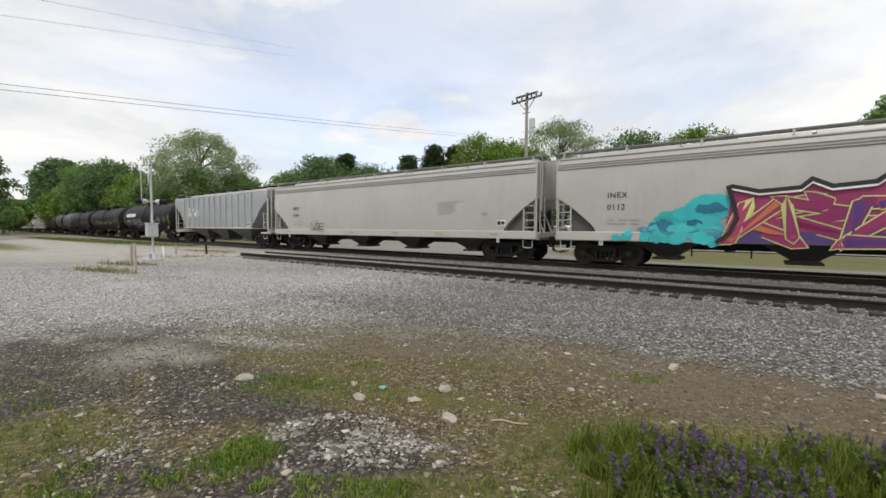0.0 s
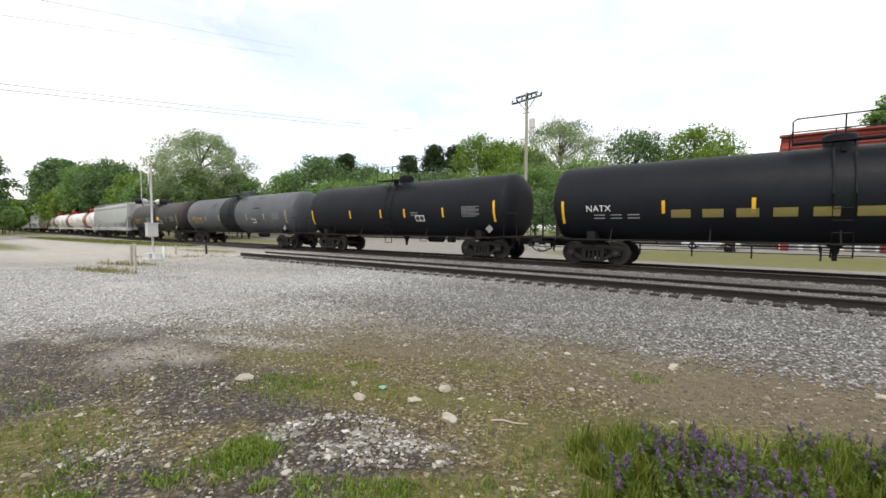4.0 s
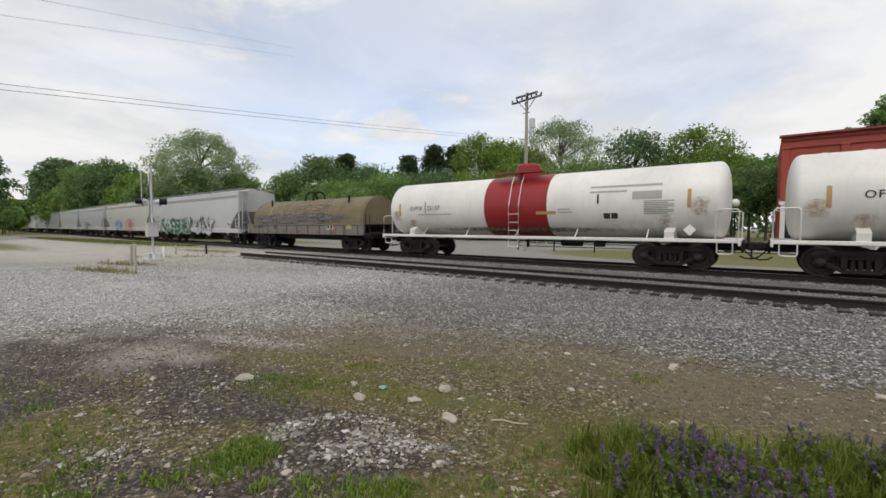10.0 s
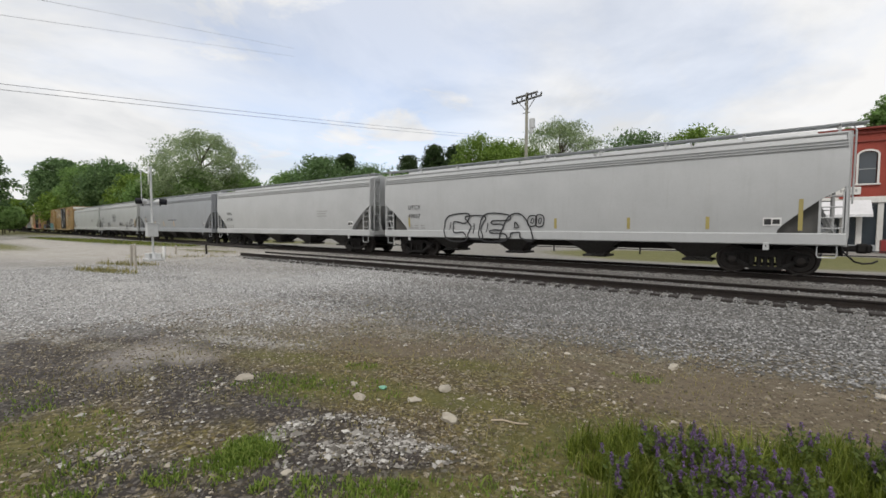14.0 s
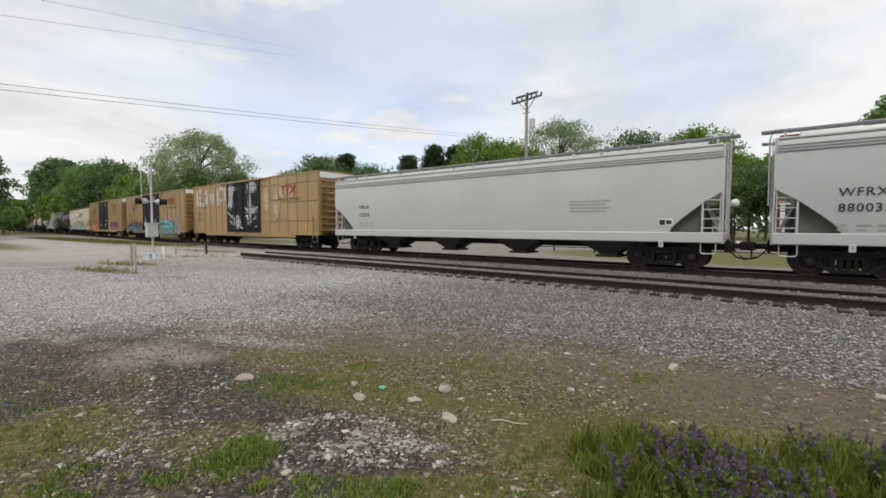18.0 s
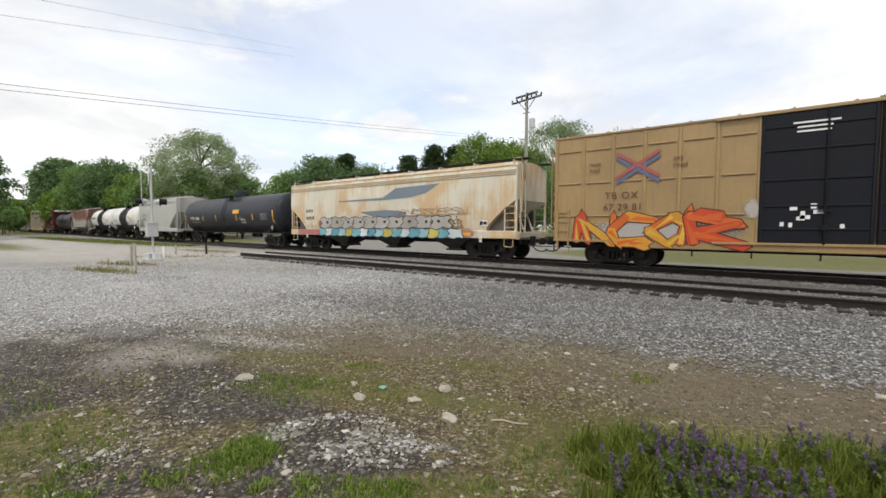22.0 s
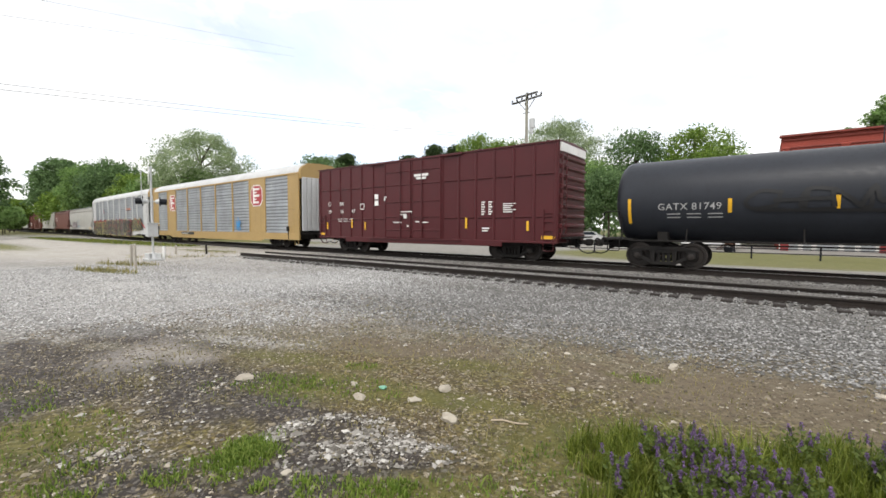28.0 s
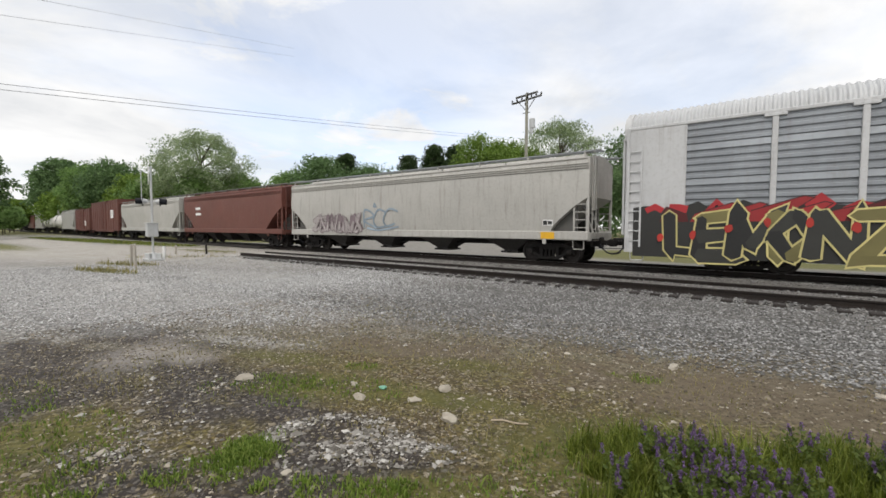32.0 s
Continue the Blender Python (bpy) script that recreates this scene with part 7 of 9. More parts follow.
bars(car, surf, [(-6.1, 3.52, 0.8, 0.11), (-5.2, 3.52, 0.8, 0.11)], paint("faded_slate_lettering", (0.20, 0.23, 0.25)), "sign_lettering", 0.0)
# 34, 35: grey and brown hoppers
car, surf, L = pellet(-627.3, -647.6, DIRTY, "dirty white covered hopper car with faded tags", None, walk_mat=GREY)
wild(car, surf, -L / 2 + 2.6, -L / 2 + 7.0, 1.3, 2.1, "SEKRNA", [(0.33, 0.30, 0.29)], (0.17, 0.13, 0.14), 95, 0.04, 0.02)
tag(car, surf, -L / 2 + 7.4, -L / 2 + 9.8, 1.5, 2.5, 3, (0.24, 0.30, 0.35), 96, 0.16)
bars(car, surf, [(L / 2 - 2.0, 1.02, 0.6, 0.28)], STRIPE, "end_stripe")
car, surf, L = pellet(-648.8, -666.0, BROWN, "oxide brown covered hopper car", None, 4, "grain")
bars(car, surf, [(-L / 2 + 2.7, 3.0, 1.0, 0.22), (-L / 2 + 2.7, 2.5, 1.1, 0.22)], LETTER_W, "reporting_letters")
# the tail, far along the line
pellet(-667.2, -687.3, DIRTY, "dirty grey covered hopper car", None, 3, "grain")
for front, rear, m, top, lab in ((-688.9, -705.4, BROWN, 5.0, "brown boxcar with a large white sign"), (-707.0, -719.2, BROWN, 4.3, "low brown boxcar with a white sign")):
    at, L = spot(front, rear)
    car = add(boxcar(at, L, m, lab, top=top, door=(-1.6, 1.6), white_end=False, style="plain"))
    bars(car, lambda x, z, off: (x, -1.60 - off, z), [(L / 2 - 4.0, 2.6, 1.6, 1.1)] if top > 4.5 else [(2.0, 1.6, 1.3, 0.8)], LETTER_W, "company_sign")
pellet(-720.6, -734.8, WHITE, "white covered hopper car", None, 3, "grain")
for front, rear in ((-736.3, -748.8), (-750.3, -762.8)):
    at, L = spot(front, rear)
    add(tank(at, L, TANK_WHITE, "plain white tank car with dark trucks")[0])
pellet(-764.3, -779.8, DIRTY, "dirty grey covered hopper car", None, 3, "grain")
pellet(-781.3, -796.8, BROWN, "oxide brown covered hopper car", None, 3, "grain")
for front, rear in ((-798.3, -812.8), (-814.3, -828.8)):
    at, L = spot(front, rear)
    add(tank(at, L, BLACK, "plain black tank car with dark trucks")[0])

# ---- ground: one sheet to the horizon ----
def ground_z(x, y):
    z = -0.25
    if 8.0 < y < 22.0:
        z += 0.066 * max(0.0, min(1.0, (y - 8.0) / 3.0, (22.0 - y) / 1.4))
        z += 0.05 * max(0.0, 1 - abs(y - 15.5) / 1.0)
    if x > -23:
        # and lies lower along the ends of the ties
        z -= 0.07 * max(0.0, min(1.0, 2 - abs(y - 11.55) / 0.14))
    if x > -24.5:
        # ballast lies high between the rails of the siding
        z += 0.105 * max(0.0, min(1.0, (0.74 - abs(y - SIDING)) / 0.10))
    if y > 22:
        z -= min(0.2, (y - 22) * 0.04)
    if -16 < x < 8 and -3 < y < 10:
        z += 0.035 * noise.noise((x * 0.5, y * 0.5, 3.3)) + 0.012 * noise.noise((x * 2.6, y * 2.6, 1.3))
    return z


def axis_steps(parts):
    out = [parts[0][0]]
    for a, b, d in parts:
        n = max(1, round((b - a) / d))
        out += [a + (b - a) * (i + 1) / n for i in range(n)]
    return out


gx = axis_steps([(-1500, -300, 200), (-300, -60, 20), (-60, -14, 2), (-14, 6, 0.11), (6, 40, 2), (40, 200, 20), (200, 1500, 200)])
gy = axis_steps([(-400, -40, 60), (-40, -1, 3), (-1, 8, 0.11), (8, 11, 0.6), (11, 14, 0.08), (14, 26, 0.6), (26, 120, 5), (120, 1500, 150)])
verts = [(x, y, ground_z(x, y)) for y in gy for x in gx]
nx = len(gx)
faces = [(j * nx + i, j * nx + i + 1, (j + 1) * nx + i + 1, (j + 1) * nx + i) for j in range(len(gy) - 1) for i in range(nx - 1)]

gm, t, p = nodes_of("gravel_and_soil")
pos = place_node(t, vary=False)
n_big = noise_node(t, pos, 0.35, 4)
n_mid = noise_node(t, pos, 1.6, 6, 0.65)
n_fine = noise_node(t, pos, 9.0, 6, 0.7)
n_grit = noise_node(t, pos, 60.0, 4, 0.7)


def cells(scale, rnd=1.0):
    v = t.nodes.new("ShaderNodeTexVoronoi")
    v.inputs["Scale"].default_value, v.inputs["Randomness"].default_value = scale, rnd
    t.links.new(pos, v.inputs["Vector"])
    return v


def patch(cx, cy, rx, ry, rot=0.0, ragged=0.9, soft=0.25):
    """1 inside a ragged oval on the ground, 0 outside."""
    m = t.nodes.new("ShaderNodeMapping")
    m.vector_type = "TEXTURE"
    m.inputs["Location"].default_value, m.inputs["Rotation"].default_value, m.inputs["Scale"].default_value = (cx, cy, 0), (0, 0, radians(rot)), (rx, ry, 1e4)
    t.links.new(pos, m.inputs[0])
    ln = t.nodes.new("ShaderNodeVectorMath")
    ln.operation = "LENGTH"
    t.links.new(m.outputs[0], ln.inputs[0])
    wob = math_node(t, "MULTIPLY", math_node(t, "SUBTRACT", math_node(t, "ADD", n_mid, math_node(t, "MULTIPLY", n_fine, 0.8)), 0.9), ragged)
    r = t.nodes.new("ShaderNodeMapRange")
    r.interpolation_type = "SMOOTHSTEP"
    r.inputs["From Min"].default_value, r.inputs["From Max"].default_value = 1 + soft, 1 - soft
    t.links.new(math_node(t, "ADD", ln.outputs["Value"], wob), r.inputs["Value"])
    return r.outputs[0]


MASKS = {}


def spread(name, ovals, ragged=1.5, soft=0.4):
    """1 inside ragged ovals that lie on the ground mesh as a named layer."""
    MASKS[name] = ovals
    at = t.nodes.new("ShaderNodeAttribute")
    at.attribute_name = name
    wob = math_node(t, "MULTIPLY", math_node(t, "SUBTRACT", math_node(t, "ADD", n_mid, math_node(t, "MULTIPLY", n_fine, 0.8)), 0.9), ragged)
    r = t.nodes.new("ShaderNodeMapRange")
    r.interpolation_type = "SMOOTHSTEP"
    r.inputs["From Min"].default_value, r.inputs["From Max"].default_value = -soft, soft
    t.links.new(math_node(t, "SUBTRACT", at.outputs["Fac"], wob), r.inputs["Value"])
    return r.outputs[0]


def union(masks):
    out = masks[0]
    for m in masks[1:]:
        out = math_node(t, "MAXIMUM", out, m)
    return out


c1, c2 = cells(21), cells(38)
stone_tone = t.nodes.new("ShaderNodeSeparateColor")
t.links.new(c1.outputs["Color"], stone_tone.inputs[0])
stone_tone2 = t.nodes.new("ShaderNodeSeparateColor")
t.links.new(c2.outputs["Color"], stone_tone2.inputs[0])
pebble = ramp_node(t, mix_node(t, 0.5, stone_tone.outputs[0], stone_tone2.outputs[1]), [(0.1, (0.13, 0.125, 0.117)), (0.5, (0.33, 0.322, 0.308)), (0.9, (0.60, 0.592, 0.575))])
gaps = ramp_node(t, c1.outputs["Distance"], [(0.25, (1, 1, 1)), (0.75, (0.52, 0.51, 0.49))])
gravel = mix_node(t, 1.0, pebble, gaps, "MULTIPLY")
gravel = mix_node(t, 1.0, gravel, ramp_node(t, n_big, [(0.3, (0.80, 0.78, 0.74)), (0.7, (1.12, 1.12, 1.14))]), "MULTIPLY")
col = gravel
# ground under these stones coloured darker, as shade in the gaps
gap_shade = ramp_node(t, n_fine, [(0.3, (0.06, 0.056, 0.05)), (0.7, (0.14, 0.134, 0.124))])
col = mix_node(t, math_node(t, "MULTIPLY", union([patch(-1.5, 8.6, 8.5, 2.9, 0, 0.6, 0.5), patch(2, 14.6, 14, 2.0, 0, 0.5, 0.4)]), 0.72), col, gap_shade)
# dusty road and apron
dust = mix_node(t, 0.3, ramp_node(t, n_mid, [(0.3, (0.34, 0.315, 0.275)), (0.7, (0.50, 0.47, 0.425))]), gravel)
ROAD = [(-37, 8.5, 19, 6.5, 12), (-70, 9.6, 40, 2.6, 0), (-36.5, 17, 6.0, 9.0, 0)]
col = mix_node(t, union([patch(*r, ragged=1.1, soft=0.45) for r in ROAD]), col, dust)
chalky = mix_node(t, 0.55, gravel, (0.46, 0.45, 0.43))
col = mix_node(t, math_node(t, "MULTIPLY", union([patch(-16.5, 3.4, 7.5, 2.4, 8, 0.7, 0.5), patch(-13, 7.2, 6, 1.6, 10, 0.9, 0.5)]), 0.75), col, chalky)
# paved street and lawns beyond the line
asphalt = ramp_node(t, mix_node(t, 0.5, n_mid, n_grit), [(0.3, (0.17, 0.16, 0.145)), (0.7, (0.31, 0.295, 0.268))])
far_side = t.nodes.new("ShaderNodeMapRange")
sepp = t.nodes.new("ShaderNodeSeparateXYZ")
t.links.new(pos, sepp.inputs[0])
far_side.inputs["From Min"].default_value, far_side.inputs["From Max"].default_value = 22.2, 22.9
t.links.new(math_node(t, "ADD", sepp.outputs[1], math_node(t, "MULTIPLY", n_mid, 0.9)), far_side.inputs["Value"])
col = mix_node(t, far_side.outputs[0], col, asphalt)
turf = ramp_node(t, mix_node(t, 0.5, n_mid, n_fine), [(0.3, (0.095, 0.10, 0.036)), (0.7, (0.19, 0.182, 0.075))])
LAWN = [(-1, 32.9, 13, 7.3, 0), (-80, 30, 40, 6, 0), (-62, 14.0, 26, 2.0, 3), (-58, 4.6, 15, 2.0, 4), (0, 180, 400, 110, 0), (-260, 40, 170, 60, 0), (-23.2, 6.4, 1.5, 0.35, 20), (-20.3, 4.95, 1.9, 0.32, 14), (-31, 13.4, 3.0, 0.5, 10)]
col = mix_node(t, union([patch(*r, ragged=0.35 if r[1] > 20 else 1.2, soft=0.15 if r[1] > 20 else 0.4) for r in LAWN]), col, turf)
# trampled soil before the camera
soil = ramp_node(t, mix_node(t, 0.55, n_mid, n_fine), [(0.32, (0.052, 0.040, 0.022)), (0.5, (0.106, 0.081, 0.046)), (0.7, (0.178, 0.138, 0.080))])
chips = ramp_node(t, stone_tone2.outputs[0], [(0.72, (0, 0, 0)), (0.78, (1, 1, 1))])
soil = mix_node(t, math_node(t, "MULTIPLY", chips, 0.6), soil, mix_node(t, 0.6, pebble, (0.26, 0.215, 0.14)))
soil = mix_node(t, 1.0, soil, ramp_node(t, n_grit, [(0.36, (0.55, 0.53, 0.50)), (0.64, (1.40, 1.38, 1.34))]), "MULTIPLY")
moss = ramp_node(t, n_fine, [(0.3, (0.060, 0.066, 0.016)), (0.7, (0.145, 0.135, 0.040))])
soil = mix_node(t, math_node(t, "MULTIPLY", ramp_node(t, math_node(t, "ADD", math_node(t, "MULTIPLY", n_mid, 0.6), math_node(t, "MULTIPLY", n_fine, 0.4)), [(0.44, (0, 0, 0)), (0.56, (1, 1, 1))]), 0.5), soil, moss)
soil = mix_node(t, 1.0, soil, ramp_node(t, stone_tone2.outputs[2], [(0.1, (0.55, 0.53, 0.5)), (0.6, (1.0, 1.0, 1.0)), (0.95, (1.6, 1.55, 1.45))]), "MULTIPLY")
col = mix_node(t, patch(1.0, -0.2, 9.2, 6.9, 0, 0.55, 0.24), col, soil)
earth = ramp_node(t, n_fine, [(0.3, (0.095, 0.073, 0.049)), (0.7, (0.172, 0.140, 0.10))])
col = mix_node(t, math_node(t, "MULTIPLY", spread("earth", [(0.6, 5.5, 2.6, 0.95, 12), (-4.0, 4.5, 1.5, 0.45, 20), (3.5, 4.6, 2.2, 1.4, 0)], 1.6, 0.4), 0.85), col, earth)
GREENS = [(-4.2, 2.55, 0.9, 0.36, 37), (-3.17, 1.24, 0.36, 0.22, 37), (-2.04, 1.88, 0.75, 0.16, 37), (-4.65, 0.84, 0.55, 0.25, 37), (-3.74, 0.64, 0.4, 0.25, 37), (-3.91, 3.49, 0.25, 0.12, 37), (-3.12, 1.62, 0.26, 0.26, 0), (-1.6, 2.05, 1.0, 0.26, 25), (-0.8, 3.35, 0.9, 0.55, 20), (0.5, 4.0, 1.4, 0.5, 15), (-4.5, 0.75, 0.8, 0.35, 0), (-4.05, 2.5, 0.6, 0.35, 20), (-3.5, 3.0, 0.7, 0.28, 20), (-3.0, 4.35, 0.5, 0.2, 20), (-1.1, 5.15, 0.3, 0.12, 0), (-5.1, 3.1, 0.7, 0.22, 20), (-2.4, 3.4, 0.7, 0.2, 20), (-6.0, 0.6, 0.6, 0.3, 0)]
col = mix_node(t, math_node(t, "MULTIPLY", spread("greens", GREENS, 2.6, 0.6), 0.8), col, moss)
mud = ramp_node(t, n_fine, [(0.3, (0.024, 0.020, 0.020)), (0.7, (0.058, 0.050, 0.047))])
mud = mix_node(t, math_node(t, "MULTIPLY", chips, 0.35), mud, (0.27, 0.25, 0.23))
MUDS = [(-3.75, 2.15, 0.9, 0.30, 5), (-4.95, 2.1, 0.8, 0.42, 20), (-2.75, 2.05, 0.6, 0.5, 37), (-4.57, 1.76, 0.30, 0.55, 37), (-3.42, 0.88, 0.34, 0.2, 37), (-2.80, 1.82, 0.16, 0.30, 37), (-5.65, 0.62, 0.5, 0.35, 37), (-7.6, 1.25, 1.6, 0.42, 12), (-3.6, 0.92, 0.75, 0.32, 15), (-2.55, 1.62, 0.45, 0.30, 30), (-3.0, 1.15, 0.5, 0.16, 20), (-5.9, 2.0, 1.7, 0.42, 18), (-7.6, 2.4, 1.6, 0.5, 15), (-4.2, 1.75, 0.5, 0.3, 20), (-6.9, 1.05, 1.7, 0.7, 10), (-4.75, 1.9, 0.55, 0.42, 20), (-3.6, 0.82, 0.6, 0.3, 0), (-2.5, 1.78, 0.50, 0.24, 25), (-2.42, 2.15, 0.55, 0.28, 30), (-3.75, 2.05, 0.7, 0.2, 25), (-5.6, 1.25, 0.5, 0.5, 0)]
col = mix_node(t, math_node(t, "MULTIPLY", spread("muds", MUDS, 1.7, 0.5), 0.92), col, mud)
stain = mix_node(t, 0.45, gravel, (0.10, 0.093, 0.085))
STAINS = [(-4.7, 5.5, 0.75, 0.22, 15), (-6.3, 4.95, 1.1, 0.16, 20), (-15.9, 5.8, 1.1, 0.35, 15), (-3.3, 5.95, 0.5, 0.12, 10), (-8.6, 2.3, 0.9, 0.4, 10), (-20, 7.4, 1.6, 0.25, 20)]
col = mix_node(t, math_node(t, "MULTIPLY", spread("stains", STAINS, 1.0, 0.35), 0.8), col, stain)
chalk = mix_node(t, 0.5, pebble, (0.48, 0.46, 0.43))
col = mix_node(t, spread("chalk", [(-6.3, 3.2, 1.0, 0.2, 22)], 2.6, 0.5), col, mix_node(t, 1.0, chalk, gaps, "MULTIPLY"))
sand = ramp_node(t, n_fine, [(0.3, (0.26, 0.238, 0.215)), (0.7, (0.38, 0.355, 0.325))])
col = mix_node(t, math_node(t, "MULTIPLY", spread("sand", [(-6.6, 2.08, 0.46, 0.62, 37), (-6.1, 2.3, 0.35, 0.3, 37)], 1.7, 0.9), 0.75), col, sand)
# darker ballast under the main line
dark_bed = t.nodes.new("ShaderNodeMapRange")
dark_bed.interpolation_type = "SMOOTHSTEP"
dark_bed.inputs["From Min"].default_value, dark_bed.inputs["From Max"].default_value = 1.15, 0.85
t.links.new(math_node(t, "ADD", math_node(t, "ABSOLUTE", math_node(t, "SUBTRACT", sepp.outputs[1], TRACK)), math_node(t, "MULTIPLY", math_node(t, "SUBTRACT", n_fine, 0.5), 0.5)), dark_bed.inputs["Value"])
sided = t.nodes.new("ShaderNodeMapRange")
sided.inputs["From Min"].default_value, sided.inputs["From Max"].default_value = -31.0, -29.0
t.links.new(sepp.outputs[0], sided.inputs["Value"])
col = mix_node(t, math_node(t, "MULTIPLY", math_node(t, "MULTIPLY", dark_bed.outputs[0], sided.outputs[0]), 0.85), col, ramp_node(t, n_fine, [(0.3, (0.022, 0.019, 0.017)), (0.7, (0.055, 0.048, 0.042))]))
t.links.new(col, p.inputs["Base Color"])
p.inputs["Roughness"].default_value = 0.92
p.inputs["Specular IOR Level"].default_value = 0.25
bump(t, p, mix_node(t, 0.4, ramp_node(t, c1.outputs["Distance"], [(0.0, (1, 1, 1)), (0.8, (0, 0, 0))]), n_grit), 0.7, 0.03)
me = bpy.data.meshes.new("ground")
me.from_pydata(verts, [], faces)
me.polygons.foreach_set("use_smooth", [True] * len(faces))
flat_xy = np.array([v[:2] for v in verts])
for name, ovals in MASKS.items():
    inside = np.full(len(verts), -1.0)
    for cx, cy, rx, ry, rot in ovals:
        c, q = math.cos(radians(rot)), math.sin(radians(rot))
        dx, dy = flat_xy[:, 0] - cx, flat_xy[:, 1] - cy
        inside = np.maximum(inside, 1 - np.hypot((dx * c + dy * q) / rx, (dy * c - dx * q) / ry))
    layer = me.attributes.new(name, "FLOAT", "POINT")
    layer.data.foreach_set("value", inside)
ground = part("ground", me, gm)
tagged(ground, "gravel and trampled soil beside the railway tracks", "ground", kind="structure")

def tie_at(start, i):
    return start + 0.3 + i * 0.5 + 0.08 * (random.Random(i * 7 + 1).random() - 0.5)


# ---- loose stones, joined: far too many to count ----
def stone_material(name, tones):
    m, t, p = nodes_of(name)
    geo = t.nodes.new("ShaderNodeNewGeometry")
    pos = place_node(t, vary=False)
    grain = noise_node(t, pos, 70.0, 4, 0.7)
    tone = ramp_node(t, geo.outputs["Random Per Island"], tones)
    t.links.new(mix_node(t, 0.6, tone, ramp_node(t, grain, [(0.3, (0.6, 0.58, 0.55)), (0.7, (1.15, 1.15, 1.15))]), "MULTIPLY"), p.inputs["Base Color"])
    p.inputs["Roughness"].default_value = 0.85
    bump(t, p, grain, 0.3, 0.01)
    return m


rock_m = stone_material("loose_stone", [(0.0, (0.055, 0.044, 0.028)), (0.4, (0.135, 0.112, 0.075)), (0.8, (0.25, 0.215, 0.155)), (1.0, (0.48, 0.44, 0.37))])
ballast_m = stone_material("ballast_stone", [(0.0, (0.066, 0.064, 0.061)), (0.35, (0.150, 0.148, 0.143)), (0.7, (0.25, 0.248, 0.242)), (1.0, (0.45, 0.447, 0.44))])

dusty_m = stone_material("dusty_stone", [(0.0, (0.17, 0.168, 0.163)), (0.35, (0.345, 0.343, 0.338)), (0.7, (0.49, 0.49, 0.485)), (1.0, (0.68, 0.682, 0.68))])
chalk_m = stone_material("pale_stone", [(0.0, (0.07, 0.062, 0.05)), (0.3, (0.17, 0.158, 0.138)), (0.7, (0.31, 0.295, 0.27)), (1.0, (0.55, 0.535, 0.50))])
PHI = (1 + 5 ** 0.5) / 2
ICO = np.array([(-1, PHI, 0), (1, PHI, 0), (-1, -PHI, 0), (1, -PHI, 0), (0, -1, PHI), (0, 1, PHI), (0, -1, -PHI), (0, 1, -PHI), (PHI, 0, -1), (PHI, 0, 1), (-PHI, 0, -1), (-PHI, 0, 1)]) / math.sqrt(1 + PHI * PHI)
ICO_F = np.array([(0, 11, 5), (0, 5, 1), (0, 1, 7), (0, 7, 10), (0, 10, 11), (1, 5, 9), (5, 11, 4), (11, 10, 2), (10, 7, 6), (7, 1, 8), (3, 9, 4), (3, 4, 2), (3, 2, 6), (3, 6, 8), (3, 8, 9), (4, 9, 5), (2, 4, 11), (6, 2, 10), (8, 6, 7), (9, 8, 1)])
rs = np.random.RandomState(5)


OCT = np.array([(1, 0, 0), (-1, 0, 0), (0, 1, 0), (0, -1, 0), (0, 0, 1), (0, 0, -1.0)])
OCT_F = np.array([(0, 2, 4), (2, 1, 4), (1, 3, 4), (3, 0, 4), (2, 0, 5), (1, 2, 5), (3, 1, 5), (0, 3, 5)])


def stones(name, pts, sizes, label, material, base=ICO, tri=ICO_F):
    n, k = len(pts), len(base)
    v = base[None] * (1 + rs.uniform(-0.36, 0.30, (n, k, 1))) + rs.uniform(-0.22, 0.22, (n, k, 3))
    v = v * (sizes[:, None, None] * 0.5) * np.stack([rs.uniform(0.8, 1.35, n), rs.uniform(0.75, 1.1, n), rs.uniform(0.35, 0.65, n)], 1)[:, None]
    a = rs.uniform(0, 6.28, n)
    c, s = np.cos(a)[:, None], np.sin(a)[:, None]
    v = np.stack([v[..., 0] * c - v[..., 1] * s, v[..., 0] * s + v[..., 1] * c, v[..., 2]], -1) + pts[:, None]
    f = (tri[None] + (np.arange(n) * k)[:, None, None]).reshape(-1, 3)
    me = bpy.data.meshes.new(name)
    me.from_pydata(v.reshape(-1, 3).tolist(), [], f.tolist())
    ob = part(name, me, material)
    return tagged(ob, label, "gravel", kind="stuff")


def oval_points(n, cx, cy, rx, ry, rot):
    r, a = np.sqrt(rs.uniform(0, 1, n)), rs.uniform(0, 6.283, n)
    x, y = rx * r * np.cos(a), ry * r * np.sin(a)
    c, s = math.cos(radians(rot)), math.sin(radians(rot))
    return np.stack([cx + x * c - y * s, cy + x * s + y * c], 1)


def lifted(xy, up=0.0):
    return np.array([(x, y, ground_z(x, y) + up) for x, y in xy])


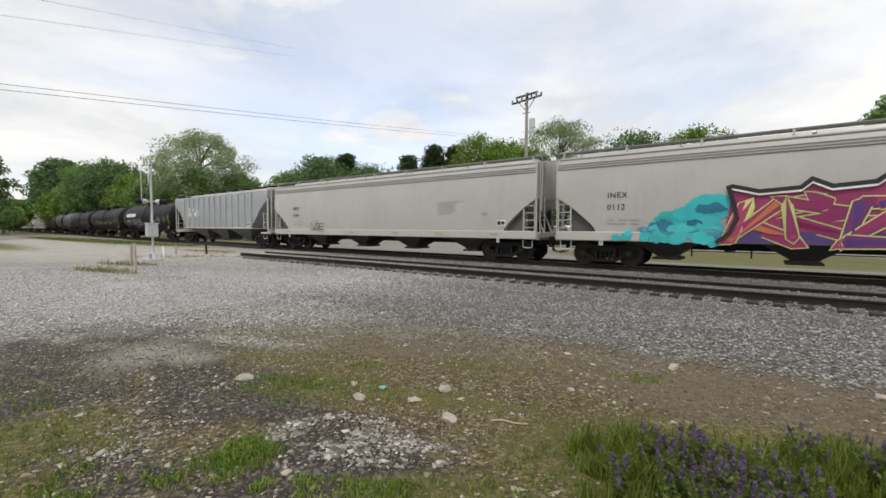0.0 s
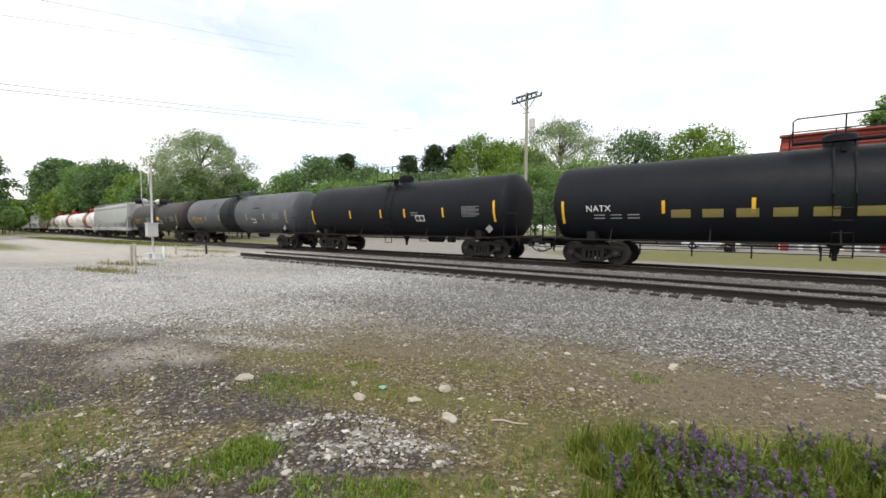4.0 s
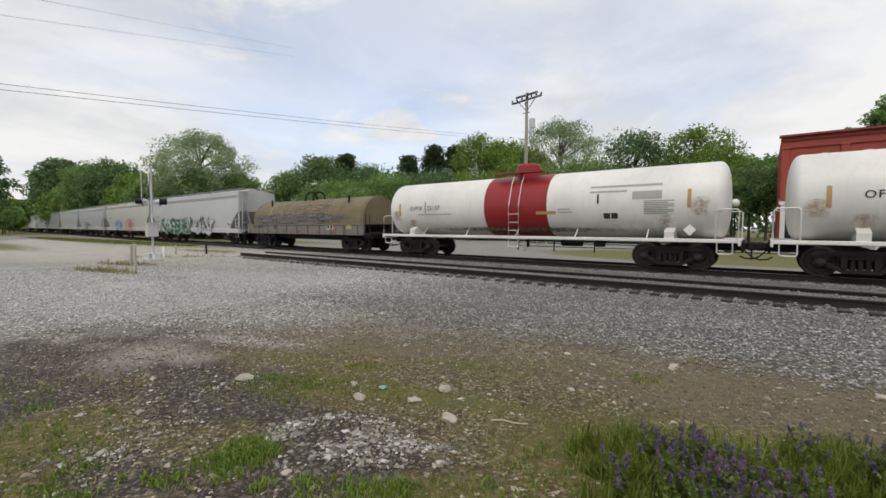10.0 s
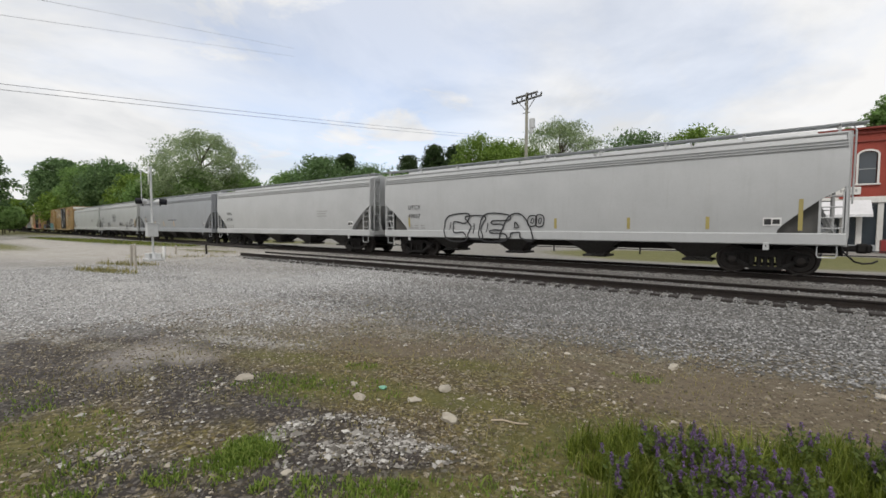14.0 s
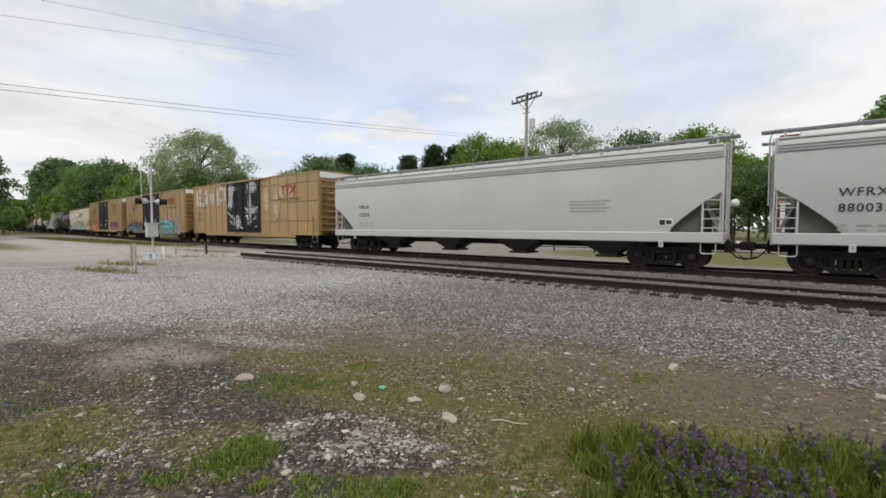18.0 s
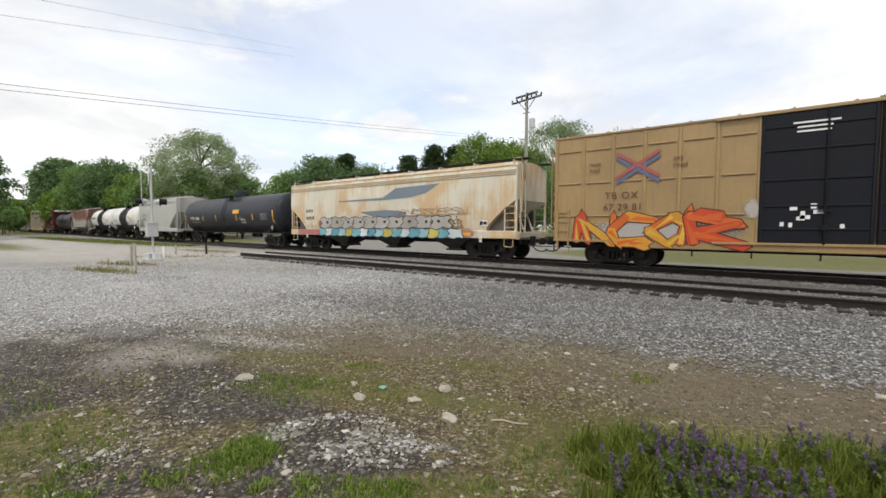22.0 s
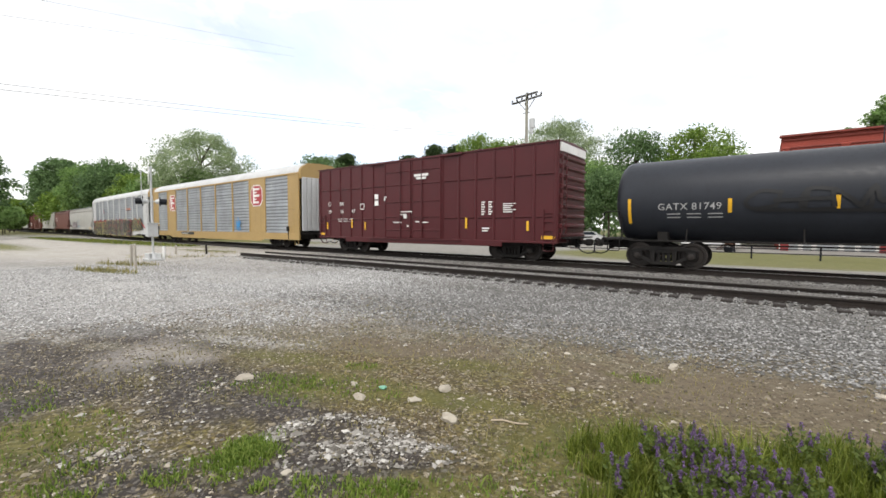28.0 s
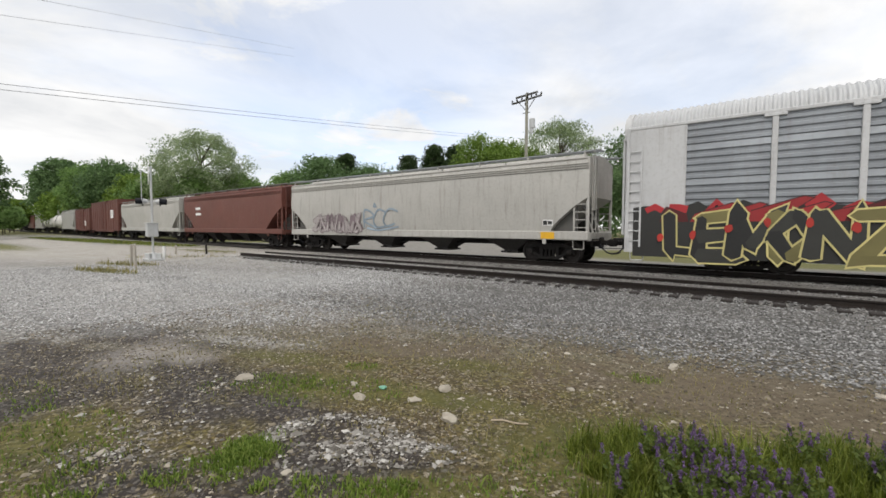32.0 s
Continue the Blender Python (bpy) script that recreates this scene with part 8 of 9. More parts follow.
near = np.concatenate([np.stack([rs.uniform(-9.5, 3.0, 70000), rs.uniform(0.3, 7.5, 70000)], 1), oval_points(1300, -3.75, 1.2, 0.9, 0.5, 10), oval_points(600, -2.0, 2.9, 0.8, 0.4, 20)])
keep = np.array([noise.noise((x * 1.1, y * 1.1, 7.0)) for x, y in near]) + rs.uniform(-0.5, 0.5, len(near)) > -0.1
near = near[keep]
stones("loose_gravel", lifted(near, 0.004), rs.gamma(2.0, 0.0075, len(near)) + 0.007, "scattered grey and white gravel on soil", rock_m, OCT, OCT_F)
pale = np.concatenate([oval_points(3000, -2.75, 2.14, 0.66, 0.46, 37), oval_points(900, -2.2, 2.3, 0.6, 0.2, 37), oval_points(420, -4.1, 1.05, 0.5, 0.34, 37), oval_points(900, -6.3, 3.2, 1.6, 0.4, 22), oval_points(300, -3.75, 1.2, 0.9, 0.5, 10), oval_points(900, -4.6, 4.9, 2.4, 0.5, 14), oval_points(500, -5.2, 1.6, 1.2, 0.7, 10)])
pale = pale[np.array([noise.noise((x * 2.6, y * 2.6, 4.0)) + 0.5 * noise.noise((x * 9, y * 9, 2.0)) for x, y in pale]) + rs.uniform(-0.35, 0.35, len(pale)) > 0.02]
stones("pale_gravel", lifted(pale, 0.008), rs.gamma(2.2, 0.0095, len(pale)) + 0.007, "pale crushed stone spilled on dark soil", chalk_m, OCT, OCT_F)
bed = np.stack([np.concatenate([rs.uniform(-24, 4.5, 26000), rs.uniform(-13, 5, 34000)]), np.concatenate([rs.uniform(5.5, 12.0, 26000), rs.uniform(5.0, 9.5, 34000)])], 1)
bed = bed[bed[:, 1] > 5.75 + 0.10 * (bed[:, 0] + 6).clip(-3, 6) + rs.normal(0, 0.22, len(bed))]
bed2 = np.stack([rs.uniform(-22, 5.5, 14000), rs.uniform(11.0, 17.35, 14000)], 1)
bed2 = bed2[np.abs(np.abs(bed2[:, 1] - SIDING) - 0.755) > 0.09]
bed3 = np.stack([rs.uniform(-24, -6, 22000), rs.uniform(0.7, 6.0, 22000)], 1)
bed3 = bed3[bed3[:, 0] < -9.9 + (bed3[:, 1] - 1.0) + rs.normal(0, 0.35, len(bed3))]
bed4 = np.stack([rs.uniform(-13, 7, 17000), rs.uniform(8.3, 11.45, 17000)], 1)
bed = np.concatenate([bed, bed4])
# towards the road the stones are paler with dust
dusted = bed[:, 0] < -8.5 + 0.35 * (bed[:, 1] - 8) + rs.normal(0, 1.6, len(bed))
bed3, bed = np.concatenate([bed3, bed[dusted]]), bed[~dusted]
stones("dusty_gravel", lifted(bed3, 0.010), rs.uniform(0.022, 0.055, len(bed3)), "pale dusty gravel on the apron", dusty_m, OCT, OCT_F)
sooty_m = stone_material("sooty_stone", [(0.0, (0.03, 0.028, 0.026)), (0.35, (0.095, 0.092, 0.088)), (0.7, (0.19, 0.187, 0.182)), (1.0, (0.38, 0.375, 0.365))])
stones("sooty_ballast", lifted(bed2, 0.012), rs.uniform(0.022, 0.058, len(bed2)), "soot-darkened crushed stone between the tracks", sooty_m, OCT, OCT_F)
# stones heaped between the tie ends of the siding
SIDING_TIES = np.array([tie_at(-24.0, i) for i in range(70)])
heap = np.stack([rs.uniform(-22, 6.5, 9000), rs.uniform(11.15, 12.14, 9000)], 1)
gap = np.abs(heap[:, 0][:, None] - SIDING_TIES[None]).min(1)
heap = heap[(gap > 0.17) | (heap[:, 1] < 11.38)]
rise = np.clip((heap[:, 1] - 11.25) / 0.35, 0, 1) * rs.uniform(0.2, 1.0, len(heap)) * 0.075
stones("heaped_ballast", np.stack([heap[:, 0], heap[:, 1], -0.215 + rise], 1), rs.uniform(0.04, 0.078, len(heap)), "crushed stone heaped between the ties of the siding", sooty_m, OCT, OCT_F)
stones("track_ballast", lifted(bed, 0.012), rs.uniform(0.022, 0.058, len(bed)), "pale crushed stone ballast along the tracks", ballast_m, OCT, OCT_F)

# ---- tracks ----
RUST_RAIL = paint("rusty_rail_steel", (0.016, 0.012, 0.010), rough=0.75, amount=0.4, dirt=(0.05, 0.035, 0.025), spec=0.3)
SHINE = paint("polished_rail_head", (0.42, 0.41, 0.40), rough=0.3, metal=0.9, amount=0.1)
TIE = paint("creosoted_tie_wood", (0.026, 0.021, 0.018), rough=0.85, dirt=(0.055, 0.046, 0.04), amount=0.6, streak=0.2)
RAIL = [(-0.068, -0.172), (0.068, -0.172), (0.068, -0.160), (0.012, -0.138), (0.010, -0.045), (0.036, -0.034), (0.036, -0.008), (0.028, 0.0), (-0.028, 0.0), (-0.036, -0.008), (-0.036, -0.034), (-0.010, -0.045), (-0.012, -0.138), (-0.068, -0.160)]
tie_mesh = Shape().box((0, 0, 0), (0.23, 2.62, 0.18), 0.012).mesh("tie")
plate_mesh = Shape().box((0, 0, 0), (0.20, 0.36, 0.015)).box((0.05, 0.11, 0.014), (0.02, 0.03, 0.03)).box((-0.05, -0.11, 0.014), (0.02, 0.03, 0.03)).mesh("tie_plate")
for name, y, a, b, head in (("main_track", TRACK, BEND, 260, SHINE), ("siding_track", SIDING, -24.0, 120, RUST_RAIL)):
    tr = thing(name, "straight railway track on wooden ties", "track", pose(0, y, 0), kind="structure")
    for k in (-1, 1):
        r = part("rail", Shape().prism(RAIL[::-1], a, b, "x"), RUST_RAIL, tr, at=pose(0, k * 0.755, 0))
        part("rail_head", Shape().box(((a + b) / 2, k * 0.755, 0.001), (b - a, 0.050, 0.004)), head, tr)
    rng = random.Random(9)
    far = Shape()
    for i in range(int((b - a) / 0.5)):
        x = tie_at(a, i)
        if x < -29.5 and y == TRACK:
            continue
        if -29.5 < x < 8:
            part("tie", tie_mesh, TIE, tr, at=pose(x, rng.uniform(-0.06, 0.06), -0.262 + rng.uniform(-0.010, 0.006), 0, 0, rng.uniform(-1.5, 1.5)))
            if x > -16:
                for k in (-1, 1):
                    part("tie_plate", plate_mesh, RUST_RAIL, tr, at=pose(x, k * 0.755, -0.166))
        else:
            far.box((x, 0, -0.264), (0.23, 2.6, 0.18))
    if y == TRACK:
        way = [BEND - 10 * i for i in range(40)]
        for k in (-1, 1):
            rings = []
            for u in way:
                px, py, a = on_line(u)
                rings.append([(px + (k * 0.755 + q) * math.sin(radians(-a)), py - TRACK + (k * 0.755 + q) * math.cos(radians(-a)), h) for q, h in RAIL])
            part("rail", Shape().loft(rings[::-1]), RUST_RAIL, tr)
        for i in range(480):
            u = BEND - 0.3 - i * 0.52
            px, py, a = on_line(u)
            if -45 < u < -29.5:
                continue
            if u >= -29.5:
                part("tie", tie_mesh, TIE, tr, at=pose(px, py - TRACK + rng.uniform(-0.06, 0.06), -0.262 + rng.uniform(-0.010, 0.006), 0, 0, a + rng.uniform(-1.5, 1.5)))
                continue
            far.add([(px + u * math.cos(radians(a)) - w * math.sin(radians(a)), py - TRACK + u * math.sin(radians(a)) + w * math.cos(radians(a)), h) for u in (-0.115, 0.115) for w in (-1.3, 1.3) for h in (-0.355, -0.175)], [(0, 1, 3, 2), (4, 6, 7, 5), (0, 4, 5, 1), (2, 3, 7, 6), (0, 2, 6, 4), (1, 5, 7, 3)])
    tagged(part("far_ties", far, TIE, tr), kind="stuff")
# planked road crossing
s = Shape()
for y in (-1.45, -1.12, -0.42, -0.14, 0.14, 0.42, 1.12, 1.45):
    s.box((0, y, -0.06), (14.2, 0.26 if abs(y) < 1 else 0.28, 0.10), 0.01)
pan = part("crossing_panel", s, TIE, at=rail_pose(-37.2))
tagged(pan, "dark timber planks laid flush across the road crossing", "crossing", kind="structure")

# ---- plants ----
def leaf_material(name, lo, mid, hi):
    m, t, p = nodes_of(name)
    geo = t.nodes.new("ShaderNodeNewGeometry")
    pos = place_node(t)
    big = noise_node(t, pos, 0.6, 3)
    base = ramp_node(t, geo.outputs["Random Per Island"], [(0.0, lo), (0.5, mid), (1.0, hi)])
    base = mix_node(t, 0.8, base, ramp_node(t, big, [(0.3, (0.65, 0.68, 0.6)), (0.7, (1.25, 1.22, 1.1))]), "MULTIPLY")
    t.links.new(base, p.inputs["Base Color"])
    p.inputs["Roughness"].default_value = 0.6
    p.inputs["Specular IOR Level"].default_value = 0.3
    tr = t.nodes.new("ShaderNodeBsdfTranslucent")
    t.links.new(base, tr.inputs[0])
    mx = t.nodes.new("ShaderNodeMixShader")
    mx.inputs[0].default_value = 0.45
    t.links.new(p.outputs[0], mx.inputs[1])
    t.links.new(tr.outputs[0], mx.inputs[2])
    out = [n for n in t.nodes if n.type == "OUTPUT_MATERIAL"][0]
    t.links.new(mx.outputs[0], out.inputs[0])
    return m


LEAF = {
    "dark": leaf_material("dark_leaves", (0.080, 0.135, 0.060), (0.130, 0.215, 0.090), (0.19, 0.29, 0.125)),
    "mid": leaf_material("green_leaves", (0.12, 0.20, 0.065), (0.185, 0.30, 0.095), (0.25, 0.39, 0.135)),
    "light": leaf_material("light_green_leaves", (0.11, 0.18, 0.032), (0.18, 0.28, 0.05), (0.26, 0.37, 0.09)),
    "pale": leaf_material("pale_leaves", (0.17, 0.235, 0.125), (0.27, 0.345, 0.19), (0.42, 0.49, 0.31)),
    "pine": leaf_material("pine_needles", (0.030, 0.055, 0.022), (0.05, 0.085, 0.03), (0.075, 0.12, 0.042)),
}
BARK = paint("bark", (0.10, 0.082, 0.062), rough=0.9, dirt=(0.05, 0.04, 0.03), amount=0.7, streak=0.5)


def leaf_cards(centres, radii, per, size, r):
    """Small bent leaf sprays, three corners to a blade, strewn round clump centres."""
    n = len(centres) * per
    d = r.normal(0, 1, (n, 3))
    d /= np.linalg.norm(d, axis=1)[:, None]
    d *= (r.uniform(0, 1, n) ** 0.45)[:, None]
    c = np.repeat(centres, per, 0) + d * np.repeat(radii, per)[:, None] * np.array([1, 1, 0.7])
    u = r.normal(0, 1, (n, 3))
    u /= np.linalg.norm(u, axis=1)[:, None]
    w = np.cross(u, r.normal(0, 1, (n, 3)))
    w /= np.linalg.norm(w, axis=1)[:, None]
    s = size * r.uniform(0.6, 1.4, n)[:, None]
    quad = np.stack([c - u * s, c + w * s * 0.55, c + u * s, c - w * s * 0.55], 1)
    return quad.reshape(-1, 3), np.arange(n * 4).reshape(-1, 4)


def tree_parts(key, seed, h, rad, kind, per=26, size=0.30):
    """Trunk with limbs, and a crown of leaf clumps with gaps."""
    rr = np.random.RandomState(seed)
    rng = random.Random(seed)
    wood = Shape()
    sparse = kind == "pale"
    pine = kind == "pine"
    base = h * (0.55 if pine else 0.16)
    trunk = [(0, 0, -0.3), (rng.uniform(-0.1, 0.1), 0, h * 0.25), (rng.uniform(-0.3, 0.3), rng.uniform(-0.3, 0.3), h * 0.6), (rng.uniform(-0.3, 0.3), 0, h * 0.93)]
    tw = max(0.12, h * 0.018)
    for i in range(3):
        wood.rod(trunk[i], trunk[i + 1], tw * (1 - i * 0.28), 8, tw * (1 - (i + 1) * 0.28))
    n = int((240 if sparse else 165) * (0.6 if pine else 1.0))
    cs, rads = [], []
    lobes = [(rng.uniform(-0.45, 0.45) * rad, rng.uniform(-0.45, 0.45) * rad, base + (h - base) * rng.uniform(0.35, 0.8), rng.uniform(0.35, 0.6)) for k in range(7)]
    for i in range(n):
        if pine:
            z = base + (h - base) * rng.random() ** 0.8
            q = rad * (1.05 - 0.75 * (z - base) / (h - base)) * math.sqrt(rng.random())
            a = rng.uniform(0, 6.28)
            cs.append((q * math.cos(a), q * math.sin(a), z))
            rads.append(rad * rng.uniform(0.22, 0.38))
        else:
            a, e = rng.uniform(0, 6.28), math.asin(rng.uniform(-0.55, 1))
            k = rng.uniform(0.35 if sparse else 0.15, 1.0) ** 0.6
            zc, zr = (base + h) / 2, (h - base) / 2
            x, y, z = rad * k * math.cos(e) * math.cos(a), rad * k * math.cos(e) * math.sin(a), zc + zr * 0.96 * (0.55 + 0.45 * k) * math.sin(e)
            lx, ly, lz, lk = lobes[i % 7]
            x, y, z = x * (1 - lk * 0.2) + lx * lk * 0.4, y * (1 - lk * 0.2) + ly * lk * 0.4, z * (1 - lk * 0.08) + lz * lk * 0.08
            cs.append((x, y, z))
            rads.append(rad * rng.uniform(0.13, 0.27) * (0.8 if sparse else 1.38))
    for i in range(0, n, 6 if sparse else 8):
        c = Vector(cs[i])
        k = min(0.85, max(0.3, (c.z - 1.5) / h))
        root = Vector(trunk[1]).lerp(Vector(trunk[3]), k * 0.8)
        mid = root.lerp(c, 0.5) + Vector((0, 0, h * 0.02))
        wood.rod(root, mid, tw * 0.34, 5, tw * 0.22)
        wood.rod(mid, c, tw * 0.22, 5, tw * 0.07)
    v, f = leaf_cards(np.array(cs), np.array(rads), per, size, rr)
    me = bpy.data.meshes.new("crown")
    me.from_pydata(v.tolist(), [], f.tolist())
    return wood.mesh("trunk"), me


WORDS = {"dark": "dark green leafy tree beyond the railway", "mid": "green leafy tree beyond the railway", "light": "light green leafy tree in fresh spring leaf", "pale": "tall pale tree with thin open foliage", "pine": "tall dark pine with a clumped crown"}


def tree(x, y, h, rad, kind, seed, low=-0.4):
    rad = rad * 1.15
    at = thing("tree" if h > 7 else "shrub", WORDS[kind] if h > 7 else "bushy green shrub beyond the railway", "tree" if h > 7 else "shrub", pose(x, y, low, 0, 0, seed * 47 % 360), "trees")
    dense = {"dark": 78, "mid": 78, "light": 70, "pale": 84, "pine": 66}[kind]
    dist = math.hypot(x, y)
    wood, crown = tree_parts(kind, seed, h, rad, kind, int(dense * (1.35 if kind == "pale" else 1.1)), (0.0024 * dist + 0.04) * (0.6 if kind == "pale" else 0.85))
    part("trunk", wood, BARK, at)
    part("crown", crown, LEAF[kind], at)


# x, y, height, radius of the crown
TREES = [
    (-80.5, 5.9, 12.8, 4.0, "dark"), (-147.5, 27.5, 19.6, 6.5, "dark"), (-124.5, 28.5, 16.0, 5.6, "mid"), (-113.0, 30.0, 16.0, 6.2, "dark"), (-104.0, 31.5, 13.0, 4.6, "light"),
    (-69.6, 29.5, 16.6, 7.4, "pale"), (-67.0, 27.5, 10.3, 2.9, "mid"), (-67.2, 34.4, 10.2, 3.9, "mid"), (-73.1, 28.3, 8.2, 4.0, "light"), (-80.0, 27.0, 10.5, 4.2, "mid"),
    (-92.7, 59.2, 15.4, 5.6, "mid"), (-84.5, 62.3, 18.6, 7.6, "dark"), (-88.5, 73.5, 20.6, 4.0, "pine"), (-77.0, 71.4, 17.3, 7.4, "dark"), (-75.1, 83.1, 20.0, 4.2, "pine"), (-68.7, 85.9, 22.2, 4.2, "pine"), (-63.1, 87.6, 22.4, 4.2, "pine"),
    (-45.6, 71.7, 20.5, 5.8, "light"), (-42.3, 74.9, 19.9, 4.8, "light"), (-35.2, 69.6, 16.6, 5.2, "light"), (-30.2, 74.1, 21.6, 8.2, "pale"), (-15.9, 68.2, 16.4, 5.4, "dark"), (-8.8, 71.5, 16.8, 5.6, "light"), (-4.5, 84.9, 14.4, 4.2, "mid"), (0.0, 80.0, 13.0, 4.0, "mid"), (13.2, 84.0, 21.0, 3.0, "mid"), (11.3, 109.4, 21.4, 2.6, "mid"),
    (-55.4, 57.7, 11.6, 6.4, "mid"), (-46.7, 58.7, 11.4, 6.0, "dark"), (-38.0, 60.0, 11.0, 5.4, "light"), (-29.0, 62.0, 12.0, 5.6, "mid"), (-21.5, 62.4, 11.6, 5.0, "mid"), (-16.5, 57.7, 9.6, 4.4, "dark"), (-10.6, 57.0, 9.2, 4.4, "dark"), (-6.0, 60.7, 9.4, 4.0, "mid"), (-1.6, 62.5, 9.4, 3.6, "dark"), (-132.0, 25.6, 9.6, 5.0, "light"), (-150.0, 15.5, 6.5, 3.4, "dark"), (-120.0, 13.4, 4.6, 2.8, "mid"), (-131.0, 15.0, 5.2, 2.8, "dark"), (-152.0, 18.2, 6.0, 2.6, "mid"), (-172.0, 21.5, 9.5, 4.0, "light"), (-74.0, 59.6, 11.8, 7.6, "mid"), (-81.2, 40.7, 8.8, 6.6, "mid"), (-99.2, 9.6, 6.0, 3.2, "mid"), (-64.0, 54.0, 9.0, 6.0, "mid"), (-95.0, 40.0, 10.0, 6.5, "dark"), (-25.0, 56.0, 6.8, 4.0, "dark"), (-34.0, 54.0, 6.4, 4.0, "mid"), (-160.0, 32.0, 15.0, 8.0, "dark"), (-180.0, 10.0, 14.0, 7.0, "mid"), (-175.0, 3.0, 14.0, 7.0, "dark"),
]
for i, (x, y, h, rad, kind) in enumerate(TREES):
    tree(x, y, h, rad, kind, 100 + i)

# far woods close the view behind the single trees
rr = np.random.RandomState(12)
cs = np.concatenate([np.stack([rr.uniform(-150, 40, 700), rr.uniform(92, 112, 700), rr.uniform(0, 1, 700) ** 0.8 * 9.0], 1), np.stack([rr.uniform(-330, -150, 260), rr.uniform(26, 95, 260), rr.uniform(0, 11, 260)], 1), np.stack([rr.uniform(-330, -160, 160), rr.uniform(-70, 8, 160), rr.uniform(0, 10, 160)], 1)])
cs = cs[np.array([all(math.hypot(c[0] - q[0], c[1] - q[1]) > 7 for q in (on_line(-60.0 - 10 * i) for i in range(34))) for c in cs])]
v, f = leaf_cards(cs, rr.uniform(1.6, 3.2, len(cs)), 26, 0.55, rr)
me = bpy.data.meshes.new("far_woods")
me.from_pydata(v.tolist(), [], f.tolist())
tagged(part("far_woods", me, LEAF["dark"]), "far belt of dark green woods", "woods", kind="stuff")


def blades(name, pts, heights, material, label, lean=0.35, wide=0.006, parent=None):
    """Grass: bent tapering blades."""
    n = len(pts)
    a = rs.uniform(0, 6.283, n)
    ln = np.abs(rs.normal(0, lean, n)) * heights
    dx, dy = np.cos(a) * ln, np.sin(a) * ln
    b = a + rs.uniform(0.8, 2.4, n)
    w = wide * rs.uniform(0.6, 1.4, n)
    wx, wy = np.cos(b) * w, np.sin(b) * w
    x, y, z = pts[:, 0], pts[:, 1], pts[:, 2]
    v = np.stack([np.stack([x - wx, y - wy, z - 0.01], 1), np.stack([x + wx, y + wy, z - 0.01], 1), np.stack([x + dx * 0.35 + wx * 0.8, y + dy * 0.35 + wy * 0.8, z + heights * 0.6], 1), np.stack([x + dx * 0.35 - wx * 0.8, y + dy * 0.35 - wy * 0.8, z + heights * 0.6], 1), np.stack([x + dx, y + dy, z + heights], 1)], 1)
    k = (np.arange(n) * 5)[:, None]
    quads = np.array([[0, 1, 2, 3]]) + k
    tris = np.array([[3, 2, 4]]) + k
    me = bpy.data.meshes.new(name)
    me.from_pydata(v.reshape(-1, 3).tolist(), [], quads.tolist() + tris.tolist())
    ob = part(name, me, material, parent)
    if parent is None:
        tagged(ob, label, "grass", kind="stuff")
    return ob


GRASS = leaf_material("grass_blades", (0.074, 0.106, 0.014), (0.152, 0.196, 0.028), (0.28, 0.315, 0.075))
DRY = leaf_material("dry_grass", (0.15, 0.15, 0.05), (0.25, 0.225, 0.09), (0.38, 0.33, 0.16))
short = np.concatenate([rs.normal(0, 1, (3600, 2)) * (0.12, 0.12) + (-3.12, 1.62), oval_points(800, -3.17, 1.24, 0.36, 0.2, 37), oval_points(1700, -2.2, 1.74, 0.62, 0.13, 37), oval_points(500, -1.5, 2.25, 0.5, 0.2, 37), oval_points(900, -4.2, 2.55, 0.9, 0.36, 37), oval_points(260, -3.91, 3.49, 0.22, 0.12, 37), oval_points(700, -3.74, 0.64, 0.4, 0.25, 37), oval_points(1300, -4.5, 0.75, 1.1, 0.5, 0), oval_points(500, -4.05, 2.5, 0.7, 0.4, 20), oval_points(500, -3.5, 3.0, 0.8, 0.3, 20), oval_points(260, -1.1, 5.15, 0.32, 0.14, 0), oval_points(400, -5.9, 0.7, 0.7, 0.3, 0), oval_points(600, -1.05, 2.95, 0.55, 0.35, 37)])
short = short[np.array([noise.noise((x * 4.5, y * 4.5, 5.0)) + 0.6 * noise.noise((x * 1.7, y * 1.7, 2.0)) for x, y in short]) + rs.uniform(-0.35, 0.35, len(short)) > 0.0]
TURF = leaf_material("short_grass_blades", (0.082, 0.138, 0.02), (0.16, 0.24, 0.04), (0.28, 0.345, 0.09))
blades("grass", lifted(short), rs.uniform(0.015, 0.052, len(short)) * rs.uniform(0.5, 1.3, len(short)), TURF, "short green grass on trampled soil", 0.6)
tall = np.concatenate([oval_points(7500, -0.72, 3.32, 0.50, 0.34, 37), oval_points(7000, -0.1, 3.5, 0.55, 0.34, 37), oval_points(6500, 0.55, 3.95, 0.55, 0.36, 37), oval_points(2500, -0.35, 2.95, 0.7, 0.2, 37)])
tall = tall[np.array([noise.noise((x * 3.5, y * 3.5, 8.0)) for x, y in tall]) + rs.uniform(-0.4, 0.4, len(tall)) > -0.12]
blades("tall_grass", lifted(tall), rs.gamma(2.4, 0.042, len(tall)).clip(0.012, 0.25), GRASS, "tall green grass and vetch leaves", 0.55, 0.0045)
dry = np.stack([rs.uniform(-7, 2.5, 15000), rs.uniform(0.6, 6.6, 15000)], 1)
dry = dry[np.array([noise.noise((x * 0.9, y * 0.9, 1.0)) for x, y in dry]) + rs.uniform(-0.3, 0.3, len(dry)) > 0.02]
blades("dry_grass", lifted(dry), rs.uniform(0.015, 0.05, len(dry)), DRY, "thin dry grass and moss on soil", 1.2, 0.004)
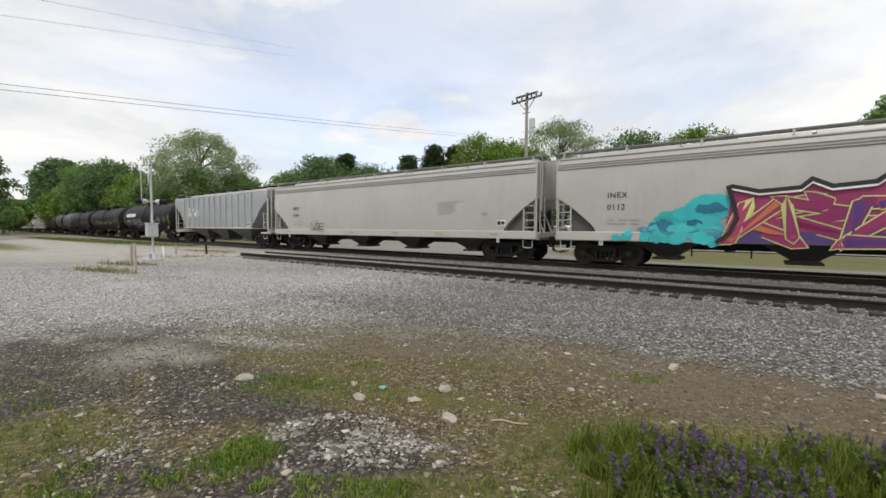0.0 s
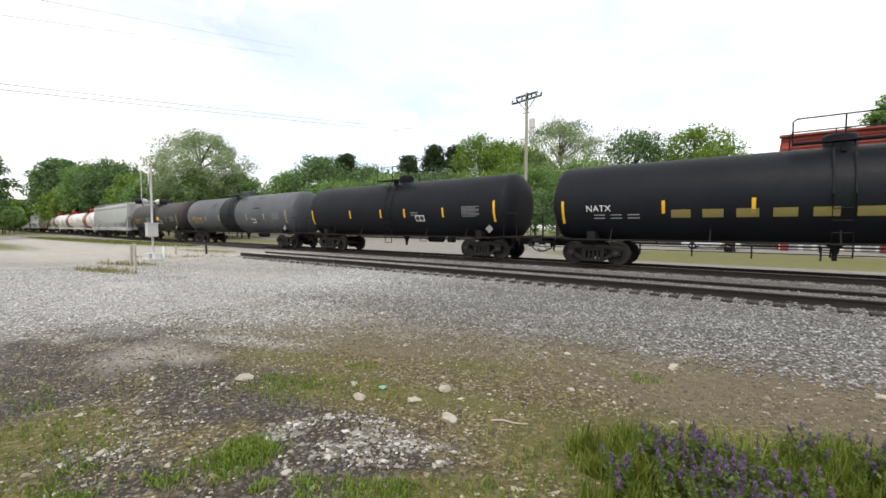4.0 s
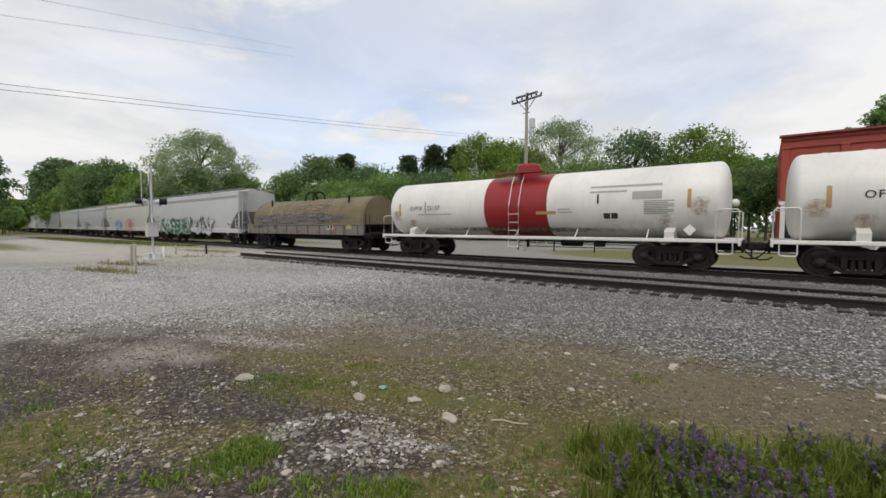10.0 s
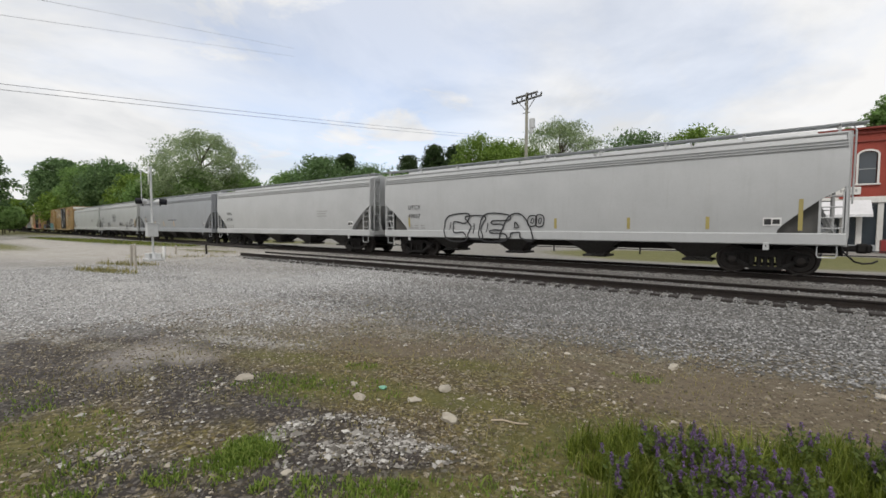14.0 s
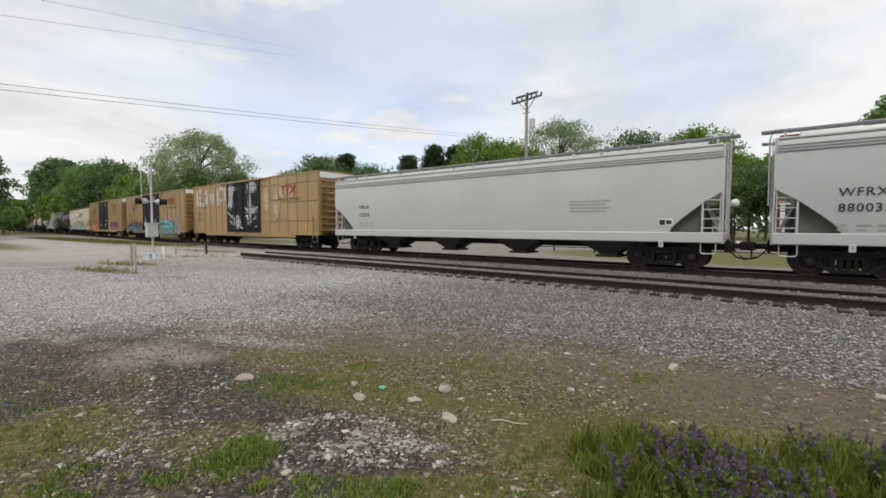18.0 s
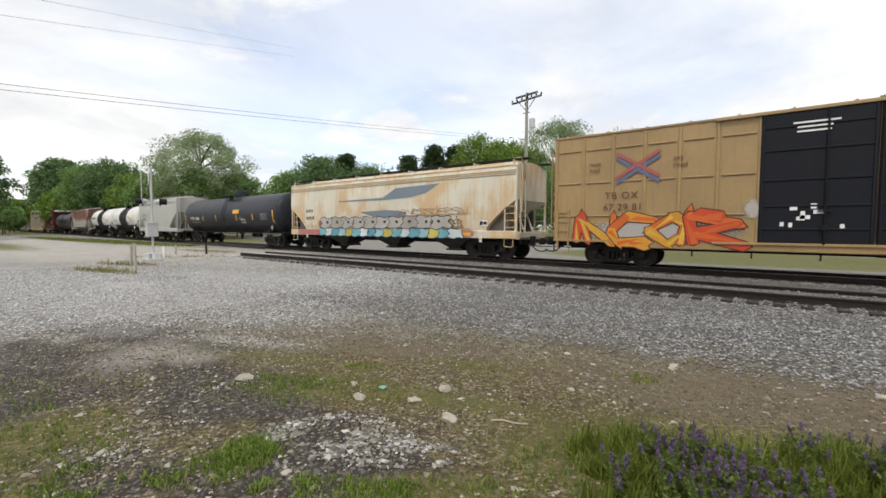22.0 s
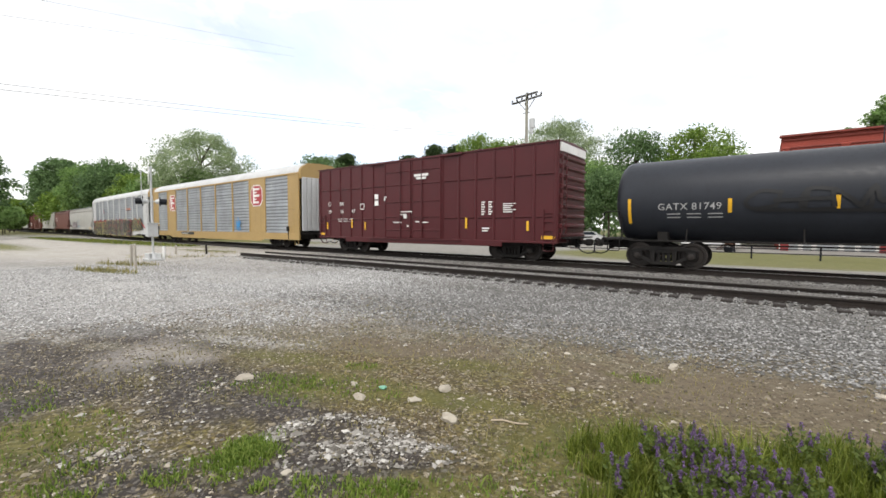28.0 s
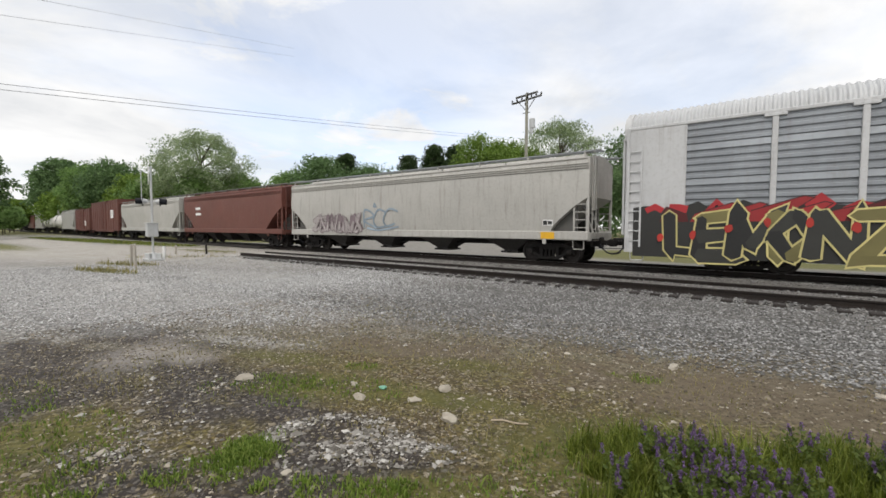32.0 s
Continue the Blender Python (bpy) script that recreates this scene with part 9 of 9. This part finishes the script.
verge = np.concatenate([oval_points(420, -23.2, 6.5, 1.9, 0.5, 20), oval_points(500, -20.3, 4.95, 2.0, 0.4, 14), oval_points(260, -26.0, 9.6, 2.8, 0.4, 40), oval_points(240, -29, 12.6, 2.8, 0.5, 10)])
blades("verge_weeds", lifted(verge), rs.gamma(2.0, 0.05, len(verge)), DRY, "dry weeds round the signal posts", 0.4, 0.012)
lawn = np.concatenate([oval_points(3500, -62, 14.0, 25, 1.9, 3)])
blades("far_verge_grass", lifted(lawn), rs.uniform(0.04, 0.16, len(lawn)), GRASS, "rough grass between road and track", 0.4, 0.03)

# purple vetch
PETAL = leaf_material("vetch_petals", (0.11, 0.065, 0.18), (0.20, 0.125, 0.30), (0.35, 0.25, 0.46))
STEM = leaf_material("vetch_leaves", (0.085, 0.125, 0.03), (0.135, 0.185, 0.045), (0.20, 0.245, 0.075))


def vetch(seed):
    rng, rr = random.Random(seed), np.random.RandomState(seed)
    root = thing("vetch_plant", "purple flowering vetch among tall grass", "flower", group="purple vetch")
    stem, tops = Shape(), []
    for i in range(5):
        a = rng.uniform(0, 6.28)
        h, out = rng.uniform(0.20, 0.36), rng.uniform(0.03, 0.16)
        top = (out * math.cos(a), out * math.sin(a), h)
        stem.tube([(0, 0, -0.02), (top[0] * 0.3, top[1] * 0.3, h * 0.5), top], 0.0025, 4)
        tops.append(top)
    part("stem", stem, STEM, root)
    cs = np.array([(x * k, y * k, z * k) for x, y, z in tops for k in (0.4, 0.65, 0.85)])
    v, f = leaf_cards(cs, np.full(len(cs), 0.05), 12, 0.016, rr)
    me = bpy.data.meshes.new("leaves")
    me.from_pydata(v.tolist(), [], f.tolist())
    part("leaves", me, STEM, root)
    for x, y, z in tops[:4]:
        c = np.array([(x + 0.002 * k, y, z - 0.011 * k) for k in range(7)])
        v, f = leaf_cards(c, np.linspace(0.008, 0.017, 7), 9, 0.009, rr)
        me = bpy.data.meshes.new("blossom")
        me.from_pydata(v.tolist(), [], f.tolist())
        part("blossom", me, PETAL, root)
    return root


protos = [vetch(200 + i) for i in range(4)]
rng = random.Random(77)
homes = [(-0.54, 3.23, 0.08, 0.06, 3), (-0.43, 3.40, 0.06, 0.06, 3), (-0.42, 2.94, 0.07, 0.06, 2), (-0.30, 3.20, 0.06, 0.05, 3), (-0.16, 3.18, 0.04, 0.04, 2), (-0.04, 3.19, 0.06, 0.05, 3), (-0.73, 2.84, 0.04, 0.04, 2), (-0.10, 2.92, 0.05, 0.05, 2), (0.29, 3.17, 0.06, 0.04, 2), (0.62, 3.85, 0.08, 0.06, 3), (0.59, 3.48, 0.05, 0.05, 1), (0.14, 3.11, 0.08, 0.05, 2), (0.0, 2.88, 0.06, 0.05, 2), (-0.18, 2.98, 0.05, 0.05, 2), (-0.47, 2.73, 0.04, 0.04, 1), (0.32, 3.83, 0.1, 0.05, 2), (-0.2, 2.75, 0.1, 0.05, 2)]
count = 0
for cx, cy, rx, ry, n in homes:
    for i in range(n):
        x, y = cx + rng.gauss(0, rx * 0.6), cy + rng.gauss(0, ry * 0.7)
        m = pose(x, y, ground_z(x, y), 0, 0, rng.uniform(0, 360))
        if count < 4:
            protos[count].matrix_basis = m
        else:
            copy_thing(protos[count % 4], m)
        count += 1

# ---- single stones and litter ----
# x, y and width of each lump
ROCKS = [(-3.24, 2.83, 0.11), (-2.76, 3.14, 0.10), (-2.68, 3.56, 0.13), (-2.25, 3.02, 0.14), (-4.72, 2.41, 0.15), (-0.84, 5.82, 0.13), (-4.02, 0.92, 0.08), (-1.61, 4.37, 0.07), (-2.62, 1.62, 0.06), (1.0, 6.1, 0.12), (-3.53, 3.02, 0.08)]
LIME = paint("limestone", (0.37, 0.335, 0.275), rough=0.9, amount=0.5, streak=0.1, tone=0.25)
for i, (x, y, w) in enumerate(ROCKS):
    rr = np.random.RandomState(300 + i)
    bm = bmesh.new()
    bmesh.ops.create_icosphere(bm, subdivisions=2, radius=w / 2)
    for v in bm.verts:
        k = 1 + 0.75 * noise.noise(v.co * (1.9 / w) + Vector((i * 3.1, 0, 0)))
        v.co = Vector((v.co.x * 1.25 * k, v.co.y * 0.85 * k, v.co.z * 0.6 * k))
        v.co = Vector([round(c / (w * 0.16)) * w * 0.16 * 0.55 + c * 0.45 for c in v.co])
    me = bpy.data.meshes.new("rock")
    bm.to_mesh(me)
    bm.free()
    r = part("rock", me, LIME, at=pose(x, y, ground_z(x, y) + w * 0.12, 0, 0, i * 53))
    tagged(r, "pale limestone lump lying on soil", "rock", "loose rocks")
bm = bmesh.new()
bmesh.ops.create_icosphere(bm, subdivisions=2, radius=0.042)
for v in bm.verts:
    v.co = Vector((v.co.x * 1.2, v.co.y * 0.9, v.co.z * 0.4)) * (1 + 0.5 * noise.noise(v.co * 40))
me = bpy.data.meshes.new("crumpled_plastic")
bm.to_mesh(me)
bm.free()
tagged(part("crumpled_plastic", me, paint("mint_plastic", (0.15, 0.36, 0.25), rough=0.4, amount=0.15), at=pose(-3.22, 3.16, ground_z(-3.22, 3.16) + 0.015)), "crumpled mint green plastic scrap on soil", "litter")
tagged(part("stick", Shape().tube([(-0.16, 0, 0.012), (-0.05, 0.015, 0.02), (0.06, 0.0, 0.014), (0.17, 0.02, 0.012)], 0.009, 6), paint("bleached_wood", (0.40, 0.33, 0.24), rough=0.9), at=pose(-1.77, 3.29, ground_z(-1.77, 3.29), 0, 0, 20)), "bleached dry stick lying on soil", "stick")

# ---- crossing signal and posts ----
SILVER = paint("aluminium_paint", (0.52, 0.53, 0.53), rough=0.45, metal=0.35, amount=0.3)
POST = paint("weathered_post_wood", (0.40, 0.37, 0.32), rough=0.9, streak=0.5, amount=0.6)
sig = thing("crossing_signal", "silver railroad crossing signal mast with lights and a relay box", "signal", pose(-24.71, 8.05, -0.25))
part("mast", Shape().rod((0, 0, 0.3), (0, 0, 4.65), 0.052, 12).rod((0, 0, 4.65), (0, 0, 4.74), 0.075, 12), SILVER, sig)
part("base", Shape().box((0, 0, 0.06), (0.7, 0.7, 0.12), 0.02).lathe([(0.12, 0.24), (0.30, 0.16), (0.42, 0.11)], 12, axis="z"), SILVER, sig)
for a in (45, 135, 225, 315):
    part("base_brace", Shape().box((0.22, 0, 0.24), (0.34, 0.05, 0.28), 0.01), SILVER, sig, at=pose(0, 0, 0, 0, 0, a))
box = part("relay_box", Shape().box((0.05, -0.04, 1.55), (0.36, 0.48, 0.66), 0.03), SILVER, sig, "grey steel relay box")
part("box_lid", Shape().box((0.05, -0.04, 1.90), (0.44, 0.56, 0.05), 0.015), SILVER, box)
part("crossarm", Shape().rod((0, -0.42, 3.0), (0, 0.42, 3.0), 0.035), SILVER, sig)
for k in (-1, 1):
    lamp = part("signal_lamp", Shape().lathe([(-0.14, 0.10), (0.06, 0.15), (0.06, 0.05)], 16), SILVER, sig, at=pose(0, 0.33 * k, 3.0, 0, 0, 90 * k - 25))
    part("hood", Shape().lathe([(0.05, 0.15), (0.34, 0.15), (0.34, 0.14), (0.05, 0.14)], 16), DARK, lamp)
    part("background_disc", Shape().lathe([(0.04, 0.02), (0.04, 0.24), (0.055, 0.24), (0.055, 0.02)], 20), DARK, lamp)
for a in (45, -45):
    b = part("crossbuck_blade", Shape().box((0, -0.09 if a > 0 else -0.115, 0), (1.22, 0.02, 0.20), 0.005), LETTER_W, sig, "white crossbuck blade", pose(0, 0, 4.35, 0, a, -18))
part("side_pipe", Shape().rod((0.1, -0.45, 3.0), (0.1, -0.45, 4.5), 0.02), SILVER, sig)
for i, (x, y, h, m, lab) in enumerate(((-22.47, 6.47, 0.95, POST, "weathered wooden marker post"), (-21.4, 6.31, 1.0, POST, "weathered wooden marker post"), (-24.6, 8.48, 0.72, LETTER_W, "short white painted post"), (-27.0, 11.62, 0.62, RUST_RAIL, "short rusty steel post"), (-28.6, 10.5, 0.6, POST, "weathered wooden marker post"))):
    r = part("post", Shape().box((0, 0, h / 2 - 0.1), (0.10, 0.10, h + 0.2), 0.02) if m is not LETTER_W else Shape().rod((0, 0, -0.1), (0, 0, h), 0.07, 12), m, at=pose(x, y, -0.25, 0, 3 * (-1) ** i, 12 * i))
    tagged(r, lab + " at the crossing", "post", "crossing posts")

# ---- utility pole and wires ----
ARM = paint("weathered_arm_wood", (0.075, 0.075, 0.07), rough=0.9, streak=0.4)
WOOD = paint("pole_wood", (0.29, 0.285, 0.235), rough=0.9, streak=0.5, amount=0.5)
pole = thing("utility_pole", "grey wooden utility pole with slanted crossarms and a transformer", "pole", pose(-16.0, 32.23, -0.45))
part("shaft", Shape().rod((0, 0, -0.2), (0.02, 0, 13.0), 0.165, 12, 0.115), WOOD, pole)
for dx, dy, z0, z1 in ((1.10, 0.5, 12.15, 12.75), (0.80, 0.38, 12.62, 13.05), (0.55, -0.9, 12.35, 12.6)):
    part("crossarm", Shape().rod((-dx, -dy, z0), (dx, dy, z1), 0.085, 6), ARM, pole)
part("crossarm_brace", Shape().rod((-0.6, -0.3, 12.3), (0, 0, 11.5), 0.03).rod((0.6, 0.3, 12.55), (0, 0, 11.5), 0.03), ARM, pole)
for k in (-1.05, -0.7, -0.35, 0.35, 0.7, 1.05):
    part("insulator", cached("pole_insulator", lambda: Shape().rod((0, 0, 0), (0, 0, 0.16), 0.05, 8).rod((0, 0, 0.14), (0, 0, 0.26), 0.085, 8, 0.05)), ARM, pole, at=pose(k, k * 0.48, 12.47 + k * 0.28))
part("transformer", Shape().lathe([(10.1, 0.2), (10.15, 0.24), (10.85, 0.24), (10.9, 0.2)], 14, (0.42, 0.2, 0), "z"), SILVER, pole, "grey can transformer")
part("transformer", Shape().lathe([(9.7, 0.13), (9.72, 0.16), (10.1, 0.16), (10.15, 0.1)], 12, (0.36, 0.16, 0), "z"), SILVER, pole, "small grey can transformer")
part("pole_step", Shape().rod((-0.35, 0, 11.4), (0.3, 0, 11.4), 0.03), WOOD, pole)
WIRE = paint("wire_grey", (0.12, 0.125, 0.14), rough=0.5, amount=0.1)
for a, b, sag, r in (((-37.7, 4.4, 10.1), (-44.2, 92.0, 21.5), 0.7, 0.018), ((-37.7, 4.4, 9.75), (-44.2, 92.0, 21.0), 0.7, 0.018), ((-29.8, 3.6, 11.7), (-58.4, 38.6, 27.6), 0.0, 0.009), ((-29.6, 4.8, 12.9), (-58.4, 38.6, 28.8), 0.0, 0.009)):
    a, b = Vector(a), Vector(b)
    a2 = a + (a - b) * 0.4
    pts = []
    for i in range(25):
        k = i / 24
        q = a2.lerp(b, k)
        q.z -= sag * 4 * k * (1 - k) - sag
        pts.append(q)
    tagged(part("overhead_wire", Shape().tube(pts, r, 5), WIRE), "thin overhead power line across the sky", "wire", "overhead wires")

# ---- brick shop building beyond the line ----
BRICK = paint("painted_red_brick", (0.27, 0.045, 0.028), rough=0.75, amount=0.35, streak=0.3, dirt=(0.13, 0.03, 0.022), tone=0.16)
BRICK_D = paint("dark_red_trim", (0.21, 0.035, 0.024), rough=0.7, amount=0.3, streak=0.2)
FRAME_W = paint("white_frame_paint", (0.66, 0.65, 0.62), rough=0.6, amount=0.25)
AWNING = paint("white_awning_sheet", (0.66, 0.66, 0.67), rough=0.5, amount=0.15, streak=0.2)
glass, t, p = nodes_of("window_glass")
p.inputs["Base Color"].default_value = (0.035, 0.045, 0.055, 1)
p.inputs["Roughness"].default_value = 0.06
p.inputs["Specular IOR Level"].default_value = 0.7
shop = thing("shop_building", "two-storey red painted brick shop with arched windows", "building", pose(0.85, 48.0, -0.45))
HT, WD, DP = 9.9, 26.0, 16.0
# the front wall is pierced for windows: built from piers, bands and arches
win = [(2.30, 3.42), (4.98, 6.08), (8.0, 9.1), (10.7, 11.8), (13.7, 14.8), (16.4, 17.5), (19.4, 20.5), (22.1, 23.2)]
sill_z, spring_z = 5.55, 7.85
s = Shape()
s.box((WD / 2, 0.2, (4.0 + sill_z) / 2), (WD, 0.4, sill_z - 4.0))
s.box((WD / 2, 0.2, (spring_z + 0.32 + HT) / 2), (WD, 0.4, HT - spring_z - 0.32))
xs = [0] + [v for w in win for v in w] + [WD]
for a, b in zip(xs[::2], xs[1::2]):
    s.box(((a + b) / 2, 0.2, (sill_z + spring_z + 0.32) / 2), (b - a, 0.4, spring_z + 0.32 - sill_z))
for a, b in win:
    for k in (-1, 1):
        n = 6
        mid, half = (a + b) / 2, (b - a) / 2
        arc = [(mid + k * half * math.cos(math.pi / 2 * i / n), spring_z + 0.32 * math.sin(math.pi / 2 * i / n)) for i in range(n + 1)]
        s.prism((arc + [(mid + k * half, spring_z + 0.32)])[::-k], 0.0, 0.4)
part("wall_front", s, BRICK, shop)
s = Shape()
s.box((0.2, DP / 2, HT / 2), (0.4, DP - 0.8, HT)).box((WD - 0.2, DP / 2, HT / 2), (0.4, DP - 0.8, HT)).box((WD / 2, DP - 0.2, HT / 2), (WD, 0.4, HT))
part("wall_side", s, BRICK, shop)
part("roof", Shape().box((WD / 2, DP / 2, HT - 0.7), (WD - 0.8, DP - 0.8, 0.2)), GREY, shop)
part("cornice", Shape().box((WD / 2, -0.05, HT + 0.04), (WD + 0.3, 0.7, 0.14), 0.02).box((WD / 2, -0.02, HT - 0.28), (WD + 0.1, 0.24, 0.20), 0.03).box((WD / 2, -0.04, HT - 0.95), (WD, 0.16, 0.16), 0.03), BRICK_D, shop)
part("parapet_cap", Shape().box((WD / 2, 0.1, HT + 0.14), (WD + 0.3, 0.55, 0.07), 0.01), DARK, shop)
for x in (0.3, 4.15, 7.0, 9.9, 12.75, 15.6, 18.5, 21.3, 25.7):
    part("pilaster", cached("pilaster", lambda: Shape().box((0, -0.07, 6.65), (0.52, 0.18, 4.6), 0.02).box((0, -0.09, 8.9), (0.62, 0.22, 0.18), 0.02)), BRICK, shop, at=pose(x, 0, 0))
for a, b in win:
    mid, half = (a + b) / 2, (b - a) / 2
    w = part("window", Shape().box((0, 0.22, (sill_z + spring_z) / 2), (half * 2 - 0.1, 0.03, spring_z - sill_z + 0.5)), glass, shop, "tall arched sash window", pose(mid, 0, 0))
    n = 10
    arc = [(half * math.cos(math.pi * i / n), spring_z + 0.32 * math.sin(math.pi * i / n)) for i in range(n + 1)]
    out = [((half + 0.13) * math.cos(math.pi * i / n), spring_z + 0.46 * math.sin(math.pi * i / n)) for i in range(n + 1)]
    fr = Shape()
    for i in range(n):
        fr.prism([arc[i], out[i], out[i + 1], arc[i + 1]], -0.05, 0.12)
    for k in (-1, 1):
        fr.box((k * (half + 0.065), 0.035, (sill_z + spring_z) / 2), (0.13, 0.17, spring_z - sill_z))
    part("window_frame", fr, FRAME_W, w)
    part("sash_bar", Shape().box((0, 0.19, 6.75), (half * 2 - 0.1, 0.05, 0.07)), GREY, w)
    part("window_sill", Shape().box((0, -0.03, sill_z - 0.06), (half * 2 + 0.4, 0.3, 0.12), 0.02), FRAME_W, w)
sign = part("sign_board", Shape().box((3.2, -0.12, 5.0), (3.95, 0.10, 0.62), 0.02), FRAME_W, shop, "white sign board with worn dark lettering")
part("sign_word", words("BELLE", 0.40, 1.15).copy(), paint("sign_grey", (0.16, 0.16, 0.16), amount=0.4), sign, at=pose(1.55, -0.178, 4.86))
for k in range(6):
    part("sign_letter", Shape().box((4.0 + k * 0.18, -0.175, 5.0), (0.12, 0.02, 0.24)), FAINT, sign)
part("fascia", Shape().box((WD / 2, 0.1, 4.25), (WD, 0.35, 0.5), 0.02), FRAME_W, shop)
part("awning", Shape().prism([(-1.3, 2.85), (-1.3, 3.05), (-0.05, 4.25), (0.0, 4.25), (0.0, 4.15)], 0.9, 5.8, "x"), AWNING, shop, "white sloping awning")
part("awning", Shape().prism([(-1.3, 2.85), (-1.3, 3.05), (-0.05, 4.25), (0.0, 4.25), (0.0, 4.15)], 7.2, 14.0, "x"), BRICK_D, shop, "red sloping awning")
s = Shape()
for x in (0.3, 1.6, 2.5, 4.2, 5.2, 6.4, 8.6, 10.8, 12.6, 15.0, 18.0, 21.0, 23.5, 25.7):
    s.box((x, 0.2, 2.0), (0.35, 0.3, 4.0), 0.01)
part("shopfront_posts", s, FRAME_W, shop)
part("shop_window", Shape().box((WD / 2, 0.3, 2.3), (WD - 0.5, 0.04, 3.4)), glass, shop)
part("stall_riser", Shape().box((WD / 2, 0.22, 0.3), (WD - 0.5, 0.25, 0.6)), GREY, shop)
for x in (3.35, 9.7):
    d = part("shop_door", Shape().box((x, 0.12, 1.15), (1.0, 0.08, 2.2), 0.01), GREY, shop)
    part("door_handle", Shape().box((x + 0.38, 0.05, 1.1), (0.04, 0.06, 0.25), 0.01), SILVER, d)

# ---- lamp, parked car and small things on the far side ----
fence = thing("fence", "low black metal rail fence along the lawn", "fence", pose(-3.97, 33.3, -0.45))
for k in range(-4, 7):
    part("post", cached("fence_post", lambda: Shape().box((0, 0, 0.36), (0.09, 0.09, 0.74), 0.01).box((0, 0, 0.75), (0.12, 0.12, 0.04), 0.01)), DARK, fence, at=pose(3.3 * k, 0, 0))
for z in (0.36, 0.64):
    part("rail", Shape().box((3.3, 0, z), (33.0, 0.05, 0.06), 0.01), DARK, fence)

CRATE = paint("crate_red", (0.22, 0.02, 0.02), amount=0.2)
for x, w, m, lab in ((7.3, 0.6, CRATE, "red painted bin before the shop"), (1.3, 0.55, CRATE, "red painted bin before the shop")):
    r = thing("bin" if m is CRATE else "board_sign", lab, "bin" if m is CRATE else "sign", pose(x, 46.0, -0.45))
    part("body" if m is CRATE else "board", Shape().box((0, 0, 0.55), (w, 0.5 if m is CRATE else 0.06, 1.0 if m is CRATE else 0.30), 0.02).box((-w * 0.35, 0.02, 0.25), (0.04, 0.04, 0.5)).box((w * 0.35, 0.02, 0.25), (0.04, 0.04, 0.5)), m, r)
bed = thing("planter", "dark planter with a clipped red-brown shrub", "planter", pose(-2.3, 40.5, -0.45))
rr = np.random.RandomState(8)
v, f = leaf_cards(rr.normal(0, 0.22, (26, 3)) + np.array([0, 0, 0.72]), np.full(26, 0.2), 30, 0.06, rr)
me = bpy.data.meshes.new("foliage")
me.from_pydata(v.tolist(), [], f.tolist())
part("foliage", me, leaf_material("red_brown_leaves", (0.05, 0.02, 0.015), (0.10, 0.04, 0.03), (0.14, 0.08, 0.05)), bed)
part("tub", Shape().lathe([(0.0, 0.28), (0.42, 0.36), (0.45, 0.36), (0.45, 0.30)], 14, axis="z"), DARK, bed)
lampp = thing("street_lamp", "dark street lamp with a white globe", "street lamp", pose(-2.05, 42.0, -0.45))
part("pole", Shape().rod((0, 0, 0), (0, 0, 3.7), 0.06, 10, 0.05).lathe([(0.0, 0.16), (0.35, 0.10), (0.5, 0.07)], 12, axis="z"), DARK, lampp)
part("globe", Shape().lathe([(3.68 + 0.32 * (1 - math.cos(math.pi * i / 10)), max(0.03, 0.32 * math.sin(math.pi * i / 10))) for i in range(11)][::-1], 18, axis="z"), FRAME_W, lampp, "white globe")
CARW = paint("car_white_paint", (0.70, 0.70, 0.70), rough=0.25, amount=0.1, streak=0.05)


def parked_car(at, label, m):
    car = thing("parked_car", label, "car", at, "parked cars")
    side = [(-2.2, 0.35), (2.2, 0.35), (2.25, 0.75), (1.5, 0.92), (0.85, 1.42), (-1.0, 1.45), (-1.7, 0.98), (-2.25, 0.9)]
    b = part("body", Shape().prism(side[::-1], -0.85, 0.85), m, car)
    part("side_window", Shape().prism([(1.28, 0.98), (0.78, 1.36), (-0.95, 1.38), (-1.42, 1.0)], -0.862, -0.852), glass, b)
    part("side_window", Shape().prism([(1.28, 0.98), (0.78, 1.36), (-0.95, 1.38), (-1.42, 1.0)], 0.852, 0.862), glass, b)
    for x in (-1.35, 1.4):
        for y in (-0.78, 0.78):
            w = part("tyre", cached("tyre", lambda: Shape().lathe([(-0.1, 0.18), (-0.1, 0.32), (0.1, 0.32), (0.1, 0.18)], 18, axis="y")), DARK, car, at=pose(x, y, 0.32))
            part("rim", cached("rim", lambda: Shape().lathe([(-0.11, 0.02), (-0.11, 0.19), (0.11, 0.19), (0.11, 0.02)], 14, axis="y")), SILVER, w)
    return car


parked_car(pose(-3.9, 45.0, -0.45), "white car parked on the far street", CARW)
parked_car(pose(-19.0, 57.0, -0.45, 0, 0, 8), "white car parked on the far street", CARW)
parked_car(pose(-118, 10.5, -0.25, 0, 0, 80), "dark car standing on the far road", DARK)
parked_car(pose(-113, 6.5, -0.25, 0, 0, 80), "white car standing on the far road", CARW)


# ---- what moves ----
def motions():
    for car in TRAIN:
        s = car.location.x
        walk(car, [(t, rail_pose(s + SPEED * t)) for t in range(33)])
    # wheels turn with the way they roll; alike wheelsets share one turning
    for k, sets in WHEELSETS.items():
        step = 0.04
        rows = [(i * step, pose(0.89 * k, 0, 0.457, 0, math.degrees(SPEED * i * step / 0.457) % 360, 0)) for i in range(int(32 / step) + 1)]
        walk(sets[0], rows)
        for w in sets[1:]:
            w.rotation_mode = "QUATERNION"
            w.animation_data_create()
            w.animation_data.action = sets[0].animation_data.action
            w.animation_data.action_slot = sets[0].animation_data.action_slot


motions()
